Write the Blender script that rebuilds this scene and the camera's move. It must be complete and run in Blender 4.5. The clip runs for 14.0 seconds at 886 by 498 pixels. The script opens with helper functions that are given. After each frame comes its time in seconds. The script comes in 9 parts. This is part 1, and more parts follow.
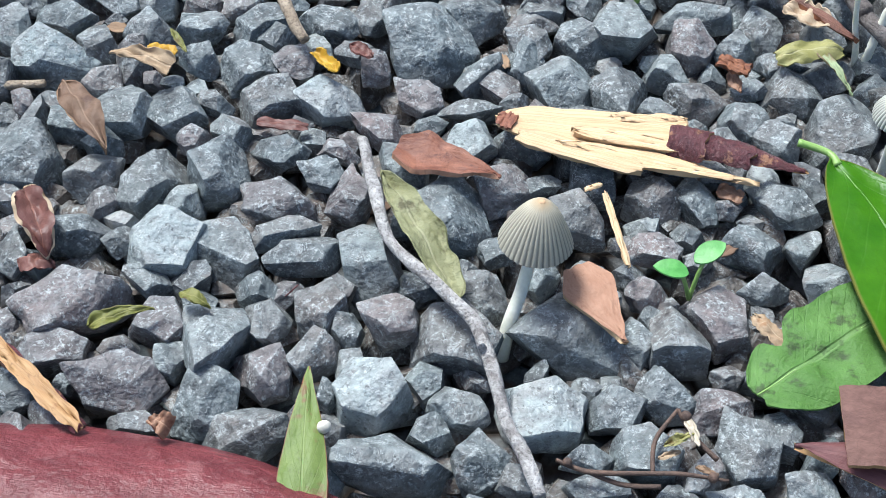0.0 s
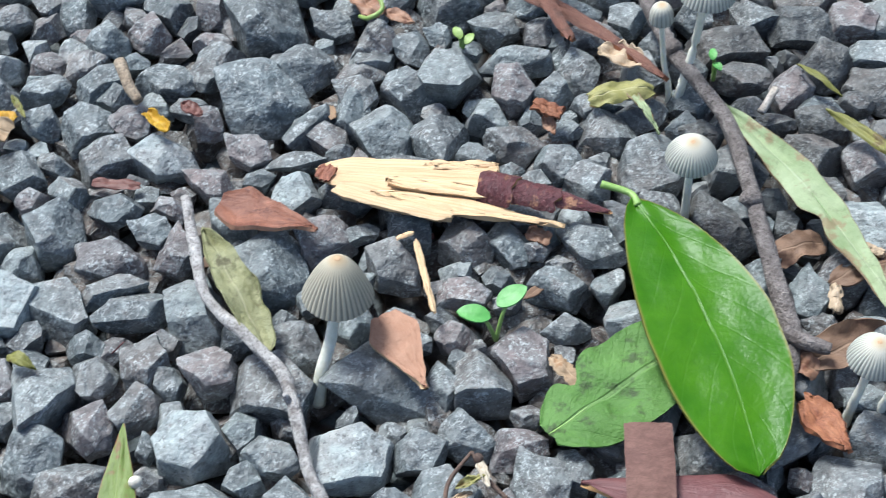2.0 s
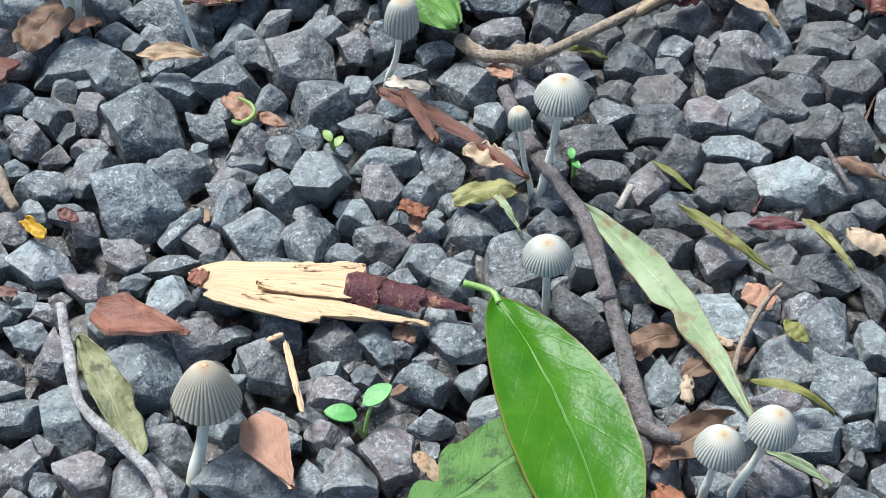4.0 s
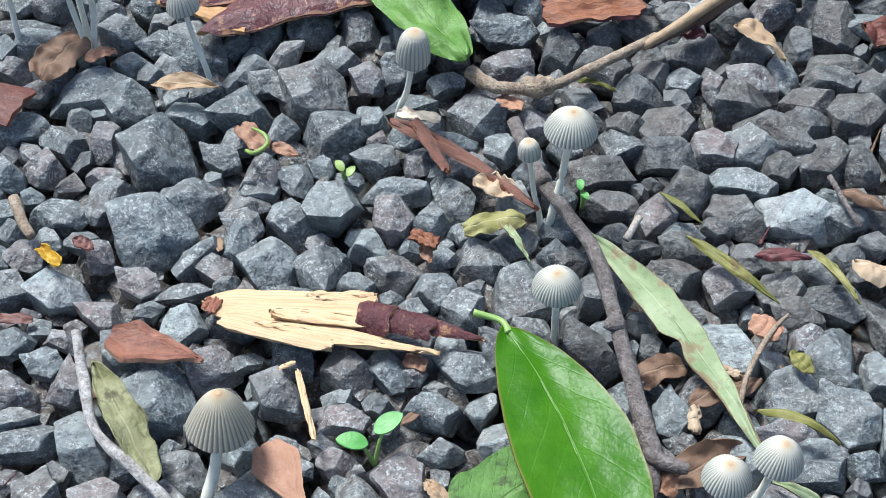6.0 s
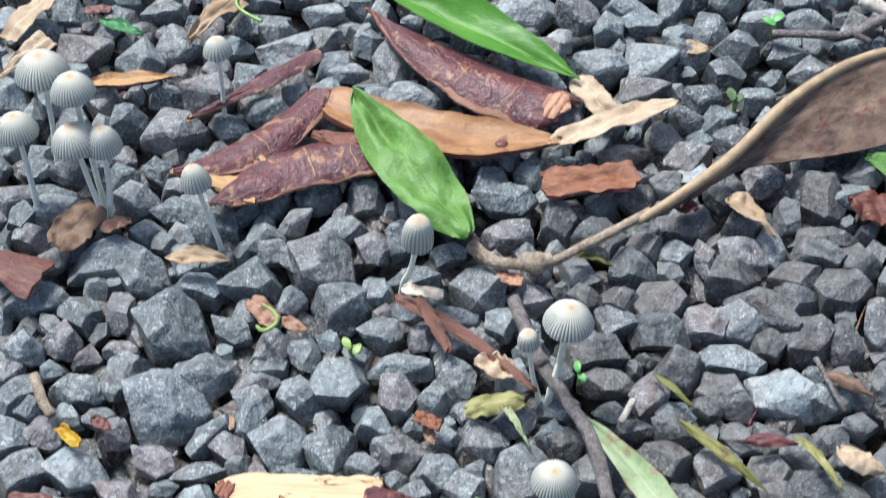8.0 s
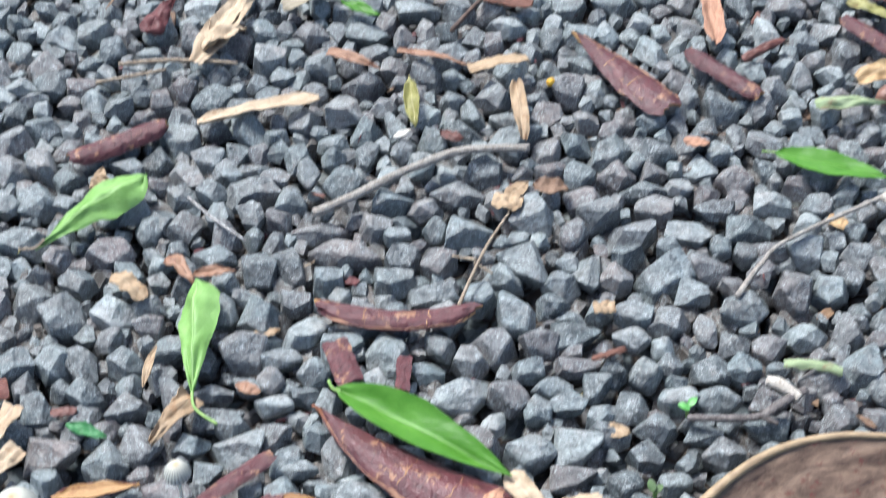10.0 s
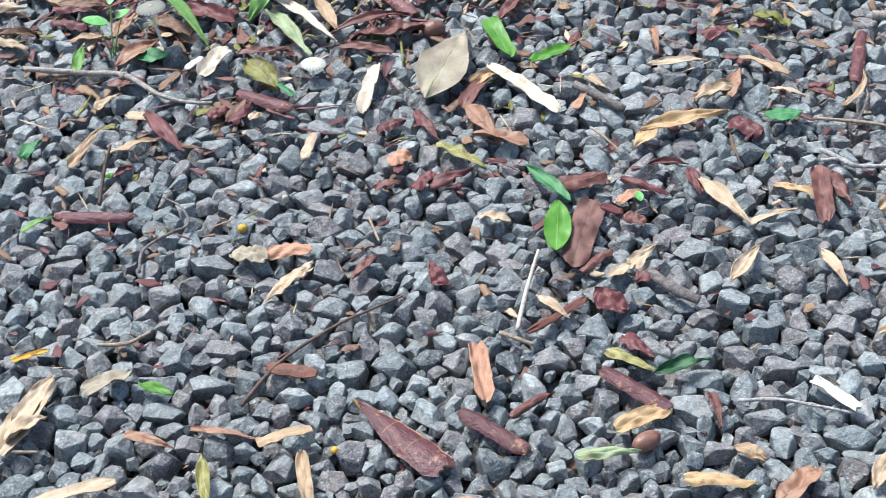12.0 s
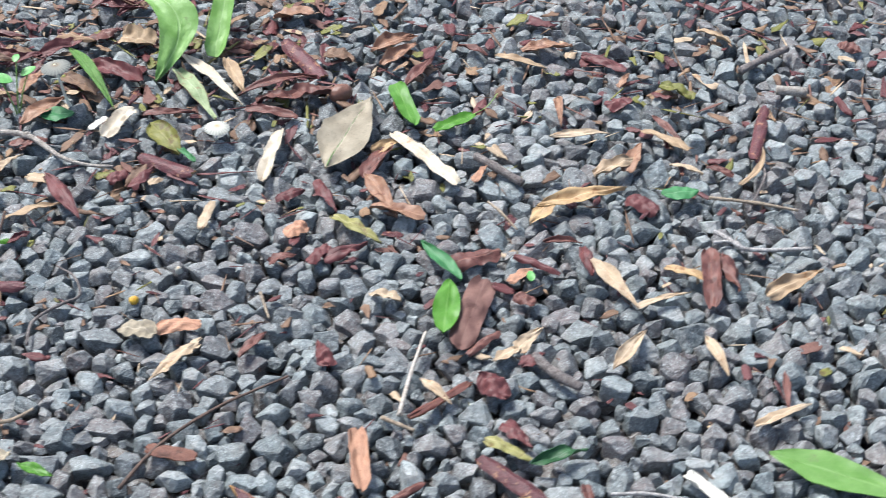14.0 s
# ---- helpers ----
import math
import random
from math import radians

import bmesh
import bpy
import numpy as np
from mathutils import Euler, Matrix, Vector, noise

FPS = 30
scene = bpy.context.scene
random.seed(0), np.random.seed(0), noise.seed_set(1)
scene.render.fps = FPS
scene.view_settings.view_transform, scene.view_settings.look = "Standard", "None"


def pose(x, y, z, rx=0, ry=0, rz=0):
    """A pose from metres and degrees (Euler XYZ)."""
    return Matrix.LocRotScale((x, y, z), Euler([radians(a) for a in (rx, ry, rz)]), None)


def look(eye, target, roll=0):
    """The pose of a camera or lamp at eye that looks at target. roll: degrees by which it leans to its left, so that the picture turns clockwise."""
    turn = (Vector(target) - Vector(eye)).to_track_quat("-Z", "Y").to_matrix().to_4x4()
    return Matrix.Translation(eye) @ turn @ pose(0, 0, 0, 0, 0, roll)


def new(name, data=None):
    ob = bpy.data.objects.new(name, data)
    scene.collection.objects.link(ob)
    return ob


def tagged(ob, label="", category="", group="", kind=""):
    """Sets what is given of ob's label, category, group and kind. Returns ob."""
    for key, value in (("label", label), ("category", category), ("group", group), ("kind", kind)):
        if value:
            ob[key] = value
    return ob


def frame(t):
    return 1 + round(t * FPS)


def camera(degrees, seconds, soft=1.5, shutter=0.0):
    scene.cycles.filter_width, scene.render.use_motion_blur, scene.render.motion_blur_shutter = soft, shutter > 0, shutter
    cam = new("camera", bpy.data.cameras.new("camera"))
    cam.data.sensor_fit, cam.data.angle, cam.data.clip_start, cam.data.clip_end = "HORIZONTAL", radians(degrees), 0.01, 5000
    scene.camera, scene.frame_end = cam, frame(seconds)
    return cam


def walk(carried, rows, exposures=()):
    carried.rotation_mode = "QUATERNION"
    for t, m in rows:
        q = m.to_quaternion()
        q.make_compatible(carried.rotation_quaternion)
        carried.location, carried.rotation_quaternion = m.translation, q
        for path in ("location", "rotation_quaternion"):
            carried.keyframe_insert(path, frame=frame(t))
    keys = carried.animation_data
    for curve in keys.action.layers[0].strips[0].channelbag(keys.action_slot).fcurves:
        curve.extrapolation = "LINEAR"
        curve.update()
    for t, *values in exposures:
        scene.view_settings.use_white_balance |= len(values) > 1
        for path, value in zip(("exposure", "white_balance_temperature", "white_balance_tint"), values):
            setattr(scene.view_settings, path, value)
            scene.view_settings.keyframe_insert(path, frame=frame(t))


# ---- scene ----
# A gravel bed under trees, with small ink-cap mushrooms, fallen leaves and shed bark.
cam = camera(31.52, 14.0, soft=0.7, shutter=0.4)
PATH = [
    (0, (0.0286, -0.3075, 0.3521), (0.0083, -0.0481, 0.0000), -0.35),
    (0.5, (0.0333, -0.3062, 0.3608), (0.0098, -0.0476, 0.0000), -0.92),
    (1, (0.0481, -0.3031, 0.3656), (0.0211, -0.0457, 0.0000), -1.84),
    (1.5, (0.0742, -0.3020, 0.3703), (0.0440, -0.0414, 0.0000), -3.12),
    (2, (0.0900, -0.2990, 0.3794), (0.0598, -0.0285, 0.0000), -4.26),
    (2.5, (0.1009, -0.2991, 0.3847), (0.0760, -0.0195, 0.0000), -3.89),
    (3, (0.1032, -0.2979, 0.3963), (0.0857, -0.0042, 0.0000), -3.07),
    (3.5, (0.1081, -0.2978, 0.3963), (0.0939, 0.0018, 0.0000), -2.64),
    (4, (0.1099, -0.2970, 0.4008), (0.0995, 0.0097, 0.0000), -1.95),
    (6.5, (0.1071, -0.2989, 0.4113), (0.0942, 0.0252, 0.0000), -1.69),
    (7, (0.1067, -0.2941, 0.4207), (0.0920, 0.0348, 0.0000), -1.69),
    (7.2, (0.1071, -0.2904, 0.4274), (0.0925, 0.0435, 0.0000), -1.62),
    (9.3, (0.1034, -0.2055, 0.5431), (0.1024, 0.2173, 0.0000), -1.12),
    (9.5, (0.1059, -0.1991, 0.5560), (0.1068, 0.2377, 0.0000), -1.14),
    (10, (0.1164, -0.1850, 0.5967), (0.1221, 0.3167, 0.0000), -1.62),
    (10.5, (0.1310, -0.1789, 0.6314), (0.1492, 0.3976, 0.0000), -1.23),
    (11, (0.1544, -0.1796, 0.6524), (0.1921, 0.4632, 0.0000), -1.01),
    (11.5, (0.1701, -0.1814, 0.6783), (0.2352, 0.5367, 0.0000), -0.87),
    (12, (0.1772, -0.1873, 0.6871), (0.2698, 0.6000, -0.0000), -1.17),
    (12.5, (0.1778, -0.1897, 0.6872), (0.2863, 0.6027, 0.0000), -1.27),
    (13, (0.1770, -0.1904, 0.6960), (0.2972, 0.6178, 0.0000), -1.09),
    (13.5, (0.1849, -0.1869, 0.7065), (0.3085, 0.6479, 0.0000), -0.42),
    (14, (0.2339, -0.1584, 0.7373), (0.3535, 0.6694, 0.0000), 1.14),
]
walk(cam, [(t, look(eye, aim, lean)) for t, eye, aim, lean in PATH],
     exposures=[(0, 0.99, 5780, 5), (3, 0.92, 5820, 5), (6.5, 0.92, 5830, 6), (9.3, 1.09, 5830, 7), (11, 1.17, 5880, 7), (12.5, 1.07, 5880, 7), (14, 1.06, 5990, 8)])

# ---- light: open shade under a bright overcast sky ----
world = bpy.data.worlds.new("sky")
scene.world = world
world.use_nodes = True
sky = world.node_tree.nodes.new("ShaderNodeTexSky")
sky.sky_type = 'NISHITA'
sky.sun_disc = False
sky.sun_elevation, sky.sun_rotation = radians(60), radians(-38)
sky.air_density, sky.dust_density = 1.0, 4.0
back = world.node_tree.nodes["Background"]
back.inputs["Strength"].default_value = 0.092
world.node_tree.links.new(sky.outputs[0], back.inputs[0])
sun_data = bpy.data.lights.new("sun", 'SUN')
sun_data.energy, sun_data.angle, sun_data.color = 2.8, radians(16), (1.0, 0.96, 0.9)
sun = new("sun", sun_data)
sun.matrix_world = look((-0.7, 0.9, 2.0), (0, 0, 0))


# ---- materials ----
def material(name):
    m = bpy.data.materials.new(name)
    m.use_nodes = True
    nt = m.node_tree
    return m, nt, nt.nodes["Principled BSDF"]


def node(nt, kind, **ins):
    n = nt.nodes.new(kind)
    for key, value in ins.items():
        sock = n.inputs[int(key[1:])] if key[0] == "i" and key[1:].isdigit() else n.inputs[key]
        if hasattr(value, "links"):
            nt.links.new(value, sock)
        else:
            sock.default_value = value
    return n


def calc(nt, op, a, b=0.0, c=0.0):
    n = nt.nodes.new("ShaderNodeMath")
    n.operation = op
    for i, value in enumerate((a, b, c)):
        if hasattr(value, "links"):
            nt.links.new(value, n.inputs[i])
        else:
            n.inputs[i].default_value = value
    return n.outputs[0]


def ramp(nt, fac, *stops):
    n = nt.nodes.new("ShaderNodeValToRGB")
    nt.links.new(fac, n.inputs[0])
    els = n.color_ramp.elements
    while len(els) < len(stops):
        els.new(0.5)
    for e, (p, c) in zip(els, stops):
        e.position = p
        e.color = (*c, 1) if len(c) == 3 else c
    return n.outputs[0]


def mix(nt, fac, a, b, blend='MIX'):
    n = nt.nodes.new("ShaderNodeMix")
    n.data_type, n.blend_type = 'RGBA', blend
    for sock, value in ((n.inputs[0], fac), (n.inputs[6], a), (n.inputs[7], b)):
        if hasattr(value, "links"):
            nt.links.new(value, sock)
        else:
            sock.default_value = value if isinstance(value, float) else (*value, 1)
    return n.outputs[2]


def noise_at(nt, vec, scale, detail=3.0, rough=0.55, distortion=0.0):
    n = node(nt, "ShaderNodeTexNoise", Scale=scale, Detail=detail, Roughness=rough, Distortion=distortion)
    nt.links.new(vec, n.inputs["Vector"])
    return n.outputs[0]


def bumped(nt, bsdf, height, strength, distance):
    b = node(nt, "ShaderNodeBump", Strength=strength, Distance=distance, Height=height)
    nt.links.new(b.outputs[0], bsdf.inputs["Normal"])


def own_place(nt):
    """World position, shifted for each piece so that no two carry the same grain; and the piece's random number."""
    geo = nt.nodes.new("ShaderNodeNewGeometry")
    info = nt.nodes.new("ShaderNodeObjectInfo")
    rnd = calc(nt, 'FRACT', calc(nt, 'ADD', calc(nt, 'MULTIPLY', geo.outputs["Random Per Island"], 1.0), info.outputs["Random"]))
    shift = nt.nodes.new("ShaderNodeVectorMath")
    shift.operation = 'ADD'
    nt.links.new(geo.outputs["Position"], shift.inputs[0])
    nt.links.new(rnd, shift.inputs[1])
    return shift.outputs[0], rnd


def stone_material(name, *tones, wear=0.85, dust=0.85):
    """Crushed basalt: mottled, dusty in patches, scratched, with pale flecks and dark pits."""
    m, nt, bsdf = material(name)
    pos, rnd = own_place(nt)
    tone = ramp(nt, rnd, *[(k / (len(tones) - 1), c) for k, c in enumerate(tones)])
    mott = noise_at(nt, pos, 230, 5, 0.65)
    spread = ramp(nt, mott, (0.34, (0, 0, 0)), (0.66, (1, 1, 1)))
    col = mix(nt, spread, mix(nt, 1.0, tone, (0.54, 0.54, 0.56), 'MULTIPLY'), mix(nt, 1.0, tone, (1.46, 1.49, 1.48), 'MULTIPLY'))
    warm = ramp(nt, noise_at(nt, pos, 55, 3, 0.6), (0.46, (0, 0, 0)), (0.66, (1, 1, 1)))
    col = mix(nt, calc(nt, 'MULTIPLY', warm, 0.55), col, mix(nt, 1.0, col, (1.22, 1.0, 0.94), 'MULTIPLY'))
    rust = ramp(nt, noise_at(nt, pos, 120, 4, 0.65), (0.58, (0, 0, 0)), (0.70, (1, 1, 1)))
    col = mix(nt, calc(nt, 'MULTIPLY', rust, 0.34), col, (0.19, 0.15, 0.13))
    dusty = ramp(nt, noise_at(nt, pos, 170, 6, 0.72, 0.4), (0.50, (0, 0, 0)), (0.64, (1, 1, 1)))
    col = mix(nt, calc(nt, 'MULTIPLY', dusty, 0.38 * dust), col, (0.30, 0.335, 0.34))
    scar = calc(nt, 'ABSOLUTE', calc(nt, 'SUBTRACT', noise_at(nt, pos, 190, 4, 0.7, 0.8), 0.5))
    broken = ramp(nt, noise_at(nt, pos, 240, 2), (0.45, (0, 0, 0)), (0.6, (1, 1, 1)))
    col = mix(nt, calc(nt, 'MULTIPLY', ramp(nt, scar, (0.0, (0.9 * dust,) * 3), (0.024, (0, 0, 0))), broken), col, (0.42, 0.455, 0.455))
    edge = nt.nodes.new("ShaderNodeNewGeometry").outputs["Pointiness"]
    worn = calc(nt, 'MULTIPLY', ramp(nt, edge, (0.51, (0, 0, 0)), (0.60, (1, 1, 1))), noise_at(nt, pos, 260, 3, 0.7))
    col = mix(nt, calc(nt, 'MULTIPLY', worn, wear), col, (0.36, 0.385, 0.385))
    fleck = ramp(nt, noise_at(nt, pos, 700, 4, 0.75), (0.53, (0, 0, 0)), (0.61, (1, 1, 1)))
    patch = ramp(nt, noise_at(nt, pos, 150, 3, 0.6), (0.42, (0.08, 0.08, 0.08)), (0.62, (1, 1, 1)))
    col = mix(nt, calc(nt, 'MULTIPLY', calc(nt, 'MULTIPLY', fleck, patch), 0.85 * dust), col, (0.46, 0.5, 0.5))
    pit = ramp(nt, noise_at(nt, pos, 560, 3, 0.7), (0.33, (1, 1, 1)), (0.41, (0, 0, 0)))
    col = mix(nt, calc(nt, 'MULTIPLY', pit, 0.7), col, (0.05, 0.052, 0.055))
    nt.links.new(col, bsdf.inputs["Base Color"])
    nt.links.new(ramp(nt, mott, (0.3, (0.42, 0.42, 0.42)), (0.7, (0.68, 0.68, 0.68))), bsdf.inputs["Roughness"])
    h = calc(nt, 'ADD', calc(nt, 'MULTIPLY', noise_at(nt, pos, 360, 5, 0.65), 0.55), calc(nt, 'MULTIPLY', noise_at(nt, pos, 1100, 2, 0.6), 0.11))
    h = calc(nt, 'ADD', h, calc(nt, 'MULTIPLY', noise_at(nt, pos, 130, 3), 1.2))
    bumped(nt, bsdf, h, 0.8, 0.0026)
    return m


def soil_material():
    """Dark soil with the same crushed stone strewn over it, which goes on beyond the modelled bed."""
    m, nt, bsdf = material("soil")
    geo = nt.nodes.new("ShaderNodeNewGeometry")
    pos = geo.outputs["Position"]
    n = noise_at(nt, pos, 120, 5, 0.7)
    soil = ramp(nt, n, (0.3, (0.035, 0.028, 0.024)), (0.7, (0.11, 0.082, 0.064)))
    cells = node(nt, "ShaderNodeTexVoronoi", Scale=62.0)
    nt.links.new(pos, cells.inputs["Vector"])
    edge = node(nt, "ShaderNodeTexVoronoi", Scale=62.0)
    edge.feature = 'DISTANCE_TO_EDGE'
    nt.links.new(pos, edge.inputs["Vector"])
    sep = nt.nodes.new("ShaderNodeSeparateXYZ")
    nt.links.new(cells.outputs["Color"], sep.inputs[0])
    stone = ramp(nt, sep.outputs[0], (0.0, (0.10, 0.12, 0.127)), (0.4, (0.18, 0.21, 0.22)), (0.7, (0.155, 0.148, 0.147)), (1.0, (0.28, 0.31, 0.31)))
    stone = mix(nt, 1.0, stone, ramp(nt, noise_at(nt, pos, 420, 4, 0.7), (0.3, (0.6, 0.6, 0.6)), (0.7, (1.4, 1.4, 1.4))), 'MULTIPLY')
    gap = ramp(nt, edge.outputs[0], (0.03, (0, 0, 0)), (0.10, (1, 1, 1)))
    nt.links.new(mix(nt, gap, soil, stone), bsdf.inputs["Base Color"])
    bsdf.inputs["Roughness"].default_value = 0.85
    dome = ramp(nt, edge.outputs[0], (0.0, (0, 0, 0)), (0.30, (1, 1, 1)))
    bumped(nt, bsdf, calc(nt, 'ADD', dome, calc(nt, 'MULTIPLY', n, 0.3)), 1.0, 0.008)
    return m


def leaf_material(name, dark, light, vein, spot=None, spots=0.0, rough=0.38, veins=11.0, bump=0.35, rib=0.035, edge=None, worn=1.0, net=1.0, gloss=0.3):
    """A leaf's face: mottled, with midrib and side veins along the blade's own length and width."""
    m, nt, bsdf = material(name)
    uv = nt.nodes.new("ShaderNodeUVMap")
    sep = nt.nodes.new("ShaderNodeSeparateXYZ")
    nt.links.new(uv.outputs[0], sep.inputs[0])
    u, v = sep.outputs[0], calc(nt, 'ABSOLUTE', calc(nt, 'SUBTRACT', sep.outputs[1], 0.5))
    pos, rnd = own_place(nt)
    n1, n2 = noise_at(nt, pos, 70, 4, 0.6), noise_at(nt, pos, 420, 3, 0.6)
    col = mix(nt, ramp(nt, n1, (0.32, (0, 0, 0)), (0.68, (1, 1, 1))), dark, light)
    col = mix(nt, calc(nt, 'MULTIPLY', n2, 0.5), col, mix(nt, 1.0, col, (0.7, 0.72, 0.65), 'MULTIPLY'))
    wob = calc(nt, 'MULTIPLY', noise_at(nt, pos, 60, 2), 0.35)
    lines = calc(nt, 'ABSOLUTE', calc(nt, 'SUBTRACT', calc(nt, 'FRACT', calc(nt, 'ADD', calc(nt, 'SUBTRACT', calc(nt, 'MULTIPLY', u, veins), calc(nt, 'MULTIPLY', v, veins * 0.55)), wob)), 0.5))
    side = ramp(nt, lines, (0.0, (1, 1, 1)), (0.06, (0, 0, 0)))
    mid = ramp(nt, v, (rib * 0.5, (1, 1, 1)), (rib, (0, 0, 0)))
    vmask = calc(nt, 'MAXIMUM', calc(nt, 'MULTIPLY', side, 0.14 * net), calc(nt, 'MULTIPLY', mid, 0.6 * net))
    col = mix(nt, vmask, col, vein)
    wear = noise_at(nt, pos, 260, 5, 0.75)
    col = mix(nt, ramp(nt, wear, (0.30, (0.5 * worn, 0.5 * worn, 0.5 * worn)), (0.46, (0, 0, 0))), col, mix(nt, 1.0, col, (0.45, 0.40, 0.38), 'MULTIPLY'))
    if spot:
        s = ramp(nt, noise_at(nt, pos, 110, 4, 0.65), (0.62 - spots, (0, 0, 0)), (0.70 - spots, (1, 1, 1)))
        col = mix(nt, calc(nt, 'MULTIPLY', s, 0.8), col, spot)
    if edge:
        col = mix(nt, ramp(nt, v, (0.475, (0, 0, 0)), (0.495, (1, 1, 1))), col, edge)
    nt.links.new(col, bsdf.inputs["Base Color"])
    bsdf.inputs["Roughness"].default_value = rough
    bsdf.inputs["Specular IOR Level"].default_value = gloss
    h = calc(nt, 'ADD', calc(nt, 'MULTIPLY', vmask, -0.6), calc(nt, 'MULTIPLY', n1, 1.0))
    bumped(nt, bsdf, calc(nt, 'ADD', calc(nt, 'ADD', h, calc(nt, 'MULTIPLY', wear, 0.5 * worn)), calc(nt, 'MULTIPLY', n2, 0.3 * worn)), bump + 0.1 * worn, 0.0016)
    return m


def bark_material(name, dark, light, rough=0.5, along=14.0, across=3.0, crack=0.5, bump=0.6, stain=(0.05, 0.03, 0.025), lines=0.55, gloss=0.3):
    """Bark or dry blade: streaks along its length, flakes and cracks across it."""
    m, nt, bsdf = material(name)
    uv = nt.nodes.new("ShaderNodeUVMap")
    pos, rnd = own_place(nt)
    mp = nt.nodes.new("ShaderNodeMapping")
    nt.links.new(uv.outputs[0], mp.inputs[0])
    mp.inputs["Scale"].default_value = (across, along, 1)
    shift = nt.nodes.new("ShaderNodeVectorMath")
    shift.operation = 'ADD'
    nt.links.new(mp.outputs[0], shift.inputs[0])
    nt.links.new(calc(nt, 'MULTIPLY', rnd, 31.0), shift.inputs[1])
    streak = noise_at(nt, shift.outputs[0], 1.6, 5, 0.65, 0.4)
    flake = noise_at(nt, pos, 125, 5, 0.7)
    col = mix(nt, ramp(nt, streak, (0.3, (0, 0, 0)), (0.7, (1, 1, 1))), dark, light)
    col = mix(nt, calc(nt, 'MULTIPLY', ramp(nt, flake, (0.57, (0, 0, 0)), (0.62, (1, 1, 1))), crack), col, stain)
    vor = node(nt, "ShaderNodeTexVoronoi", Scale=1.0)
    vor.feature = 'DISTANCE_TO_EDGE'
    nt.links.new(shift.outputs[0], vor.inputs["Vector"])
    line = ramp(nt, vor.outputs[0], (0.0, (1, 1, 1)), (0.025, (0, 0, 0)))
    col = mix(nt, calc(nt, 'MULTIPLY', line, lines), col, mix(nt, 1.0, col, (0.35, 0.3, 0.3), 'MULTIPLY'))
    col = mix(nt, 0.22, col, mix(nt, 1.0, col, ramp(nt, rnd, (0, (0.5, 0.5, 0.5)), (1, (1.9, 1.8, 1.7))), 'MULTIPLY'))
    nt.links.new(col, bsdf.inputs["Base Color"])
    bsdf.inputs["Roughness"].default_value = rough
    bsdf.inputs["Specular IOR Level"].default_value = gloss
    h = calc(nt, 'ADD', streak, calc(nt, 'MULTIPLY', noise_at(nt, pos, 600, 3), 0.4))
    bumped(nt, bsdf, calc(nt, 'ADD', h, calc(nt, 'MULTIPLY', flake, 0.8)), bump, 0.0015)
    return m


def plain_material(name, dark, light, scale=200, rough=0.6, bump=0.3, crack=0.0):
    m, nt, bsdf = material(name)
    pos, rnd = own_place(nt)
    n = noise_at(nt, pos, scale, 5, 0.65)
    col = mix(nt, ramp(nt, n, (0.34, (0, 0, 0)), (0.66, (1, 1, 1))), dark, light)
    fine = noise_at(nt, pos, scale * 4, 4, 0.7)
    if crack:
        c = ramp(nt, fine, (0.36, (1, 1, 1)), (0.48, (0, 0, 0)))
        col = mix(nt, calc(nt, 'MULTIPLY', c, crack), col, (0.05, 0.04, 0.035))
    nt.links.new(col, bsdf.inputs["Base Color"])
    bsdf.inputs["Roughness"].default_value = rough
    bumped(nt, bsdf, calc(nt, 'ADD', n, calc(nt, 'MULTIPLY', fine, 0.6)), bump, 0.0014)
    return m


def cap_material(name, tint):
    m, nt, bsdf = material(name)
    uv = nt.nodes.new("ShaderNodeUVMap")
    sep = nt.nodes.new("ShaderNodeSeparateXYZ")
    nt.links.new(uv.outputs[0], sep.inputs[0])
    pos, rnd = own_place(nt)
    base = ramp(nt, sep.outputs[0], (0.0, (0.46, 0.30, 0.17)), (0.12, (0.52, 0.40, 0.26)), (0.30, (0.60, 0.57, 0.50)), (0.7, (0.50, 0.50, 0.455)), (1.0, (0.44, 0.445, 0.415)))
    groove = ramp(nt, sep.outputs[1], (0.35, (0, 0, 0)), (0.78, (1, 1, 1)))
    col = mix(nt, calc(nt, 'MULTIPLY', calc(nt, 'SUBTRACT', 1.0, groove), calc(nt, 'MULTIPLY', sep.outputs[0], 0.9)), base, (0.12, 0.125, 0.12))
    col = mix(nt, calc(nt, 'MULTIPLY', noise_at(nt, pos, 500, 3), 0.3), col, (0.62, 0.62, 0.58))
    col = mix(nt, 1.0, col, tint, 'MULTIPLY')
    nt.links.new(col, bsdf.inputs["Base Color"])
    bsdf.inputs["Roughness"].default_value = 0.75
    bsdf.inputs["Subsurface Weight"].default_value = 0.15
    bsdf.inputs["Subsurface Radius"].default_value = (0.002, 0.0018, 0.0015)
    bumped(nt, bsdf, noise_at(nt, pos, 900, 2), 0.15, 0.0006)
    return m


BASALT = stone_material("basalt", (0.05, 0.058, 0.061), (0.145, 0.172, 0.178), (0.13, 0.116, 0.115), (0.072, 0.08, 0.083), (0.20, 0.228, 0.23), (0.108, 0.094, 0.092), (0.115, 0.138, 0.144), (0.15, 0.137, 0.132), (0.24, 0.265, 0.263), (0.08, 0.096, 0.1), (0.155, 0.171, 0.168), wear=0.0)
BASALT_GREY = stone_material("blue-grey basalt", (0.066, 0.077, 0.081), (0.125, 0.146, 0.151), (0.09, 0.096, 0.096), (0.155, 0.175, 0.177), (0.112, 0.107, 0.103), (0.115, 0.136, 0.143), (0.075, 0.087, 0.091))
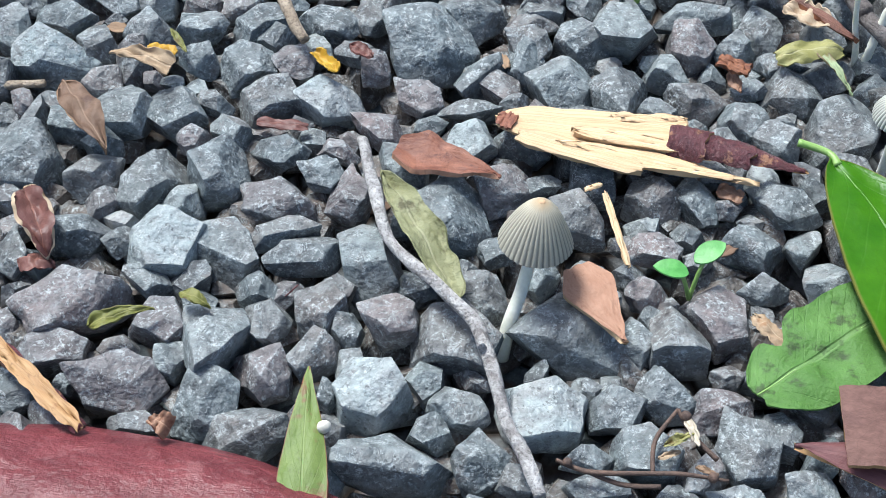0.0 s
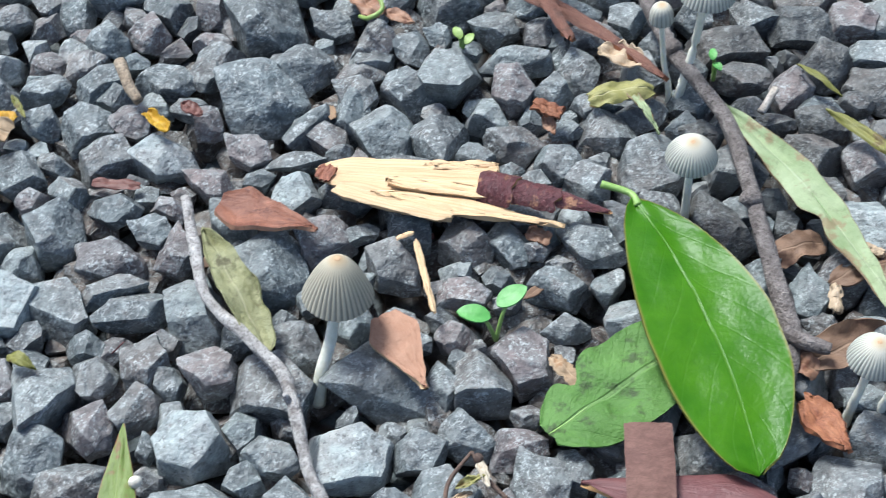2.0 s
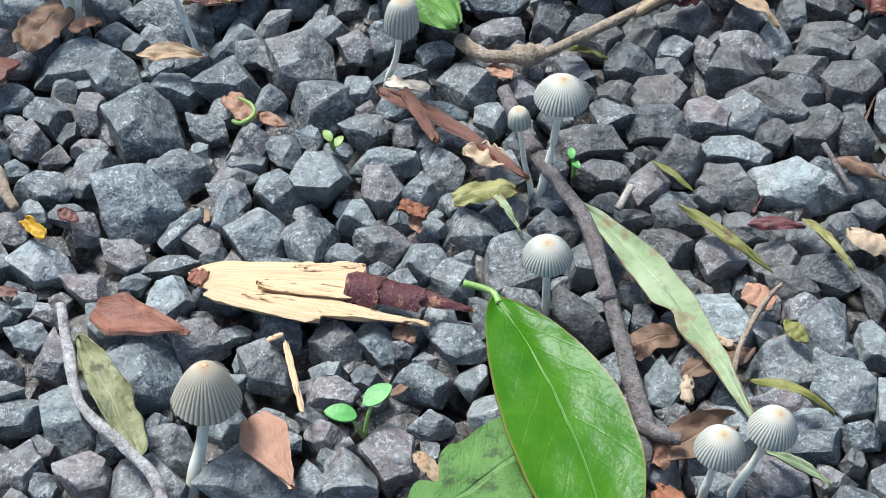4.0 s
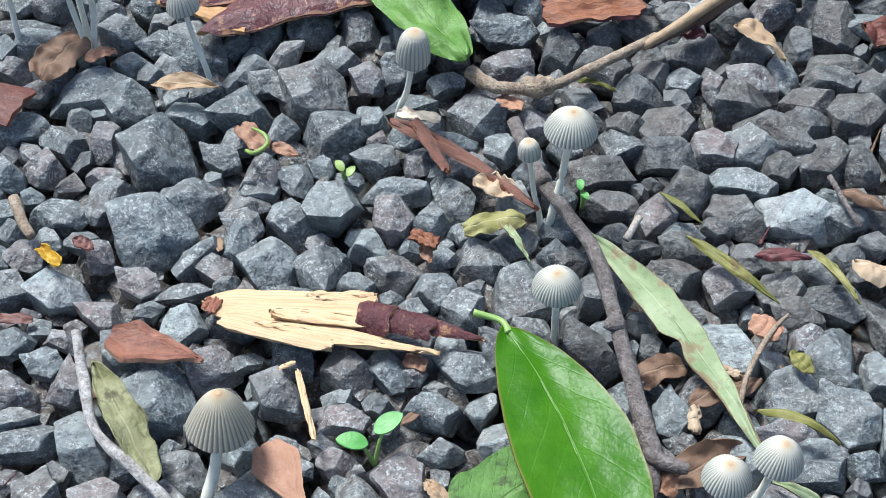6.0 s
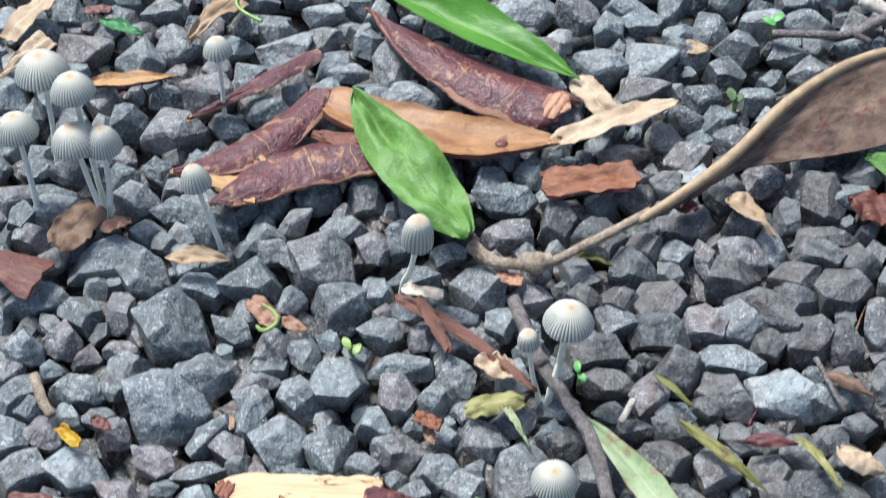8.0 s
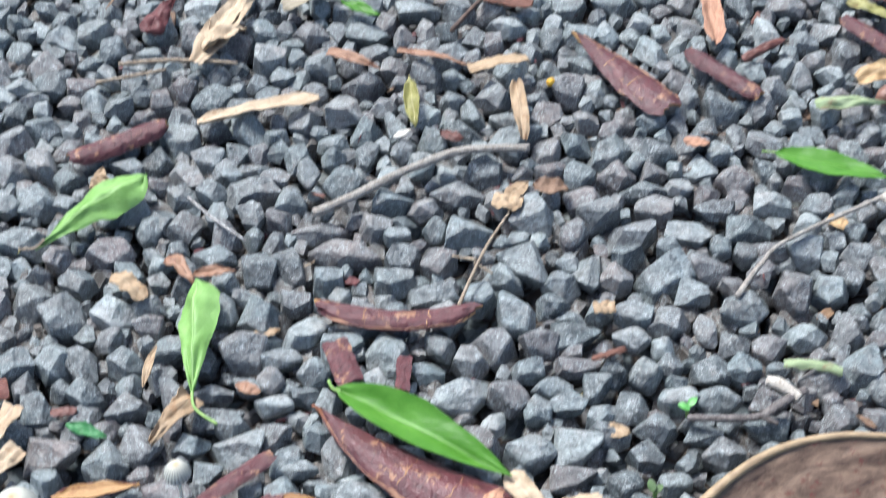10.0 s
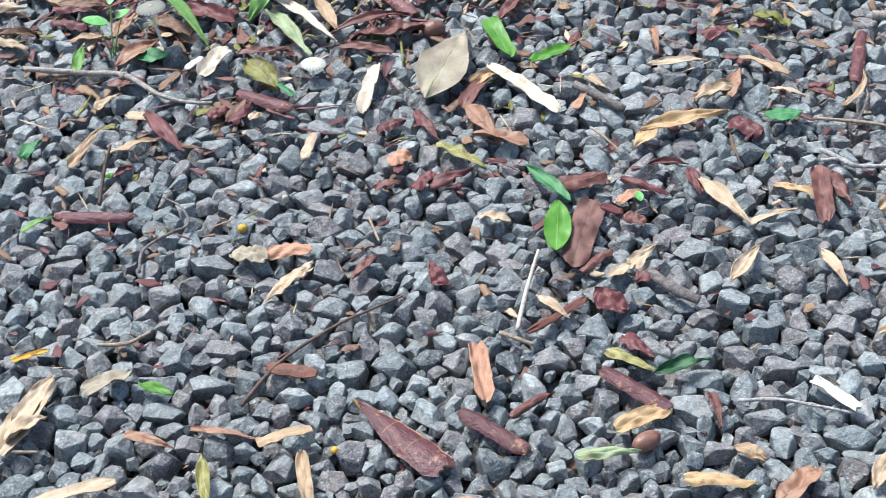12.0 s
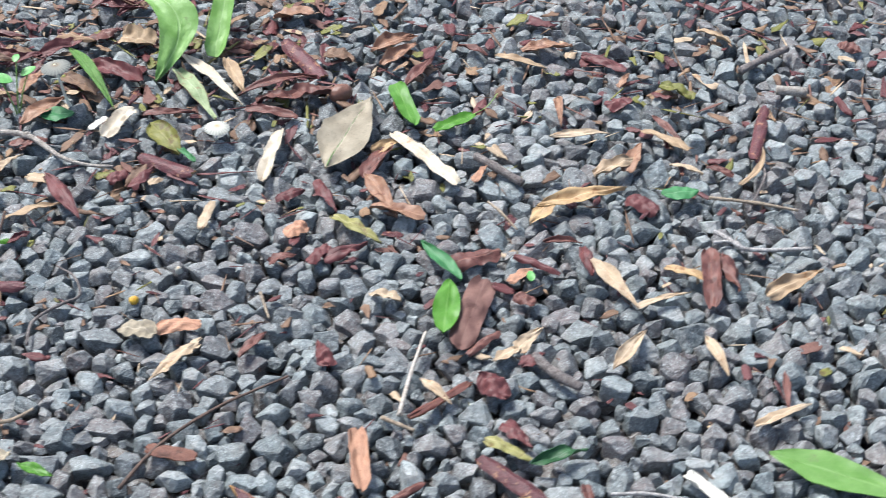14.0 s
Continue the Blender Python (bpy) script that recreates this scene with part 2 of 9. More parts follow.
BASALT_MAUVE = stone_material("mauve-brown basalt", (0.12, 0.104, 0.105), (0.15, 0.135, 0.134), (0.11, 0.1, 0.102))
BASALT_PALE = stone_material("pale dusty basalt", (0.19, 0.22, 0.224), (0.25, 0.28, 0.28), (0.21, 0.242, 0.247))
BASALT_DARK = stone_material("dark brown-grey basalt", (0.048, 0.048, 0.046), (0.082, 0.079, 0.075), (0.06, 0.064, 0.065), wear=0.5, dust=0.4)
# browner, darker tones for the stones of the lower layer
BASALT_LOWER = stone_material("dark brown basalt", (0.06, 0.052, 0.046), (0.11, 0.093, 0.08), (0.09, 0.08, 0.073), wear=0.0)
SOIL = soil_material()
GLOSSY_GREEN = leaf_material("glossy green leaf", (0.03, 0.115, 0.003), (0.056, 0.165, 0.005), (0.10, 0.21, 0.03), net=0.5, rough=0.3, veins=7, edge=(0.14, 0.14, 0.03), rib=0.016, worn=0.3, bump=0.45, gloss=0.12)
PALE_GREEN = leaf_material("pale spotted green leaf", (0.078, 0.17, 0.036), (0.12, 0.235, 0.06), (0.17, 0.27, 0.1), spot=(0.04, 0.055, 0.025), spots=0.03, rough=0.5, worn=1.1, bump=0.7, net=0.8, gloss=0.2)
BLISTERED = leaf_material("blistered green leaf", (0.08, 0.18, 0.03), (0.155, 0.285, 0.07), (0.2, 0.3, 0.11), spot=(0.04, 0.06, 0.025), spots=-0.02, rough=0.36, worn=0.8, bump=0.8, net=0.3, gloss=0.25)
MINT = leaf_material("pale mint-green leaf", (0.25, 0.43, 0.25), (0.36, 0.54, 0.35), (0.4, 0.56, 0.4), spot=(0.15, 0.3, 0.13), spots=0.0, rough=0.5, worn=0.4, net=0.5)
DARK_GREEN = leaf_material("dark shrivelled leaf", (0.02, 0.065, 0.025), (0.05, 0.13, 0.055), (0.09, 0.18, 0.1), rough=0.45, worn=0.8)
RED_MATTE = leaf_material("matte red-brown leaf", (0.115, 0.055, 0.048), (0.21, 0.115, 0.095), (0.24, 0.14, 0.115), spot=(0.07, 0.03, 0.025), spots=0.03, rough=0.7, net=0.5)
GREY_OLIVE = leaf_material("grey-olive withered leaf", (0.15, 0.15, 0.06), (0.36, 0.36, 0.21), (0.42, 0.41, 0.27), spot=(0.06, 0.05, 0.022), spots=0.06, rough=0.5, worn=1.6, bump=0.7, net=0.6)
FLAP_BARK = bark_material("matte brown bark skin", (0.105, 0.052, 0.042), (0.185, 0.1, 0.08), rough=0.72, lines=0.25, along=2.5, across=8, stain=(0.1, 0.05, 0.045), crack=0.3, bump=0.3)
DUSKY_BARK = bark_material("dusky purple-pink bark skin", (0.075, 0.028, 0.03), (0.14, 0.06, 0.06), rough=0.45, lines=0.15, along=5, across=3, stain=(0.09, 0.04, 0.04), crack=0.3, bump=0.3)
SMOOTH_PINK = bark_material("smooth pinkish inner bark", (0.33, 0.17, 0.105), (0.43, 0.245, 0.16), rough=0.6, lines=0.0, along=3, across=3, stain=(0.20, 0.085, 0.05), crack=0.7, bump=0.5)
RUSSET = bark_material("russet inner bark", (0.11, 0.038, 0.025), (0.27, 0.115, 0.07), rough=0.5, lines=0.2, along=3, across=3, stain=(0.065, 0.022, 0.018), crack=0.75, bump=0.5)
FRESH_GREEN = leaf_material("fresh green leaf", (0.055, 0.17, 0.012), (0.095, 0.24, 0.03), (0.15, 0.3, 0.06), rough=0.42, rib=0.03, worn=0.35)
BLUE_GREEN = leaf_material("dull blue-green leaf", (0.035, 0.15, 0.05), (0.07, 0.22, 0.085), (0.15, 0.3, 0.15), rough=0.5, worn=0.4)
OLIVE = leaf_material("olive withered leaf", (0.10, 0.11, 0.02), (0.22, 0.21, 0.06), (0.30, 0.28, 0.12), spot=(0.09, 0.055, 0.025), spots=0.06, rough=0.5)
GREY_GREEN = leaf_material("grey-green drying leaf", (0.20, 0.27, 0.125), (0.34, 0.40, 0.24), (0.40, 0.45, 0.3), spot=(0.22, 0.16, 0.09), spots=0.07, edge=(0.2, 0.14, 0.08), rough=0.6)
TAN_LEAF = leaf_material("dry tan leaf", (0.28, 0.19, 0.115), (0.45, 0.33, 0.215), (0.5, 0.39, 0.27), spot=(0.24, 0.12, 0.05), spots=0.02, rough=0.65)
PALE_TAN = leaf_material("pale dry leaf", (0.37, 0.265, 0.17), (0.54, 0.43, 0.31), (0.58, 0.47, 0.35), spot=(0.30, 0.16, 0.07), spots=0.02, rough=0.6)
ORANGE_LEAF = leaf_material("orange-brown dry leaf", (0.215, 0.105, 0.065), (0.37, 0.22, 0.145), (0.42, 0.26, 0.17), spot=(0.12, 0.045, 0.025), spots=0.05, rough=0.45)
RED_LEAF = leaf_material("red-brown dry leaf", (0.095, 0.037, 0.032), (0.19, 0.085, 0.07), (0.24, 0.11, 0.08), spot=(0.05, 0.018, 0.015), spots=0.05, rough=0.42)
GREY_LEAF = leaf_material("grey-tan papery leaf", (0.26, 0.22, 0.16), (0.38, 0.33, 0.25), (0.43, 0.38, 0.3), rough=0.7)
YELLOW_LEAF = leaf_material("yellow leaf scrap", (0.42, 0.22, 0.015), (0.56, 0.36, 0.04), (0.55, 0.4, 0.12), spot=(0.3, 0.1, 0.02), spots=0.03, rough=0.5)
PURPLE_BARK = bark_material("purple-brown bark skin", (0.05, 0.014, 0.019), (0.135, 0.042, 0.045), rough=0.36, along=3.5, across=7, stain=(0.34, 0.18, 0.10), crack=0.8, bump=0.8, lines=0.8, gloss=0.45)
RED_SKIN = bark_material("smooth red pod skin", (0.08, 0.015, 0.019), (0.165, 0.042, 0.046), rough=0.3, lines=0.35, stain=(0.26, 0.12, 0.12), crack=0.35, along=5, across=6, bump=0.7, gloss=0.22)
ORANGE_BARK = bark_material("orange-brown inner bark", (0.14, 0.045, 0.024), (0.34, 0.15, 0.075), rough=0.5, along=6, across=4, stain=(0.09, 0.03, 0.02), crack=0.6, bump=0.45)
HOLLOW_BARK = bark_material("orange-tan hollow bark", (0.19, 0.085, 0.035), (0.40, 0.215, 0.092), rough=0.45, along=3, across=4, stain=(0.13, 0.05, 0.025), crack=0.65, bump=0.3, lines=0.2)
TAN_BARK = bark_material("tan inner bark", (0.34, 0.18, 0.075), (0.50, 0.31, 0.14), rough=0.5, along=6, across=3, stain=(0.22, 0.085, 0.035), crack=0.5, bump=0.35)
CREAM_WOOD = bark_material("fresh cream splintered wood", (0.44, 0.28, 0.14), (0.64, 0.49, 0.315), rough=0.6, along=16, across=0.7, stain=(0.5, 0.29, 0.16), crack=0.3, bump=0.3, lines=0.12)
GREY_TWIG = plain_material("weathered grey twig bark", (0.22, 0.2, 0.19), (0.58, 0.56, 0.54), 300, 0.85, 0.9, 0.35)
BROWN_TWIG = plain_material("grey-brown branch bark", (0.10, 0.082, 0.076), (0.27, 0.24, 0.225), 280, 0.8, 1.0, 0.4)
TAN_TWIG = plain_material("tan dry stalk", (0.2, 0.145, 0.095), (0.42, 0.34, 0.25), 260, 0.7, 0.8, 0.4)
DARK_TWIG = plain_material("dark thin stalk", (0.055, 0.035, 0.028), (0.14, 0.085, 0.06), 260, 0.7, 0.5)
PALE_TAN_TWIG = plain_material("pale grey-brown stick bark", (0.24, 0.21, 0.18), (0.47, 0.43, 0.38), 260, 0.8, 0.9, 0.5)
YELLOW_LEAF_PLAIN = plain_material("orange berry skin", (0.5, 0.26, 0.02), (0.62, 0.4, 0.04), 300, 0.4, 0.2)
TAN_RIM = plain_material("smooth tan rim", (0.26, 0.18, 0.105), (0.40, 0.29, 0.17), 160, 0.55, 0.3)
PALE_TWIG = plain_material("bleached stick", (0.40, 0.35, 0.29), (0.62, 0.57, 0.5), 240, 0.75, 0.6, 0.35)
POD_BROWN = bark_material("dull brown pod leaf", (0.05, 0.031, 0.025), (0.25, 0.17, 0.12), rough=0.4, lines=0.1, along=4, across=9, stain=(0.12, 0.04, 0.032), crack=0.75, bump=0.3)
CAP, BELL_CAP, STEM = cap_material("pale cap skin", (0.84, 0.845, 0.81)), cap_material("beige cap skin", (0.72, 0.675, 0.58)), plain_material("white mushroom stem", (0.66, 0.66, 0.56), (0.78, 0.78, 0.69), 500, 0.5, 0.12)
STEM.node_tree.nodes["Principled BSDF"].inputs["Subsurface Weight"].default_value = 0.5
STEM.node_tree.nodes["Principled BSDF"].inputs["Subsurface Radius"].default_value = (0.003, 0.0028, 0.0022)
DARK_CAP = cap_material("dark grey cap skin", (0.36, 0.37, 0.36))
GILL = plain_material("grey gill", (0.2, 0.2, 0.19), (0.32, 0.32, 0.3), 500, 0.8, 0.2)
CAP_EYE = plain_material("tan cap centre", (0.38, 0.23, 0.12), (0.50, 0.34, 0.20), 700, 0.7, 0.2)
SPROUT = plain_material("sprout green", (0.075, 0.27, 0.05), (0.13, 0.37, 0.09), 300, 0.4, 0.2)
PALE_STALK = plain_material("pale green stalk", (0.16, 0.30, 0.06), (0.28, 0.42, 0.12), 300, 0.45, 0.2)
MOSS = plain_material("dull weed green", (0.045, 0.09, 0.025), (0.09, 0.15, 0.05), 300, 0.6, 0.3)
NUT_SKIN = plain_material("brown seed skin", (0.13, 0.06, 0.04), (0.24, 0.12, 0.085), 220, 0.4, 0.3)
HALF_GREEN = leaf_material("yellow-green leaf", (0.10, 0.15, 0.03), (0.17, 0.225, 0.06), (0.2, 0.25, 0.09), spot=(0.17, 0.08, 0.04), spots=0.07, rough=0.5, edge=(0.16, 0.06, 0.035))
FRESH_PALE = leaf_material("light green leaf", (0.10, 0.22, 0.042), (0.165, 0.30, 0.085), (0.22, 0.35, 0.13), spot=(0.12, 0.15, 0.06), spots=-0.02, rough=0.45, rib=0.03, worn=0.4)
FRESH_LIGHT = leaf_material("light yellow-green leaf", (0.15, 0.30, 0.065), (0.24, 0.41, 0.13), (0.3, 0.45, 0.18), spot=(0.14, 0.18, 0.07), spots=-0.03, rough=0.45, rib=0.03, worn=0.5, bump=0.5)
OLIVE_PALE = leaf_material("pale olive leaf", (0.20, 0.19, 0.05), (0.33, 0.31, 0.13), (0.4, 0.37, 0.2), spot=(0.13, 0.08, 0.03), spots=0.05, rough=0.5)
TAN_DARK = leaf_material("brown dry leaf", (0.20, 0.12, 0.07), (0.32, 0.21, 0.13), (0.36, 0.25, 0.16), spot=(0.12, 0.06, 0.035), spots=0.03, rough=0.6)
BROWN_LEAF = leaf_material("dull brown leaf", (0.12, 0.07, 0.045), (0.24, 0.15, 0.10), (0.28, 0.19, 0.13), spot=(0.07, 0.035, 0.025), spots=0.04, rough=0.6)
PURPLE_LEAF = leaf_material("dark red-purple leaf", (0.085, 0.026, 0.028), (0.16, 0.055, 0.055), (0.2, 0.09, 0.085), spot=(0.05, 0.018, 0.018), spots=0.03, rough=0.45)
GOLD_LEAF = leaf_material("golden tan leaf", (0.36, 0.225, 0.11), (0.52, 0.37, 0.2), (0.56, 0.42, 0.26), spot=(0.2, 0.09, 0.035), spots=0.03, rough=0.5)
PINK_BARK = bark_material("pinkish tan inner bark", (0.34, 0.17, 0.105), (0.47, 0.28, 0.185), rough=0.6, along=8, across=4, stain=(0.24, 0.11, 0.07), crack=0.35, bump=0.4)
RED_BARK = bark_material("dark red bark", (0.075, 0.024, 0.02), (0.16, 0.06, 0.045), rough=0.45, along=6, across=4, stain=(0.3, 0.15, 0.09), crack=0.35, bump=0.5)
BROWN_BARK_SKIN = bark_material("brown bark", (0.14, 0.06, 0.045), (0.24, 0.12, 0.085), rough=0.55)
BARK, SKIN, TANIN = (PURPLE_BARK, TAN_BARK), (PURPLE_BARK, ORANGE_BARK), (TAN_BARK, PURPLE_BARK)
POD, TANBARK, REDBARK = (RED_SKIN, TAN_BARK), (TAN_BARK, PURPLE_BARK), (RED_BARK, ORANGE_BARK)
BROWN_BARK = (BROWN_BARK_SKIN, ORANGE_BARK)
BLEACHED = leaf_material("bleached dry leaf", (0.46, 0.38, 0.28), (0.66, 0.59, 0.48), (0.66, 0.58, 0.46), spot=(0.32, 0.2, 0.12), spots=0.02, rough=0.6)
RIB_GREEN = plain_material("leaf midrib green", (0.085, 0.2, 0.03), (0.14, 0.27, 0.05), 300, 0.45, 0.2)
SHOOT = plain_material("yellow-green shoot", (0.16, 0.25, 0.05), (0.26, 0.36, 0.1), 300, 0.45, 0.2)
WHITE_BIT = plain_material("off-white seed", (0.5, 0.47, 0.4), (0.66, 0.63, 0.55), 300, 0.5, 0.2)


# ---- building blocks ----
def part(name, bm, mat, parent, label="", smooth=True):
    me = bpy.data.meshes.new(name)
    for f in bm.faces:
        f.smooth = smooth
    bm.to_mesh(me)
    bm.free()
    for one in (mat if isinstance(mat, tuple) else (mat,)):
        me.materials.append(one)
    ob = new(name, me)
    ob.parent = parent
    if label:
        tagged(ob, label)
    return ob


def thing(name, place, label, category, group=""):
    ob = new(name)
    ob.location = place
    ob.empty_display_size = 0.01
    return tagged(ob, label, category, group)


def width_at(shape, u):
    if shape == "oval":
        return math.sin(math.pi * min(1, max(0, u)) ** 0.9) ** 0.62
    if shape == "lance":
        return math.sin(math.pi * u ** 0.8) ** 0.9
    if shape == "tip":          # widest near the base, drawn out to the tip
        return min(1, (u / 0.12) ** 0.6) * (1 - u) ** 0.75 if u < 1 else 0.0
    if shape == "spear":        # like a long leaf with a drawn-out point
        return min(1, (u / 0.3) ** 0.75) * min(1, ((1 - u) / 0.55) ** 0.85)
    if shape == "paddle":       # rounded leaf, widest past its middle
        return math.sin(math.pi * min(1, max(0, u)) ** 1.22) ** 0.5
    if shape == "horn":         # full width, drawn out towards the far end
        return min(1, 0.55 + u * 6) * min(1, ((1 - u) / 0.6) ** 0.8)
    if shape == "fan":          # narrow at the stalk, broad and rounded at the far end
        return max(0.03, min(1, (u / 0.6) ** 0.85)) * min(1, ((1 - u) / 0.14) ** 0.55)
    if shape == "chisel":       # one slanted, narrowing end
        return np.interp(u, (0, 0.06, 0.16, 0.5, 1), (0.22, 0.6, 0.9, 1.0, 0.92))
    if shape == "boat":         # broad, with one blunt and one drawn-out end
        return np.interp(u, (0, 0.04, 0.14, 0.4, 0.7, 0.9, 1), (0.5, 0.72, 0.9, 1.0, 0.92, 0.5, 0.12))
    if shape == "strip":
        return min(1, 0.55 + u * 4, 0.5 + (1 - u) * 4)
    if shape == "flake":        # a broken four-cornered piece
        return np.interp(u, (0, 0.28, 0.7, 1), (0.4, 1.0, 0.72, 0.12))
    if shape == "shard":        # a straight-sided broken flake with one sharp end
        return np.interp(u, (0, 0.22, 0.3, 1), (0.5, 1.0, 0.97, 0.03))
    if shape == "blunt":        # the broad half of a leaf
        return np.interp(u, (0, 0.05, 0.14, 0.28, 0.5, 0.8, 1), (0.3, 0.52, 0.76, 0.94, 1.0, 0.94, 0.8))
    if shape == "wedge":
        return 0.18 + 0.82 * min(1, u * 1.15)
    return 1.0                  # "plain": cut straight at both ends


def sheet(at, thick, rows, cols, up0=Vector((0, 0, 1))):
    """A thin skin over the surface at(u, v), u from 0 to 1 and v from -1 to 1; slot 0 above, slot 1 below."""
    bm = bmesh.new()
    uvl = bm.loops.layers.uv.new("UVMap")
    tops, lows, coord = [], [], {}
    for i in range(rows + 1):
        u = i / rows
        for j in range(cols + 1):
            v = 2 * j / cols - 1
            p = at(u, v)
            e = 0.01
            du = at(min(1, u + e), v) - at(max(0, u - e), v)
            dv = at(u, min(1, v + e)) - at(u, max(-1, v - e))
            n = dv.cross(du)
            n = n.normalized() if n.length > 1e-12 else up0
            for store, s in ((tops, 0.5), (lows, -0.5)):
                vert = bm.verts.new(p + n * s * thick)
                coord[vert] = (u, 0.5 + v / 2)
                store.append(vert)
    w = cols + 1
    faces = []
    for i in range(rows):
        for j in range(cols):
            k = i * w + j
            faces.append((bm.faces.new((tops[k], tops[k + 1], tops[k + w + 1], tops[k + w])), 0))
            faces.append((bm.faces.new((lows[k + w], lows[k + w + 1], lows[k + 1], lows[k])), 1))
    rim = [i * w for i in range(rows + 1)] + [rows * w + j for j in range(1, w)] + [i * w + cols for i in range(rows - 1, -1, -1)] + [j for j in range(cols - 1, 0, -1)]
    for k, k2 in zip(rim, rim[1:] + rim[:1]):
        faces.append((bm.faces.new((tops[k2], tops[k], lows[k], lows[k2])), 1))
        for pair in ((tops[k], tops[k2]), (lows[k], lows[k2])):
            bm.edges.get(pair).smooth = False
    for f, slot in faces:
        f.material_index = slot
        for loop in f.loops:
            loop[uvl].uv = coord[loop.vert]
    bmesh.ops.recalc_face_normals(bm, faces=bm.faces)
    return bm


def blade(a, b, width, place, curl=0, arch=0.0, bend=0.0, shape="lance", tilt=0, twist=0, thick=0.0005,
          ragged=0.0, jag=0.0, ripple=0.0, seed=0, rows=22, cols=8, notch=None, fold=0):
    """A thin curved sheet from a to b: leaf, bark curl, chip or splinter. curl: degrees of arc across (edges up when positive).
    fold: degrees by which each half is raised about the midrib. Faces of slot 0 lie on its upper side, of slot 1 on its lower side."""
    a, b = Vector(a) - Vector(place), Vector(b) - Vector(place)
    d = b - a
    fwd = d.normalized()
    side0 = fwd.cross(Vector((0, 0, 1))).normalized()
    up0 = side0.cross(fwd)
    off = Vector((seed * 7.31, seed * 3.17, seed * 1.73))
    ripple = min(ripple, 0.22 * width)

    def at(u, v):
        ue = u
        if jag:
            ue = u + jag * noise.noise(off + Vector((v * 2.6, 5.0, 0))) * (1 - u) ** 3 + jag * noise.noise(off + Vector((v * 2.6, 9.0, 0))) * u ** 3
        turn = radians(tilt + twist * (u - 0.5))
        side, up = side0 * math.cos(turn) + up0 * math.sin(turn), up0 * math.cos(turn) - side0 * math.sin(turn)
        half = 0.5 * width * max(0.0, width_at(shape, u))
        if ragged:
            half *= 1 + ragged * noise.noise(off + Vector((u * 9, 3.0 if v > 0 else 7.0, 0))) + 0.2 * ragged * noise.noise(off + Vector((u * 23, 3.0 if v > 0 else 7.0, 4)))
        if notch and v * notch[1] > 0:
            half *= 1 - notch[2] * math.exp(-((u - notch[0]) / notch[3]) ** 2)
        half = max(half, width * 0.012)
        c = radians(curl)
        if abs(c) > 0.02:
            r = 2 * half / c
            x, z = r * math.sin(c * v / 2), r * (1 - math.cos(c * v / 2))
        else:
            x, z = half * v, 0.0
        if fold:
            lift = math.sqrt(v * v + 0.01) - 0.1
            x, z = x * math.cos(radians(fold)), z + half * lift * math.sin(radians(fold))
        hump = 4 * u * (1 - u)
        p = a + d * ue + up0 * (arch * hump) + side0 * (bend * hump) + side * x + up * z
        if ripple:
            p += up * ripple * (noise.noise(off + Vector((u * 5, v * 1.5, 2.0))) + 0.3 * noise.noise(off + Vector((u * 11, v * 3.0, 6.0))))
        return p

    return sheet(at, thick, rows, cols, up0), at


def tube(points, radii, place, sides=8, lumps=0.0, seed=0, fine=6):
    """A round stalk through the points, with its ends closed."""
    pts = [Vector(p) - Vector(place) for p in points]
    if not isinstance(radii, (list, tuple)):
        radii = [radii] * len(pts)
    path, rad = [], []
    n = len(pts)
    for i in range(n - 1):
        p0, p1, p2, p3 = pts[max(0, i - 1)], pts[i], pts[i + 1], pts[min(n - 1, i + 2)]
        for k in range(fine):
            s = k / fine
            path.append(0.5 * (2 * p1 + (p2 - p0) * s + (2 * p0 - 5 * p1 + 4 * p2 - p3) * s * s + (3 * p1 - p0 - 3 * p2 + p3) * s ** 3))
            rad.append(radii[i] * (1 - s) + radii[i + 1] * s)
    path.append(pts[-1])
    rad.append(radii[-1])
    bm = bmesh.new()
    rings = []
    for i, (p, r) in enumerate(zip(path, rad)):
        t = (path[min(i + 1, len(path) - 1)] - path[max(i - 1, 0)]).normalized()
        s = t.cross(Vector((0.13, 0.2, 1))).normalized()
        q = t.cross(s)
        ring = []
        for k in range(sides):
            ang = 2 * math.pi * k / sides
            rr = r * (1 + lumps * noise.noise(Vector((i * 0.35, math.cos(ang) * 1.2 + seed * 5, math.sin(ang) * 1.2))))
            ring.append(bm.verts.new(p + (s * math.cos(ang) + q * math.sin(ang)) * rr))
        rings.append(ring)
    for r0, r1 in zip(rings, rings[1:]):
        for k in range(sides):
            bm.faces.new((r0[k], r0[(k + 1) % sides], r1[(k + 1) % sides], r1[k]))
    bm.faces.new(rings[0][::-1])
    bm.faces.new(rings[-1])
    bmesh.ops.recalc_face_normals(bm, faces=bm.faces)
    return bm


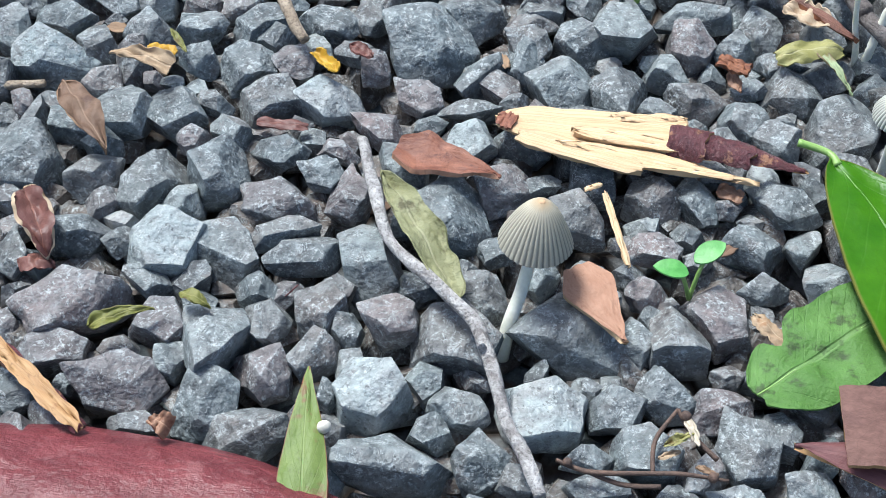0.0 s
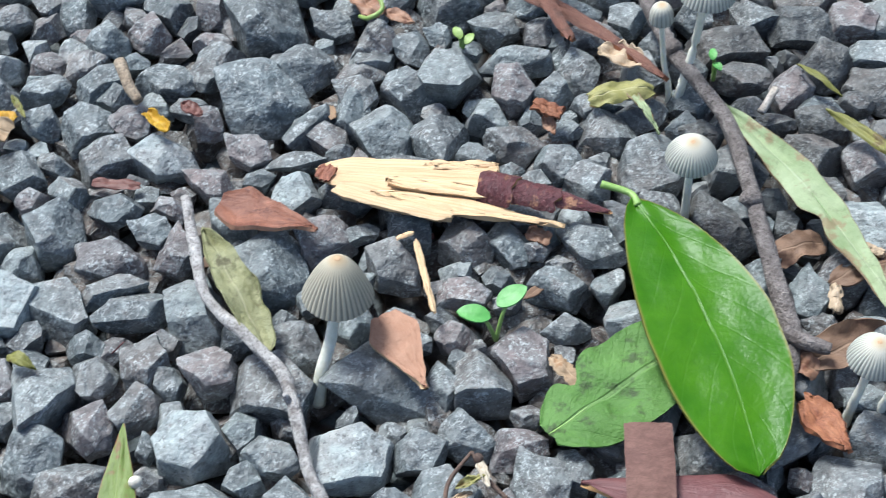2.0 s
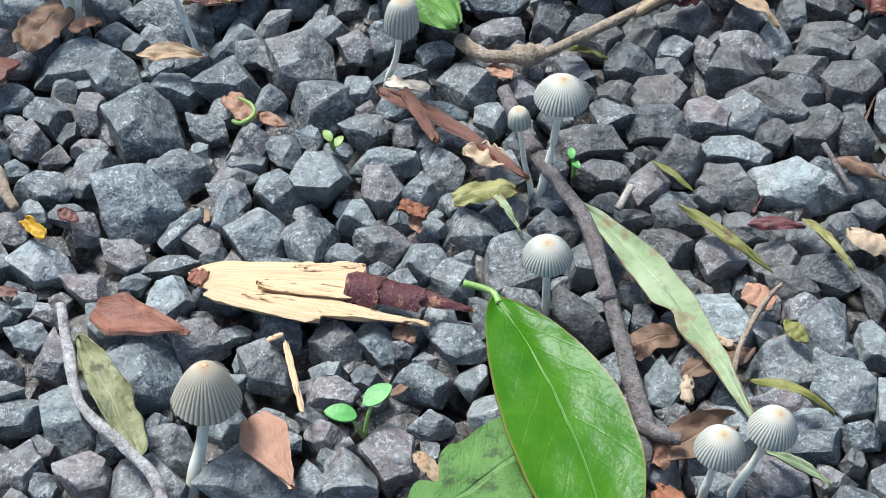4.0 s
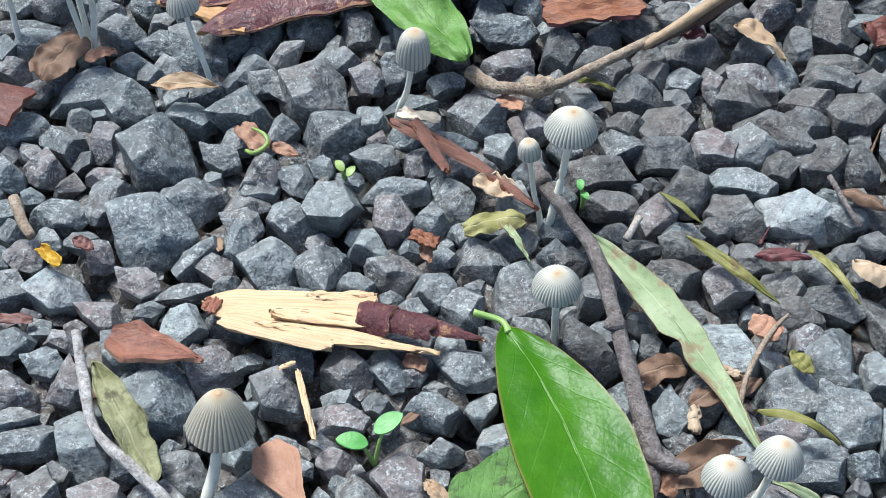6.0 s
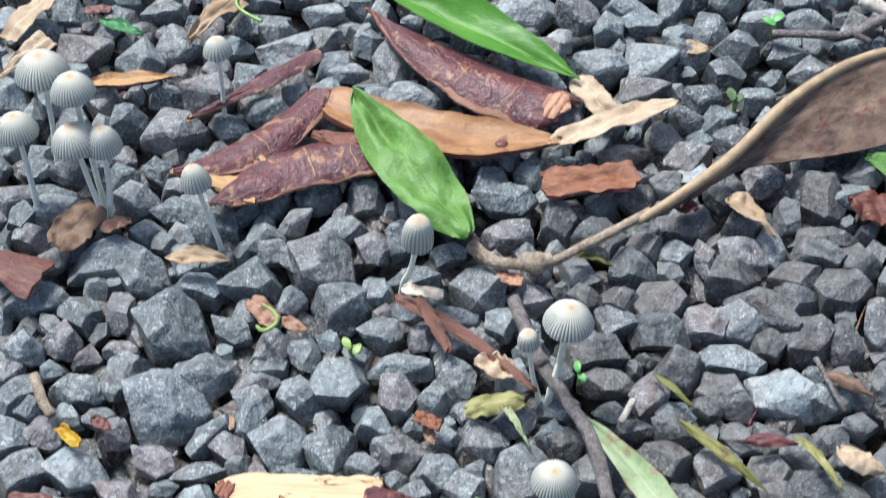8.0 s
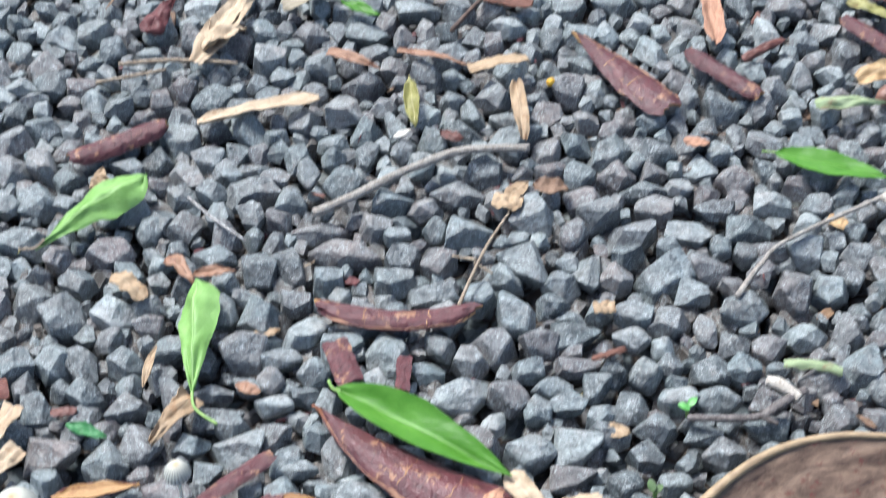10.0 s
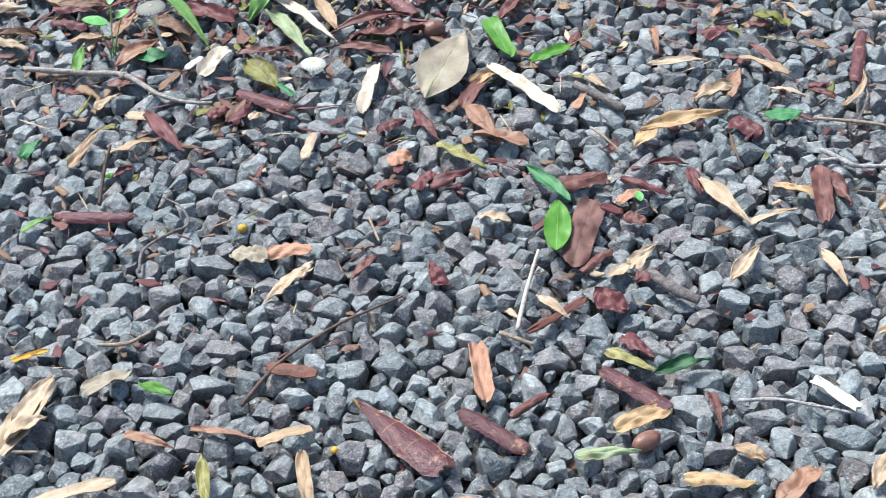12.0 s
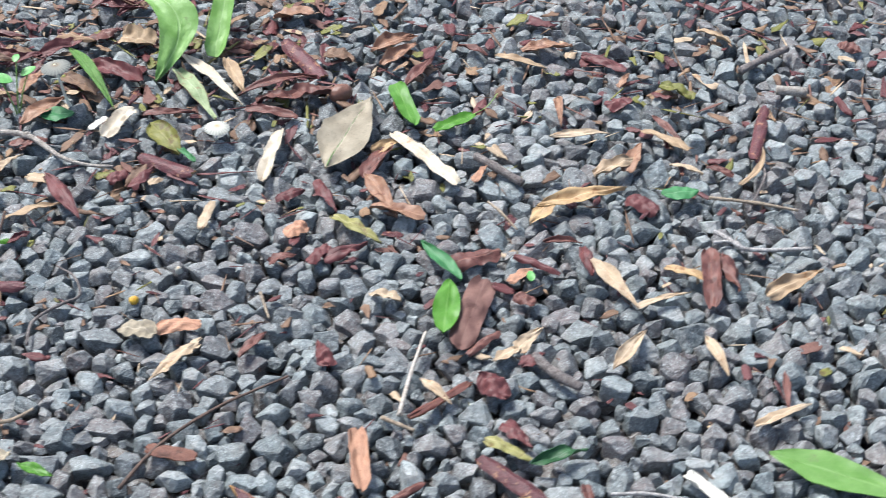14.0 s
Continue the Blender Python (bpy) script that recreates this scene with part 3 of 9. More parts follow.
def leaf(name, a, b, width, mats, label, category="leaf", stalk=0.0, stalk_mat=None, rib=False, group="", hook=0.3, **how):
    """A fallen leaf from its stalk end a to its tip b, with a blade, and a midrib and stalk where they show."""
    place = (Vector(a) + Vector(b)) / 2
    if name == "dry_leaf":              # dried leaves warp: one edge lifts
        how = {"tilt": 12 if how.get("seed", 0) % 2 else -9, "arch": 0.002, **how, "ripple": max(how.get("ripple", 0), 0.0034), "cols": 10}
    bm, at = blade(a, b, width, place, **how)
    mats = mats if isinstance(mats, tuple) else (mats, mats)
    if not rib and not stalk:
        t = part(name, bm, mats, None)
        t.location = place
        return tagged(t, label, category, group)
    t = thing(name, place, label, category, group)
    part("blade", bm, mats, t)
    if rib:
        line = [at(u, 0.0) + Vector((0, 0, 0.0001)) for u in (0.0, 0.12, 0.25, 0.4, 0.55, 0.7, 0.85, 0.95)]
        part("midrib", tube(line, [width * k for k in (0.012, 0.009, 0.0075, 0.006, 0.005, 0.004, 0.003, 0.002)], (0, 0, 0), 6), stalk_mat or RIB_GREEN, t)
    if stalk:
        d = (Vector(a) - Vector(b)).normalized()
        s = Vector((-d.y, d.x, 0))
        p0 = at(0.03, 0.0)
        part("stalk", tube([p0, p0 + d * stalk * 0.5 + s * stalk * 0.08, p0 + d * stalk + s * stalk * hook + Vector((0, 0, stalk * 0.1))], [width * 0.036, width * 0.028, width * 0.034], (0, 0, 0), 7), stalk_mat or PALE_STALK, t)
    return t


def bark(name, a, b, width, label, mats=None, category="bark", group="", cracks=(), torn=0, knot=None, **how):
    """A shed strip of bark: outer skin on one side, inner bark on the other; with pale cracks across it at the places in cracks,
    a torn rim of inner bark along one edge (torn: 1 or -1) and a knot."""
    place = (Vector(a) + Vector(b)) / 2
    kw = dict(curl=-110, shape="spear", thick=0.0015, ragged=0.09, jag=0.05, ripple=0.001)
    kw.update(how)
    bm, at = blade(a, b, width, place, **kw)
    mats = mats if isinstance(mats, tuple) else (mats, mats)
    if name == "seed_pod":
        t = thing(name, place, label, category, group)
        part("shell", bm, mats, t)
        for v in (-0.86, 0.3):
            part("seam", tube([at(0.06 + 0.11 * k, v) for k in range(9)], 0.0007, (0, 0, 0), 6, 0.4), RED_BARK, t, "raised darker seam")
        return t
    if cracks or torn or knot:
        t = thing(name, place, label, category, group)
        part("skin", bm, mats, t)
        for k, u in enumerate(cracks):
            line = [at(u + 0.012 * noise.noise(Vector((v * 3, u * 40, k))), v) + Vector((0, 0, kw["thick"] * 0.42)) for v in (-0.8, -0.5, -0.2, 0.1, 0.4, 0.7, 0.9)]
            part("crack", tube(line, [0.0001, 0.0003, 0.0002, 0.0003, 0.00015, 0.0003, 0.0001], (0, 0, 0), 6, 0.4, k), TAN_BARK, t, "pale crack across the bark")
        if torn:
            def rim(u, v):
                w = 0.30 * (0.1 + noise.noise(Vector((u * 7, kw.get("seed", 0) + 0.4, 1.0))) + 0.4 * noise.noise(Vector((u * 25, 2.0, 1.0))))
                return at(0.06 + 0.86 * u, torn * (1.0 - max(0.02, w) * (v + 1) / 2)) + Vector((0, 0, kw["thick"] * 0.45 + 0.0003))
            part("torn_rim", sheet(rim, 0.0005, 40, 4), PINK_BARK, t, "torn tan rim of inner bark")
        if knot:
            lump = bmesh.new()
            bmesh.ops.create_icosphere(lump, subdivisions=2, radius=0.0022)
            for v in lump.verts:
                v.co = at(*knot) + Vector((v.co.x * 1.2, v.co.y, v.co.z * 0.5 + 0.001)) * (1 + 0.25 * noise.noise(v.co * 900))
            part("knot", lump, RED_BARK, t, "dark round knot")
        return t
    t = part(name, bm, mats, None)
    t.location = place
    return tagged(t, label, category, group)


def twig(name, points, radii, mat, label, category="twig", side_shoots=(), lumps=0.25, seed=0, knots=()):
    place = Vector(points[len(points) // 2])
    t = thing(name, place, label, category)
    part("stem", tube(points, radii, place, 9, lumps, seed), mat, t)
    for pts, rr in side_shoots:
        part("side_shoot", tube(pts, rr, place, 8, lumps, seed + 1), mat, t)
    for p, r in knots:
        bm = bmesh.new()
        bmesh.ops.create_icosphere(bm, subdivisions=2, radius=r)
        for v in bm.verts:
            v.co *= 1 + 0.35 * noise.noise(v.co * 300 + Vector(p) * 50)
            v.co += Vector(p) - place
        part("knot", bm, mat, t)
    return t


def mushroom(base, top, cap_width, cap_height, label="small grey pleated ink-cap mushroom on a slender white stem", pleats=34, lean=None, stem_r=0.0011, young=False, bell=False, skin=None):
    """base: where the stem leaves the gravel; top: the crown of the cap."""
    base, top = Vector(base), Vector(top)
    cap_width *= 0.9
    cap_height *= 0.9
    t = thing("mushroom", base, label, "mushroom", "mushrooms in the gravel")
    h = top - base
    up = (Vector((0, 0, 1)) + (lean if lean else h.normalized() * 0.6)).normalized()
    foot = top - base - up * cap_height * 0.75
    mid = Vector((foot.x * 0.62, foot.y * 0.62, foot.z * 0.45))
    part("stem", tube([Vector((0, 0, -0.006)), mid * 0.4, mid, foot, foot + up * cap_height * 0.6], [stem_r * 1.25, stem_r * 1.1, stem_r, stem_r * 0.9, stem_r * 0.8], (0, 0, 0), 10), STEM, t)
    turn = up.to_track_quat('Z', 'Y').to_matrix().to_4x4()
    turn.translation = h - up * cap_height
    bm = bmesh.new()
    uvl = bm.loops.layers.uv.new("UVMap")
    rings, segs = 14, pleats * 6
    R, coord, grid = cap_width / 2, {}, []
    for i in range(rings + 1):
        s = 0.05 + 0.95 * i / rings
        if young:                # closed: the rim turns in
            ang = s * math.pi / 2 * 1.05
            prof_r, prof_z = R * math.sin(ang) ** 0.75, cap_height * max(0.0, math.cos(ang)) ** 0.8
        else:                    # open: a rounded cone, or a dome with a sloping rim
            most = 1.05 if bell else 1.28
            prof_r = R * math.sin(s * most) / math.sin(most) if not bell else R * s ** 0.92
            prof_z = cap_height * (math.cos(s * most) - math.cos(most)) / (1 - math.cos(most)) if not bell else cap_height * (1 - s ** 1.75)
        row = []
        for k in range(segs):
            th = 2 * math.pi * k / segs
            wave = (0.5 + 0.5 * math.cos(th * pleats + 0.6 * noise.noise(Vector((math.cos(th) * 3, math.sin(th) * 3, cap_width * 900))))) ** 0.32
            deep = R * (0.03 if bell else 0.04) * min(1, max(0, (s - 0.2) / 0.4))
            wob = 1 + 0.03 * noise.noise(Vector((math.cos(th) * 1.3, math.sin(th) * 1.3, cap_width * 700)))
            rr = prof_r * wob - deep * (1 - wave)
            p = Vector((rr * math.cos(th), rr * math.sin(th), prof_z - deep * 0.4 * (1 - wave) + 0.04 * R * noise.noise(Vector((math.cos(th), math.sin(th), s + cap_width * 500))) * s))
            vert = bm.verts.new(turn @ p)
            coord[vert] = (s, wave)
            row.append(vert)
        grid.append(row)
    crown = bm.verts.new(turn @ Vector((0, 0, cap_height)))
    coord[crown] = (0.0, 1.0)
    for k in range(segs):
        bm.faces.new((crown, grid[0][k], grid[0][(k + 1) % segs]))
        for r0, r1 in zip(grid, grid[1:]):
            bm.faces.new((r0[k], r1[k], r1[(k + 1) % segs], r0[(k + 1) % segs]))
    for f in bm.faces:
        for loop in f.loops:
            loop[uvl].uv = coord[loop.vert]
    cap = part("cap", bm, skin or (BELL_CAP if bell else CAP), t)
    bm = bmesh.new()
    hub, rim = [], []
    for k in range(segs // 2):
        th = 2 * math.pi * k / (segs // 2)
        low = 0.10 if k % 2 else 0.0
        rim.append(bm.verts.new(turn @ Vector((R * 0.93 * math.cos(th), R * 0.93 * math.sin(th), cap_height * 0.03))))
        hub.append(bm.verts.new(turn @ Vector((stem_r * math.cos(th), stem_r * math.sin(th), cap_height * (0.5 + low)))))
    for k in range(len(hub)):
        bm.faces.new((rim[k], rim[(k + 1) % len(hub)], hub[(k + 1) % len(hub)], hub[k]))
    part("gills", bm, GILL, cap, "grey radial gills")
    bm = bmesh.new()
    bmesh.ops.create_uvsphere(bm, u_segments=14, v_segments=8, radius=1.0)
    for v in bm.verts:
        v.co = turn @ Vector((v.co.x * R * 0.10, v.co.y * R * 0.10, cap_height * 0.985 + v.co.z * cap_height * 0.022))
    part("cap_centre", bm, CAP_EYE, cap, "small tan central disc")
    return t


# ---- ground and gravel ----
bm = bmesh.new()
bmesh.ops.create_grid(bm, x_segments=40, y_segments=40, size=1.2)
for v in bm.verts:
    edge = max(abs(v.co.x), abs(v.co.y)) > 1.19
    v.co.z = 0.0 if edge else 0.003 * noise.noise(v.co * 14)
    if edge:
        v.co.x *= 500 if abs(v.co.x) > 1.19 else 1
        v.co.y *= 500 if abs(v.co.y) > 1.19 else 1
me = bpy.data.meshes.new("ground")
bm.to_mesh(me)
bm.free()
me.materials.append(SOIL)
ground = tagged(new("ground", me), "dark soil under a bed of crushed grey basalt gravel", "ground", kind="structure")
ground.location = (0.3, 0.5, -0.016)

SHAPES = {"t": 3, "q": 4, "p": 5, "h": 6, "r": 8, "l": 5}


def rock(sides, seed, round_edge=0.03, segments=2):
    """An angular lump about 1 across in every direction: what is left between broken planes."""
    rng = random.Random(seed)
    planes = [((1, 0, 0), 0.62), ((-1, 0, 0), 0.62), ((0, 1, 0), 0.62), ((0, -1, 0), 0.62), ((0, 0, -1), 0.45), ((0, 0, 1), 0.47)]
    spin = rng.uniform(-0.3, 0.3)
    for k in range(sides):                                   # the walls
        ang = 2 * math.pi * (k + 0.5) / sides + spin + rng.uniform(-0.3, 0.3)
        rise = rng.uniform(-0.25, 0.5)
        planes.append(((math.cos(ang) * math.cos(rise), math.sin(ang) * math.cos(rise), math.sin(rise)), rng.uniform(0.38, 0.5)))
    ang = rng.uniform(0, 6.283)
    for k in range(rng.choice((1, 2, 2, 3))):                # one to three tilted top faces
        tip = rng.uniform(0.25, 0.85)
        planes.append(((math.cos(ang) * math.sin(tip), math.sin(ang) * math.sin(tip), math.cos(tip)), rng.uniform(0.3, 0.44)))
        ang += rng.uniform(1.4, 2.8)
    for k in range(4):                                       # knocked-off corners
        n = Vector((rng.gauss(0, 1), rng.gauss(0, 1), rng.gauss(0, 0.7))).normalized()
        planes.append((tuple(n), rng.uniform(0.46, 0.56)))
    n, d = np.array([Vector(p).normalized()[:] for p, _ in planes]), np.array([q for _, q in planes])
    bm = bmesh.new()
    for i in range(len(d)):
        for j in range(i):
            for k in range(j):
                m = n[[i, j, k]]
                if abs(np.linalg.det(m)) > 0.02:
                    p = np.linalg.solve(m, d[[i, j, k]])
                    if (n @ p < d + 1e-6).all():
                        bm.verts.new(p)
    bmesh.ops.remove_doubles(bm, verts=bm.verts[:], dist=0.05)
    hull = bmesh.ops.convex_hull(bm, input=bm.verts[:])
    bmesh.ops.delete(bm, geom=[g for g in hull["geom_interior"] if isinstance(g, bmesh.types.BMVert)], context='VERTS')
    bmesh.ops.dissolve_limit(bm, angle_limit=radians(9), verts=bm.verts[:], edges=bm.edges[:])
    if round_edge:
        bmesh.ops.bevel(bm, geom=bm.edges[:], offset=round_edge, segments=segments, profile=0.6, affect='EDGES', clamp_overlap=True)
    lo = Vector([min(v.co[i] for v in bm.verts) for i in range(3)])
    hi = Vector([max(v.co[i] for v in bm.verts) for i in range(3)])
    for v in bm.verts:
        v.co = Vector([(v.co[i] - (lo[i] + hi[i]) / 2) / (hi[i] - lo[i]) for i in range(3)])
    bmesh.ops.triangulate(bm, faces=bm.faces[:])
    return bm


ROCKS = {}
for key, n_sides in SHAPES.items():
    ROCKS[key] = []
    for k in range(9):
        bm = rock(n_sides, 100 * n_sides + k + (50 if key == "l" else 0), 0.06, 2)
        for most in (0.3, 0.15):
            long = [e for e in bm.edges if e.calc_length() > most]
            bmesh.ops.subdivide_edges(bm, edges=long, cuts=1)
            bmesh.ops.triangulate(bm, faces=bm.faces[:])
        for v in bm.verts:
            p = v.co + Vector((k * 3.1, n_sides * 1.7, 0))
            v.co *= 1 + 0.10 * noise.noise(p * 1.9) + 0.06 * noise.noise(p * 4.5) + 0.03 * noise.noise(p * 10)
        me = bpy.data.meshes.new("stone")
        bm.to_mesh(me)
        bm.free()
        me.shade_smooth()
        me.set_sharp_from_angle(angle=radians(28))
        me.materials.append(BASALT_GREY)
        ROCKS[key].append(me)

PLACED = []          # discs that the placed stones cover, for the loose fill
FARTHER = []
COUNT = [0]


def stone(x, y, length, depth, turn=0, kind="p", tone="n"):
    """One stone of the bed, in its own place."""
    COUNT[0] += 1
    rng = random.Random(COUNT[0] * 17 + 3)
    tall = min(depth, length) * rng.uniform(0.72, 0.92)
    n = max(1, round(length / max(depth, 1e-4) * 1.3))
    for k in range(n):
        s = (k + 0.5) / n - 0.5
        PLACED.append((x + s * length * math.cos(radians(turn)) * 0.8, y + s * length * math.sin(radians(turn)) * 0.8, depth * 0.5))
    if COUNT[0] > 300:
        FARTHER.append((x, y, length, depth, tall, radians(turn)))
        return
    me = ROCKS[kind][rng.randrange(9)]
    ob = new("stone", me)
    if tone != "n":
        ob.material_slots[0].link = 'OBJECT'
        ob.material_slots[0].material = {"m": BASALT_MAUVE, "w": BASALT_PALE, "d": BASALT_DARK}[tone]
    ob.scale = (length * 1.05, depth * 1.05, tall)
    ob.location = (x, y, 0.0065 - tall * 0.5 + (tall - 0.013) * 0.45 + rng.uniform(-0.0012, 0.0012))
    ob.rotation_euler = (radians(rng.uniform(-9, 9)), radians(rng.uniform(-9, 9)), radians(turn))
    ob.parent = ground
    ob.matrix_parent_inverse = Matrix.Translation((-0.3, -0.5, 0.016))


stone(-0.1158, 0.0162, 0.0261, 0.0165, -16, 't', 'w')
stone(-0.1157, 0.0319, 0.0195, 0.0106, 4, 'p', 'n')
stone(-0.1313, 0.0259, 0.0123, 0.0159, 4, 'p', 'n')
stone(-0.1041, 0.0230, 0.0123, 0.0140, -26, 'p', 'n')
stone(-0.0891, 0.0293, 0.0150, 0.0141, 4, 'q', 'n')
stone(-0.0731, 0.0324, 0.0168, 0.0106, 19, 'p', 'n')
stone(-0.0543, 0.0332, 0.0176, 0.0132, 14, 'q', 'n')
stone(-0.0558, 0.0168, 0.0164, 0.0164, 34, 'p', 'n')
stone(-0.0708, 0.0181, 0.0130, 0.0104, -16, 'q', 'n')
stone(-0.0418, 0.0183, 0.0121, 0.0130, 4, 'r', 'm')
stone(-0.0330, 0.0364, 0.0194, 0.0141, -6, 'p', 'n')
stone(-0.0007, 0.0290, 0.0288, 0.0210, 14, 'p', 'n')
stone(-0.0171, 0.0184, 0.0095, 0.0095, 4, 'p', 'm')
stone(-0.0903, -0.0040, 0.0194, 0.0169, -56, 'p', 'n')
stone(-0.0757, -0.0029, 0.0220, 0.0152, -21, 'p', 'n')
stone(-0.0646, 0.0019, 0.0127, 0.0076, -11, 'l', 'n')
stone(-0.0478, 0.0035, 0.0195, 0.0161, 4, 'q', 'n')
stone(-0.0293, 0.0044, 0.0212, 0.0153, -6, 'q', 'w')
stone(-0.0131, -0.0052, 0.0159, 0.0109, -56, 't', 'm')
stone(-0.0032, 0.0067, 0.0161, 0.0102, -16, 'p', 'm')
stone(-0.1145, -0.0232, 0.0231, 0.0223, 4, 'h', 'n')
stone(-0.0943, -0.0282, 0.0188, 0.0131, 39, 'q', 'n')
stone(-0.1210, -0.0027, 0.0068, 0.0068, 4, 'p', 'm')
stone(-0.1128, -0.0010, 0.0102, 0.0085, 4, 'p', 'n')
stone(-0.0775, -0.0302, 0.0245, 0.0155, 69, 'p', 'n')
stone(-0.0579, -0.0246, 0.0197, 0.0189, 4, 'h', 'n')
stone(-0.0670, -0.0145, 0.0108, 0.0092, 4, 'r', 'm')
stone(-0.0568, -0.0105, 0.0125, 0.0125, 4, 'q', 'n')
stone(-0.0418, -0.0160, 0.0174, 0.0116, 4, 'q', 'n')
stone(-0.0282, -0.0256, 0.0131, 0.0098, 4, 'p', 'n')
stone(-0.0245, -0.0147, 0.0124, 0.0066, -21, 'l', 'm')
stone(-0.0401, -0.0348, 0.0210, 0.0129, -1, 'p', 'm')
stone(-0.0370, -0.0457, 0.0207, 0.0080, 14, 'l', 'n')
stone(-0.0201, -0.0323, 0.0146, 0.0138, -76, 'p', 'm')
stone(-0.0947, -0.0497, 0.0199, 0.0119, 4, 'q', 'n')
stone(-0.0685, -0.0528, 0.0237, 0.0221, 24, 'p', 'w')
stone(-0.0528, -0.0517, 0.0206, 0.0166, -46, 't', 'n')
stone(-0.0814, -0.0518, 0.0111, 0.0063, 44, 'p', 'n')
stone(-0.0289, -0.0530, 0.0252, 0.0126, 24, 'q', 'n')
stone(-0.0124, -0.0528, 0.0228, 0.0176, -56, 'p', 'n')
stone(0.0101, -0.0373, 0.0240, 0.0232, 4, 'h', 'n')
stone(-0.1108, -0.0597, 0.0142, 0.0094, -76, 'p', 'n')
stone(-0.0903, -0.0735, 0.0301, 0.0170, 34, 'p', 'm')
stone(-0.0932, -0.0884, 0.0196, 0.0121, 24, 'p', 'm')
stone(-0.0760, -0.0872, 0.0113, 0.0091, 4, 'q', 'n')
stone(-0.0736, -0.0993, 0.0260, 0.0163, 9, 'p', 'm')
stone(-0.1008, -0.1012, 0.0163, 0.0134, -36, 'p', 'n')
stone(-0.0879, -0.0986, 0.0059, 0.0059, 4, 'q', 'n')
stone(-0.0655, -0.0783, 0.0183, 0.0137, -16, 'p', 'm')
stone(-0.0511, -0.0818, 0.0243, 0.0197, 44, 't', 'n')
stone(-0.0383, -0.0754, 0.0145, 0.0153, 4, 'q', 'n')
stone(-0.0360, -0.0914, 0.0164, 0.0134, -66, 'p', 'm')
stone(-0.0235, -0.0716, 0.0161, 0.0146, -66, 'p', 'n')
stone(-0.0153, -0.0765, 0.0114, 0.0091, -56, 'p', 'n')
stone(-0.0042, -0.0730, 0.0168, 0.0145, -16, 'h', 'm')
stone(-0.0232, -0.0861, 0.0150, 0.0113, 54, 'l', 'n')
stone(-0.0058, -0.0953, 0.0222, 0.0215, 4, 'h', 'w')
stone(-0.0189, -0.0971, 0.0096, 0.0059, -81, 'q', 'n')
stone(-0.0490, -0.1035, 0.0176, 0.0169, -26, 'p', 'n')
stone(-0.0383, -0.1112, 0.0232, 0.0138, 24, 'p', 'n')
stone(-0.0663, -0.1098, 0.0146, 0.0066, -1, 'l', 'n')
stone(-0.0611, -0.0897, 0.0120, 0.0098, -76, 'p', 'n')
stone(-0.0718, -0.0647, 0.0156, 0.0093, -16, 'q', 'n')
stone(0.0013, -0.1165, 0.0315, 0.0158, -1, 'l', 'n')
stone(0.0144, -0.0771, 0.0243, 0.0197, 4, 'p', 'n')
stone(0.0166, -0.0989, 0.0162, 0.0118, -11, 'p', 'n')
stone(0.0226, -0.1150, 0.0158, 0.0136, -76, 'h', 'n')
stone(0.0018, -0.0623, 0.0108, 0.0093, 4, 'p', 'n')
stone(0.0204, -0.0648, 0.0139, 0.0131, 4, 'p', 'n')
stone(0.0444, -0.0750, 0.0341, 0.0197, -23, 't', 'n')
stone(0.0377, -0.0991, 0.0227, 0.0212, 4, 'h', 'w')
stone(0.0729, -0.0748, 0.0189, 0.0166, -16, 't', 'n')
stone(0.0844, -0.0658, 0.0222, 0.0160, -46, 'p', 'm')
stone(0.0647, -0.0588, 0.0116, 0.0101, 4, 'r', 'm')
stone(0.0573, -0.0968, 0.0161, 0.0132, 19, 'p', 'n')
stone(0.0697, -0.0917, 0.0155, 0.0125, -36, 't', 'n')
stone(0.0646, -0.1096, 0.0187, 0.0144, 4, 'p', 'n')
stone(0.0503, -0.1122, 0.0143, 0.0086, 4, 'q', 'n')
stone(0.0895, -0.1078, 0.0194, 0.0158, -41, 'p', 'n')
stone(0.0860, -0.0845, 0.0097, 0.0067, 4, 'q', 'n')
stone(0.0835, -0.0950, 0.0161, 0.0103, 4, 'p', 'm')
stone(0.0962, -0.0566, 0.0139, 0.0085, 4, 'q', 'n')
stone(0.0624, -0.0755, 0.0151, 0.0098, -81, 'q', 'n')
stone(0.0526, -0.1201, 0.0170, 0.0085, 4, 'q', 'n')
stone(0.1058, -0.1178, 0.0141, 0.0085, 4, 'p', 'n')
stone(0.0983, -0.1023, 0.0116, 0.0116, 4, 'p', 'n')
stone(0.0328, -0.1199, 0.0114, 0.0085, 4, 'h', 'n')
stone(0.0722, -0.1218, 0.0127, 0.0085, 4, 'q', 'n')
stone(0.0875, -0.1223, 0.0155, 0.0084, 4, 'p', 'n')
stone(0.0124, 0.0421, 0.0168, 0.0124, 44, 'p', 'n')
stone(0.0155, 0.0195, 0.0224, 0.0112, 49, 'l', 'n')
stone(0.0282, 0.0239, 0.0190, 0.0130, -76, 'q', 'n')
stone(0.0396, 0.0142, 0.0222, 0.0196, -76, 'q', 'n')
stone(0.0131, 0.0033, 0.0194, 0.0076, 4, 'l', 'n')
stone(0.0131, -0.0099, 0.0166, 0.0149, -16, 'p', 'w')
stone(0.0246, -0.0261, 0.0179, 0.0114, 24, 'p', 'm')
stone(0.0566, 0.0120, 0.0204, 0.0161, 54, 't', 'n')
stone(0.0581, 0.0391, 0.0211, 0.0176, 4, 'h', 'n')
stone(0.0452, 0.0334, 0.0175, 0.0157, -16, 'p', 'n')
stone(0.0789, 0.0333, 0.0165, 0.0165, 4, 'h', 'm')
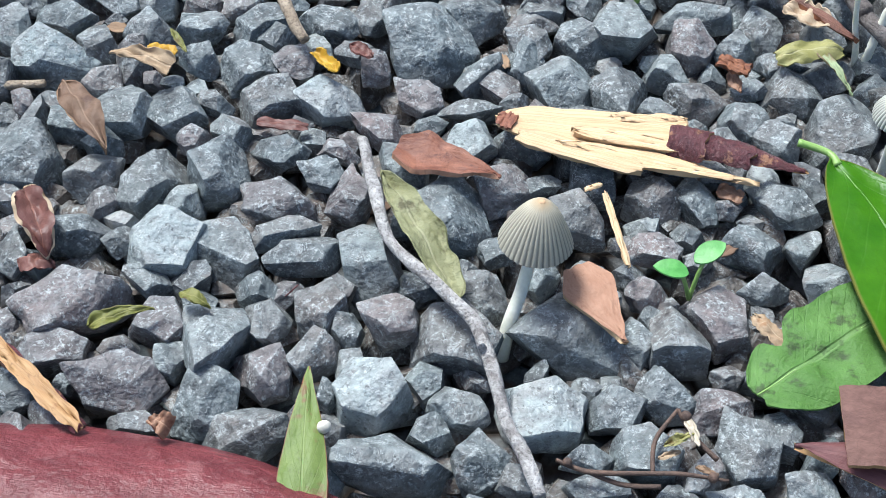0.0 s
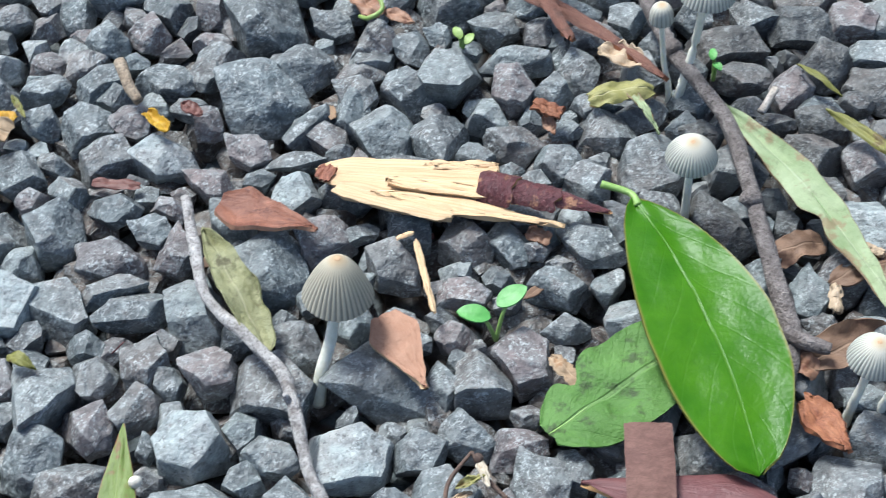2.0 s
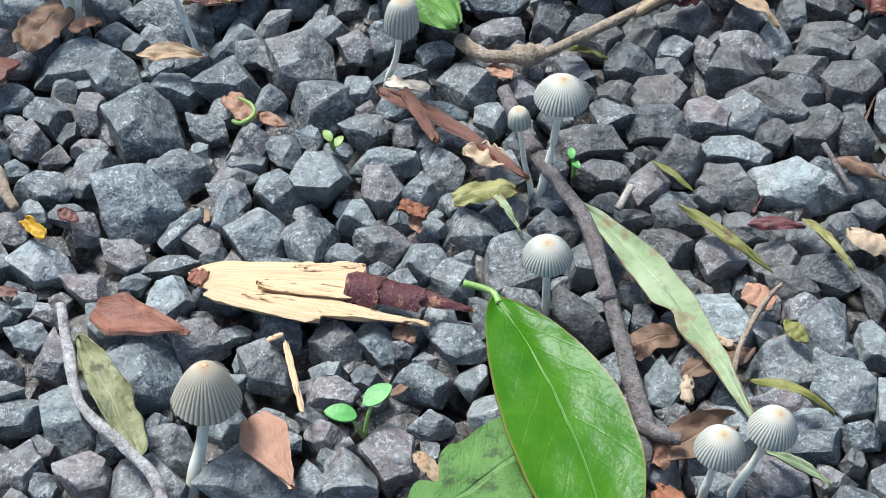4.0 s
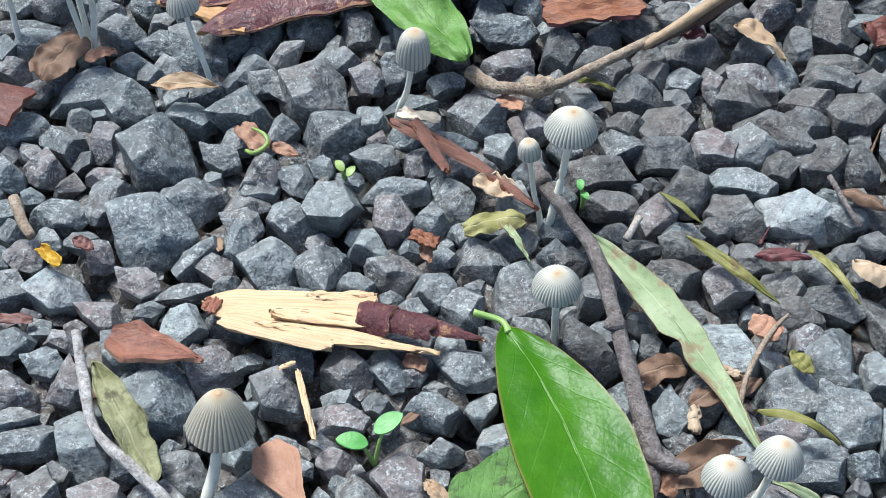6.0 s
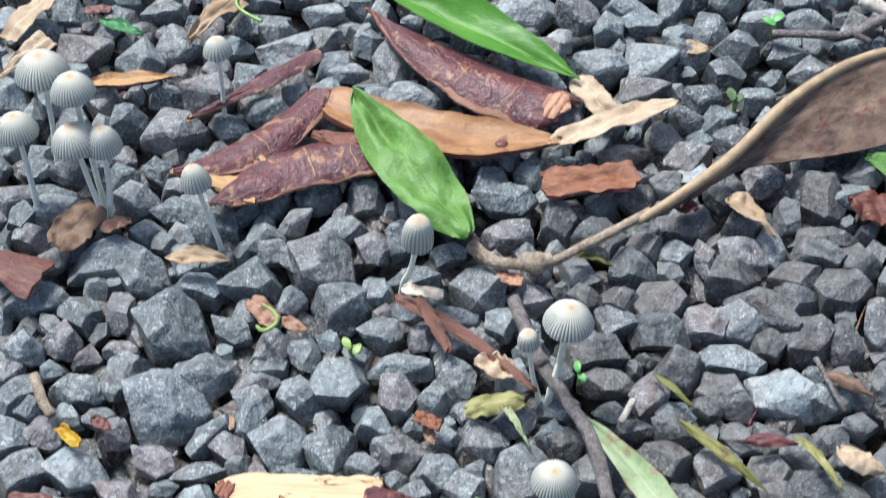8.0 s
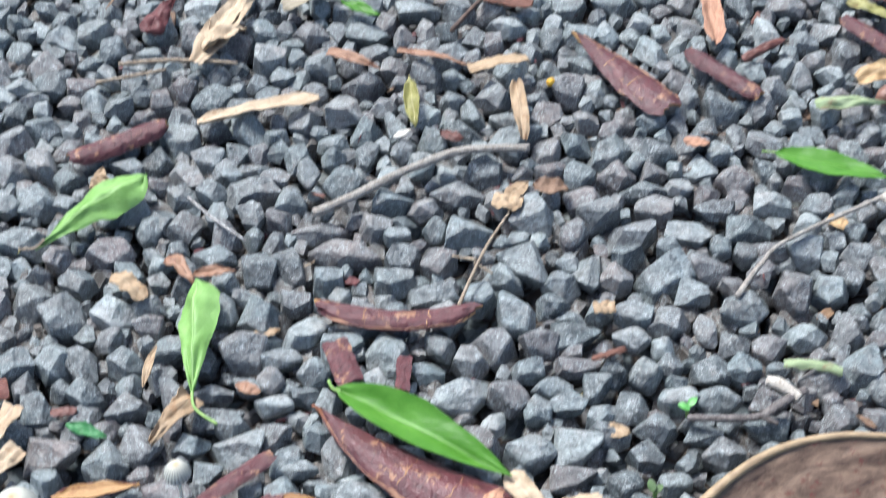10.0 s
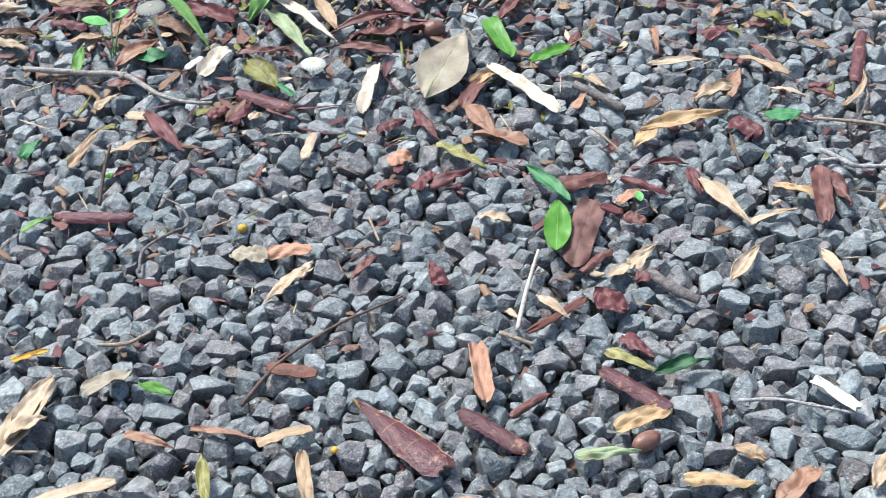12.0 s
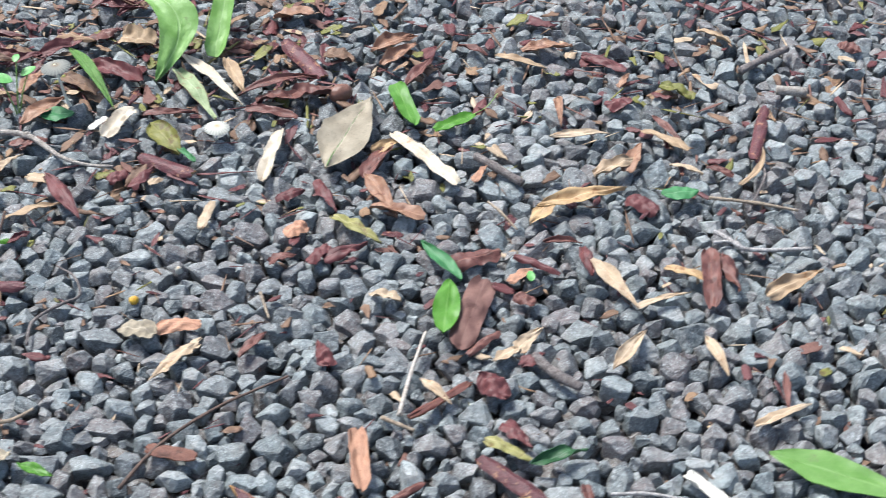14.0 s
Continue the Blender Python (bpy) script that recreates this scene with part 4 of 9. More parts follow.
stone(0.0792, 0.0467, 0.0230, 0.0106, 4, 't', 'n')
stone(0.0325, 0.0472, 0.0142, 0.0107, 4, 'h', 'n')
stone(0.0683, 0.0060, 0.0135, 0.0101, 4, 'q', 'n')
stone(0.0801, 0.0125, 0.0195, 0.0136, -6, 'q', 'n')
stone(0.0998, 0.0396, 0.0149, 0.0114, -41, 'p', 'n')
stone(0.0918, 0.0331, 0.0130, 0.0113, 4, 'q', 'n')
stone(0.0941, 0.0045, 0.0151, 0.0151, 4, 'p', 'n')
stone(0.1020, -0.0026, 0.0149, 0.0141, 4, 'q', 'n')
stone(0.1080, 0.0156, 0.0187, 0.0153, -16, 'p', 'n')
stone(0.1220, 0.0021, 0.0233, 0.0200, 4, 'h', 'n')
stone(0.0963, 0.0182, 0.0119, 0.0077, 4, 'h', 'n')
stone(0.1039, -0.0267, 0.0225, 0.0145, -21, 'q', 'n')
stone(0.0793, -0.0264, 0.0178, 0.0113, -61, 'q', 'n')
stone(0.0665, -0.0273, 0.0161, 0.0153, -16, 'p', 'n')
stone(0.0496, -0.0223, 0.0146, 0.0098, -16, 'p', 'n')
stone(0.0458, -0.0358, 0.0168, 0.0152, -26, 'q', 'n')
stone(0.0350, -0.0233, 0.0114, 0.0065, 4, 'q', 'n')
stone(0.0938, -0.0414, 0.0189, 0.0134, -1, 'q', 'n')
stone(0.0671, -0.0452, 0.0158, 0.0095, 4, 'p', 'm')
stone(0.1325, 0.0184, 0.0119, 0.0102, 4, 'q', 'n')
stone(0.0855, -0.0049, 0.0116, 0.0100, 4, 'q', 'n')
stone(0.0879, -0.0288, 0.0080, 0.0064, 4, 'q', 'm')
stone(0.1138, -0.0219, 0.0097, 0.0097, 4, 't', 'n')
stone(-0.0200, 0.0386, 0.0142, 0.0106, -81, 'p', 'n')
stone(-0.0237, 0.0238, 0.0130, 0.0096, 4, 'q', 'n')
stone(0.0044, 0.0440, 0.0124, 0.0071, 4, 'p', 'n')
stone(-0.1041, -0.0612, 0.0094, 0.0094, 4, 'q', 'n')
stone(0.0485, -0.0543, 0.0094, 0.0078, 4, 't', 'n')
stone(0.0234, -0.0483, 0.0110, 0.0095, 4, 'q', 'n')
stone(-0.1487, 0.0175, 0.0192, 0.0157, 4, 'h', 'n')
stone(-0.1432, -0.0099, 0.0186, 0.0169, 4, 't', 'n')
stone(-0.1326, -0.0372, 0.0195, 0.0146, 4, 'p', 'n')
stone(-0.1290, -0.0571, 0.0142, 0.0142, 4, 'h', 'n')
stone(-0.1205, -0.0775, 0.0169, 0.0138, 4, 'p', 'n')
stone(-0.1164, -0.0989, 0.0149, 0.0134, 4, 'p', 'n')
stone(-0.1521, -0.0323, 0.0180, 0.0164, 4, 'q', 'n')
stone(-0.1409, -0.0715, 0.0186, 0.0140, 4, 'h', 'n')
stone(0.1956, -0.0743, 0.0210, 0.0153, -12, 'p', 'm')
stone(0.2076, -0.0574, 0.0198, 0.0099, 3, 't', 'n')
stone(0.1813, -0.0887, 0.0190, 0.0174, 3, 'q', 'n')
stone(0.1893, -0.0869, 0.0159, 0.0143, 3, 'h', 'n')
stone(0.1793, -0.0779, 0.0145, 0.0072, 3, 'p', 'n')
stone(0.2003, -0.0869, 0.0175, 0.0127, 3, 'h', 'n')
stone(0.2179, -0.0318, 0.0136, 0.0119, 3, 'p', 'n')
stone(-0.0663, 0.1383, 0.0151, 0.0108, 2, 'q', 'n')
stone(-0.0542, 0.1185, 0.0201, 0.0169, 22, 'q', 'n')
stone(-0.0671, 0.1141, 0.0126, 0.0126, 2, 'p', 'n')
stone(-0.0624, 0.1053, 0.0146, 0.0104, 2, 'p', 'm')
stone(-0.0323, 0.0953, 0.0298, 0.0154, 12, 'l', 'n')
stone(-0.0159, 0.0855, 0.0193, 0.0173, 2, 'h', 'n')
stone(-0.0230, 0.1214, 0.0180, 0.0148, 2, 'q', 'n')
stone(-0.0087, 0.1170, 0.0168, 0.0105, 22, 'p', 'n')
stone(-0.0120, 0.1024, 0.0104, 0.0093, 2, 'p', 'n')
stone(0.0055, 0.1125, 0.0209, 0.0188, 2, 'p', 'n')
stone(0.0049, 0.0814, 0.0202, 0.0121, -8, 'p', 'n')
stone(0.0238, 0.0841, 0.0182, 0.0172, -18, 't', 'n')
stone(0.0307, 0.0981, 0.0154, 0.0093, 2, 'p', 'n')
stone(0.0392, 0.0952, 0.0164, 0.0123, -78, 't', 'n')
stone(0.0496, 0.0924, 0.0276, 0.0225, -8, 'h', 'n')
stone(0.0386, 0.0759, 0.0120, 0.0120, 2, 't', 'n')
stone(0.0577, 0.0746, 0.0220, 0.0180, 22, 'p', 'n')
stone(0.0676, 0.0995, 0.0144, 0.0123, -83, 'q', 'm')
stone(0.0807, 0.1052, 0.0166, 0.0145, 2, 't', 'n')
stone(0.0843, 0.0868, 0.0203, 0.0101, -3, 'l', 'n')
stone(0.0704, 0.0800, 0.0111, 0.0111, 2, 'h', 'n')
stone(0.0722, 0.0613, 0.0168, 0.0138, 2, 'h', 'n')
stone(-0.0552, 0.0773, 0.0222, 0.0141, 12, 'p', 'n')
stone(-0.0377, 0.0692, 0.0170, 0.0160, 2, 'q', 'n')
stone(-0.0229, 0.0705, 0.0150, 0.0120, -78, 'p', 'm')
stone(-0.0028, 0.0626, 0.0267, 0.0258, 2, 'h', 'n')
stone(-0.0428, 0.0586, 0.0138, 0.0138, 2, 'q', 'm')
stone(-0.0557, 0.0534, 0.0138, 0.0118, 2, 'q', 'n')
stone(-0.0173, 0.0458, 0.0156, 0.0136, 2, 'p', 'n')
stone(-0.0203, 0.0535, 0.0128, 0.0078, 2, 'p', 'm')
stone(0.0181, 0.0613, 0.0158, 0.0089, -18, 'p', 'n')
stone(0.0335, 0.0535, 0.0176, 0.0157, -83, 'q', 'n')
stone(0.0452, 0.0535, 0.0166, 0.0108, -83, 'q', 'n')
stone(0.0539, 0.0561, 0.0088, 0.0088, 2, 'p', 'n')
stone(0.0299, 0.0396, 0.0173, 0.0077, 2, 't', 'n')
stone(0.0289, 0.0298, 0.0143, 0.0114, 2, 'p', 'n')
stone(0.0260, 0.1052, 0.0166, 0.0124, 2, 't', 'n')
stone(0.0644, 0.1243, 0.0148, 0.0127, 2, 'p', 'n')
stone(0.0568, 0.1095, 0.0187, 0.0125, 2, 'h', 'n')
stone(-0.0102, 0.1290, 0.0107, 0.0096, 2, 'p', 'n')
stone(-0.0523, 0.1383, 0.0172, 0.0108, 2, 'q', 'n')
stone(-0.0491, 0.0284, 0.0115, 0.0115, 2, 'p', 'n')
stone(0.0453, 0.1258, 0.0169, 0.0127, 2, 't', 'n')
stone(0.1106, 0.1317, 0.0181, 0.0128, 62, 'l', 'n')
stone(0.1179, 0.1212, 0.0242, 0.0116, 7, 'p', 'n')
stone(0.1375, 0.1123, 0.0187, 0.0166, -78, 'q', 'd')
stone(0.1178, 0.1066, 0.0207, 0.0124, 2, 'r', 'm')
stone(0.1287, 0.1378, 0.0150, 0.0128, 2, 'q', 'n')
stone(0.1536, 0.1051, 0.0227, 0.0186, -8, 'q', 'd')
stone(0.1693, 0.1255, 0.0200, 0.0137, 52, 'p', 'd')
stone(0.1713, 0.1094, 0.0145, 0.0104, 2, 'h', 'd')
stone(0.1687, 0.1008, 0.0144, 0.0133, 2, 'q', 'd')
stone(0.1858, 0.1108, 0.0228, 0.0124, 12, 'l', 'd')
stone(0.1807, 0.0979, 0.0153, 0.0102, 2, 'p', 'n')
stone(0.1917, 0.0965, 0.0163, 0.0082, -83, 'q', 'm')
stone(0.2057, 0.0951, 0.0183, 0.0132, 2, 'p', 'm')
stone(0.2028, 0.1270, 0.0190, 0.0147, 2, 'q', 'd')
stone(0.1911, 0.1361, 0.0170, 0.0128, 2, 'h', 'w')
stone(0.2183, 0.1345, 0.0149, 0.0127, 2, 'p', 'm')
stone(0.2164, 0.1007, 0.0184, 0.0123, -83, 'q', 'n')
stone(0.2074, 0.1108, 0.0166, 0.0145, 2, 'q', 'd')
stone(0.2389, 0.1239, 0.0231, 0.0210, 2, 'h', 'd')
stone(0.2385, 0.1064, 0.0267, 0.0093, -3, 'l', 'd')
stone(0.2341, 0.0965, 0.0204, 0.0122, -8, 'p', 'd')
stone(0.2228, 0.0868, 0.0202, 0.0121, 2, 'q', 'd')
stone(0.2495, 0.1254, 0.0147, 0.0105, 2, 't', 'n')
stone(0.2487, 0.0937, 0.0142, 0.0122, 2, 'p', 'd')
stone(0.1650, 0.0896, 0.0182, 0.0152, -28, 't', 'd')
stone(0.1750, 0.0759, 0.0239, 0.0200, 2, 'h', 'd')
stone(0.1591, 0.0746, 0.0150, 0.0120, 2, 'p', 'd')
stone(0.1463, 0.0773, 0.0140, 0.0100, 2, 'q', 'd')
stone(0.1576, 0.0666, 0.0158, 0.0138, 2, 't', 'n')
stone(0.2007, 0.0854, 0.0222, 0.0161, 22, 'q', 'd')
stone(0.2111, 0.0719, 0.0278, 0.0159, -28, 't', 'd')
stone(0.2234, 0.0759, 0.0159, 0.0119, 2, 't', 'd')
stone(0.2419, 0.0813, 0.0240, 0.0180, 2, 'h', 'd')
stone(0.1889, 0.0653, 0.0177, 0.0148, 2, 'p', 'm')
stone(0.2025, 0.0653, 0.0197, 0.0158, 2, 'p', 'n')
stone(0.1729, 0.0614, 0.0236, 0.0128, -8, 'p', 'd')
stone(0.2112, 0.0563, 0.0136, 0.0117, 2, 'p', 'd')
stone(0.2271, 0.0602, 0.0235, 0.0186, 2, 'h', 'd')
stone(0.2382, 0.0563, 0.0136, 0.0117, 2, 'p', 'd')
stone(0.1472, 0.0524, 0.0253, 0.0156, -8, 'q', 'd')
stone(0.1970, 0.0499, 0.0252, 0.0116, -8, 'p', 'n')
stone(0.1784, 0.0449, 0.0221, 0.0164, 22, 'q', 'd')
stone(0.1662, 0.0337, 0.0181, 0.0124, 67, 'q', 'm')
stone(0.1524, 0.0411, 0.0192, 0.0115, -8, 'p', 'd')
stone(0.1936, 0.0350, 0.0209, 0.0133, -28, 'p', 'd')
stone(0.2162, 0.0350, 0.0285, 0.0161, -3, 'p', 'w')
stone(0.1760, 0.0265, 0.0151, 0.0094, 2, 'h', 'n')
stone(0.1866, 0.0301, 0.0113, 0.0095, 2, 'p', 'd')
stone(0.1536, 0.0276, 0.0132, 0.0094, 2, 'q', 'd')
stone(0.1065, 0.0814, 0.0221, 0.0181, -8, 'q', 'n')
stone(0.1274, 0.0759, 0.0140, 0.0120, 2, 'p', 'm')
stone(0.1154, 0.0653, 0.0148, 0.0119, -78, 'p', 'n')
stone(0.0987, 0.0666, 0.0178, 0.0119, 2, 't', 'n')
stone(0.1056, 0.0562, 0.0176, 0.0098, 2, 'p', 'n')
stone(0.1260, 0.0536, 0.0136, 0.0117, 2, 'q', 'n')
stone(0.0963, 0.0966, 0.0143, 0.0102, 2, 'q', 'n')
stone(0.1066, 0.0275, 0.0170, 0.0095, 2, 'q', 'n')
stone(0.1349, 0.0300, 0.0152, 0.0114, 2, 'p', 'n')
stone(0.2292, 0.0338, 0.0171, 0.0133, 2, 'p', 'n')
stone(0.2386, 0.0339, 0.0133, 0.0114, 2, 'p', 'd')
stone(0.1372, 0.0157, 0.0149, 0.0130, 2, 'q', 'd')
stone(0.1597, 0.0205, 0.0150, 0.0075, 2, 'p', 'd')
stone(0.1755, 0.0205, 0.0168, 0.0094, 2, 'p', 'd')
stone(0.1699, 0.0077, 0.0221, 0.0166, 2, 'q', 'd')
stone(0.1881, 0.0067, 0.0175, 0.0165, 2, 'q', 'm')
stone(0.2060, 0.0044, 0.0183, 0.0165, 2, 'h', 'd')
stone(0.2207, -0.0011, 0.0236, 0.0127, -18, 'l', 'd')
stone(0.2092, -0.0067, 0.0163, 0.0108, 2, 'p', 'd')
stone(0.1846, -0.0199, 0.0231, 0.0222, 2, 'h', 'w')
stone(0.1752, -0.0058, 0.0109, 0.0109, 2, 'h', 'd')
stone(0.2030, -0.0355, 0.0209, 0.0174, 2, 'h', 'n')
stone(0.2115, -0.0165, 0.0134, 0.0107, 2, 'p', 'm')
stone(0.2178, -0.0218, 0.0266, 0.0160, 62, 't', 'n')
stone(0.2180, -0.0455, 0.0224, 0.0163, -33, 'p', 'n')
stone(0.1652, -0.0438, 0.0164, 0.0121, -78, 'p', 'n')
stone(0.1414, -0.0168, 0.0251, 0.0143, -48, 'l', 'd')
stone(0.1479, -0.0125, 0.0126, 0.0108, 2, 'q', 'n')
stone(0.2340, -0.0077, 0.0234, 0.0090, -83, 'l', 'd')
stone(0.1617, -0.0189, 0.0125, 0.0089, -83, 'p', 'd')
stone(0.2088, -0.0632, 0.0185, 0.0134, 22, 'q', 'n')
stone(0.2002, -0.0516, 0.0188, 0.0120, 2, 'p', 'm')
stone(0.2224, -0.0612, 0.0118, 0.0084, 2, 'p', 'n')
stone(0.1687, -0.0537, 0.0102, 0.0068, 2, 'p', 'n')
stone(0.2332, 0.0102, 0.0129, 0.0092, 2, 'h', 'd')
stone(0.2307, -0.0291, 0.0105, 0.0158, 2, 'p', 'n')
stone(-0.0849, 0.3579, 0.0210, 0.0182, 0, 'p', 'n')
stone(-0.0692, 0.3555, 0.0167, 0.0125, 0, 'q', 'n')
stone(-0.0999, 0.3563, 0.0167, 0.0140, 0, 'q', 'n')
stone(-0.0434, 0.3222, 0.0244, 0.0190, 0, 'p', 'm')
stone(-0.0893, 0.3309, 0.0273, 0.0164, 0, 'p', 'n')
stone(-0.0687, 0.3191, 0.0162, 0.0162, 0, 'q', 'm')
stone(-0.0784, 0.2920, 0.0212, 0.0185, 0, 'p', 'n')
stone(-0.0954, 0.2906, 0.0185, 0.0132, -85, 'q', 'm')
stone(-0.0612, 0.2810, 0.0223, 0.0210, 0, 'h', 'n')
stone(-0.0365, 0.2822, 0.0223, 0.0197, 0, 'q', 'w')
stone(-0.0573, 0.3023, 0.0187, 0.0160, 0, 'q', 'n')
stone(-0.0924, 0.2714, 0.0208, 0.0143, 0, 'q', 'n')
stone(-0.0821, 0.2542, 0.0192, 0.0179, 0, 'q', 'n')
stone(-0.0644, 0.2555, 0.0180, 0.0180, 0, 'q', 'n')
stone(-0.0486, 0.2518, 0.0179, 0.0153, -60, 't', 'n')
stone(-0.0283, 0.2530, 0.0179, 0.0154, 0, 'q', 'n')
stone(-0.0454, 0.2353, 0.0164, 0.0151, 0, 'q', 'n')
stone(-0.0259, 0.2284, 0.0175, 0.0138, 0, 't', 'n')
stone(-0.0682, 0.2278, 0.0175, 0.0163, 0, 'p', 'n')
stone(-0.0193, 0.3406, 0.0193, 0.0165, 0, 'q', 'n')
stone(-0.0258, 0.3369, 0.0192, 0.0137, -85, 'p', 'n')
stone(-0.0066, 0.3364, 0.0206, 0.0137, 50, 'p', 'n')
stone(-0.0097, 0.3580, 0.0168, 0.0126, 0, 'h', 'n')
stone(0.0055, 0.3596, 0.0168, 0.0140, 0, 'q', 'n')
stone(0.0093, 0.3438, 0.0138, 0.0138, 0, 'h', 'n')
stone(0.0251, 0.3591, 0.0280, 0.0168, 0, 'q', 'n')
stone(0.0260, 0.3414, 0.0138, 0.0138, 0, 'p', 'n')
stone(0.0449, 0.3507, 0.0167, 0.0139, 0, 't', 'n')
stone(0.0397, 0.3411, 0.0165, 0.0138, -85, 'p', 'n')
stone(0.0724, 0.3619, 0.0252, 0.0168, 0, 'p', 'n')
stone(0.0619, 0.3309, 0.0301, 0.0137, -5, 'p', 'n')
stone(0.0730, 0.3156, 0.0378, 0.0162, -15, 'p', 'w')
stone(0.0891, 0.3322, 0.0164, 0.0150, 0, 'q', 'n')
stone(0.0975, 0.3493, 0.0222, 0.0166, 0, 't', 'n')
stone(0.1000, 0.3262, 0.0163, 0.0109, 0, 'p', 'n')
stone(0.0463, 0.3089, 0.0215, 0.0161, -60, 'p', 'n')
stone(0.0317, 0.3074, 0.0228, 0.0188, -80, 'p', 'n')
stone(0.0084, 0.3153, 0.0243, 0.0135, 0, 'p', 'n')
stone(-0.0182, 0.3123, 0.0135, 0.0108, 0, 't', 'n')
stone(0.0318, 0.2771, 0.0248, 0.0235, 0, 'p', 'n')
stone(0.0263, 0.2567, 0.0244, 0.0231, 0, 'h', 'n')
stone(0.0431, 0.2530, 0.0218, 0.0141, 0, 'p', 'n')
stone(0.0555, 0.2679, 0.0259, 0.0156, 30, 'p', 'n')
stone(0.0600, 0.2427, 0.0190, 0.0140, 0, 'q', 'n')
stone(0.0652, 0.2993, 0.0160, 0.0160, 0, 'q', 'n')
stone(0.0497, 0.2854, 0.0158, 0.0132, 0, 't', 'n')
stone(-0.0172, 0.3013, 0.0120, 0.0107, 0, 'q', 'n')
stone(0.0159, 0.2810, 0.0184, 0.0131, -85, 'q', 'n')
stone(-0.0201, 0.2748, 0.0157, 0.0130, 0, 't', 'n')
stone(0.0075, 0.2521, 0.0154, 0.0154, 0, 'q', 'n')
stone(0.0125, 0.2340, 0.0201, 0.0088, 0, 'q', 'n')
stone(0.0158, 0.2212, 0.0249, 0.0125, 0, 'h', 'n')
stone(0.0416, 0.2269, 0.0188, 0.0113, 0, 't', 'n')
stone(0.0654, 0.2264, 0.0150, 0.0150, 0, 't', 'n')
stone(0.0890, 0.2371, 0.0139, 0.0139, 0, 't', 'n')
stone(0.0979, 0.2402, 0.0127, 0.0127, 0, 'p', 'n')
stone(0.0970, 0.2968, 0.0213, 0.0159, 0, 't', 'n')
stone(0.0372, 0.3688, 0.0169, 0.0113, 0, 'p', 'n')
stone(0.1307, 0.3524, 0.0278, 0.0139, -5, 'p', 'n')
stone(0.1139, 0.3431, 0.0193, 0.0138, 0, 'q', 'n')
stone(0.1353, 0.3272, 0.0259, 0.0218, 0, 'h', 'n')
stone(0.1190, 0.3276, 0.0136, 0.0136, 0, 'h', 'n')
stone(0.1198, 0.3071, 0.0188, 0.0161, 0, 'p', 'n')
stone(0.1154, 0.2874, 0.0264, 0.0132, 0, 'p', 'n')
stone(0.1389, 0.2851, 0.0184, 0.0184, 0, 'q', 'n')
stone(0.1527, 0.2972, 0.0213, 0.0146, -40, 'l', 'n')
stone(0.1683, 0.3340, 0.0247, 0.0219, 0, 'h', 'n')
stone(0.1637, 0.3042, 0.0294, 0.0201, -65, 'p', 'n')
stone(0.1940, 0.3469, 0.0194, 0.0166, 0, 't', 'n')
stone(0.2132, 0.3603, 0.0196, 0.0168, 0, 't', 'n')
stone(0.2012, 0.3351, 0.0219, 0.0192, 0, 'q', 'n')
stone(0.1865, 0.3222, 0.0217, 0.0136, 60, 'q', 'n')
stone(0.2161, 0.3214, 0.0258, 0.0163, -5, 'q', 'n')
stone(0.2260, 0.3500, 0.0250, 0.0111, 0, 'p', 'n')
stone(0.2300, 0.3363, 0.0220, 0.0165, 0, 'q', 'n')
stone(0.2457, 0.3207, 0.0244, 0.0135, -10, 'q', 'n')
stone(0.2600, 0.3356, 0.0219, 0.0110, 0, 'p', 'n')
stone(0.2737, 0.3547, 0.0223, 0.0139, 0, 'p', 'n')
stone(0.2442, 0.3515, 0.0167, 0.0111, 0, 'h', 'n')
stone(0.2891, 0.3387, 0.0206, 0.0124, 0, 'q', 'n')
stone(0.2743, 0.3219, 0.0244, 0.0163, 0, 'p', 'm')
stone(0.2339, 0.3117, 0.0161, 0.0134, 0, 'h', 'n')
stone(0.2304, 0.2936, 0.0291, 0.0212, 20, 'q', 'm')
stone(0.2052, 0.2924, 0.0172, 0.0159, 0, 'p', 'n')
stone(0.1923, 0.2963, 0.0239, 0.0159, -85, 'q', 'n')
stone(0.1836, 0.3037, 0.0134, 0.0107, 0, 'p', 'n')
stone(0.1774, 0.2912, 0.0185, 0.0159, 0, 'p', 'm')
stone(0.1739, 0.2790, 0.0170, 0.0144, 0, 'p', 'n')
stone(0.1552, 0.2724, 0.0247, 0.0182, -50, 'p', 'n')
stone(0.1440, 0.2557, 0.0231, 0.0192, -10, 'q', 'w')
stone(0.1827, 0.2598, 0.0245, 0.0142, 0, 'q', 'n')
stone(0.1657, 0.2552, 0.0192, 0.0167, 0, 'q', 'n')
stone(0.2121, 0.2711, 0.0208, 0.0156, 0, 'q', 'n')
stone(0.2270, 0.2656, 0.0233, 0.0168, 0, 'q', 'n')
stone(0.2408, 0.2826, 0.0184, 0.0158, 0, 'q', 'n')
stone(0.2508, 0.2985, 0.0239, 0.0160, 0, 'h', 'n')
stone(0.2653, 0.2716, 0.0286, 0.0208, 0, 'p', 'n')
stone(0.2443, 0.2601, 0.0206, 0.0103, -85, 'q', 'n')
stone(0.2903, 0.2815, 0.0262, 0.0210, -85, 'h', 'm')
stone(0.2999, 0.3064, 0.0201, 0.0187, 0, 'p', 'm')
stone(0.2907, 0.2539, 0.0231, 0.0154, 0, 'q', 'n')
stone(0.2731, 0.2477, 0.0166, 0.0140, 0, 'p', 'n')
stone(0.2450, 0.2368, 0.0202, 0.0151, 0, 'q', 'n')
stone(0.2587, 0.2365, 0.0177, 0.0151, 0, 'p', 'w')
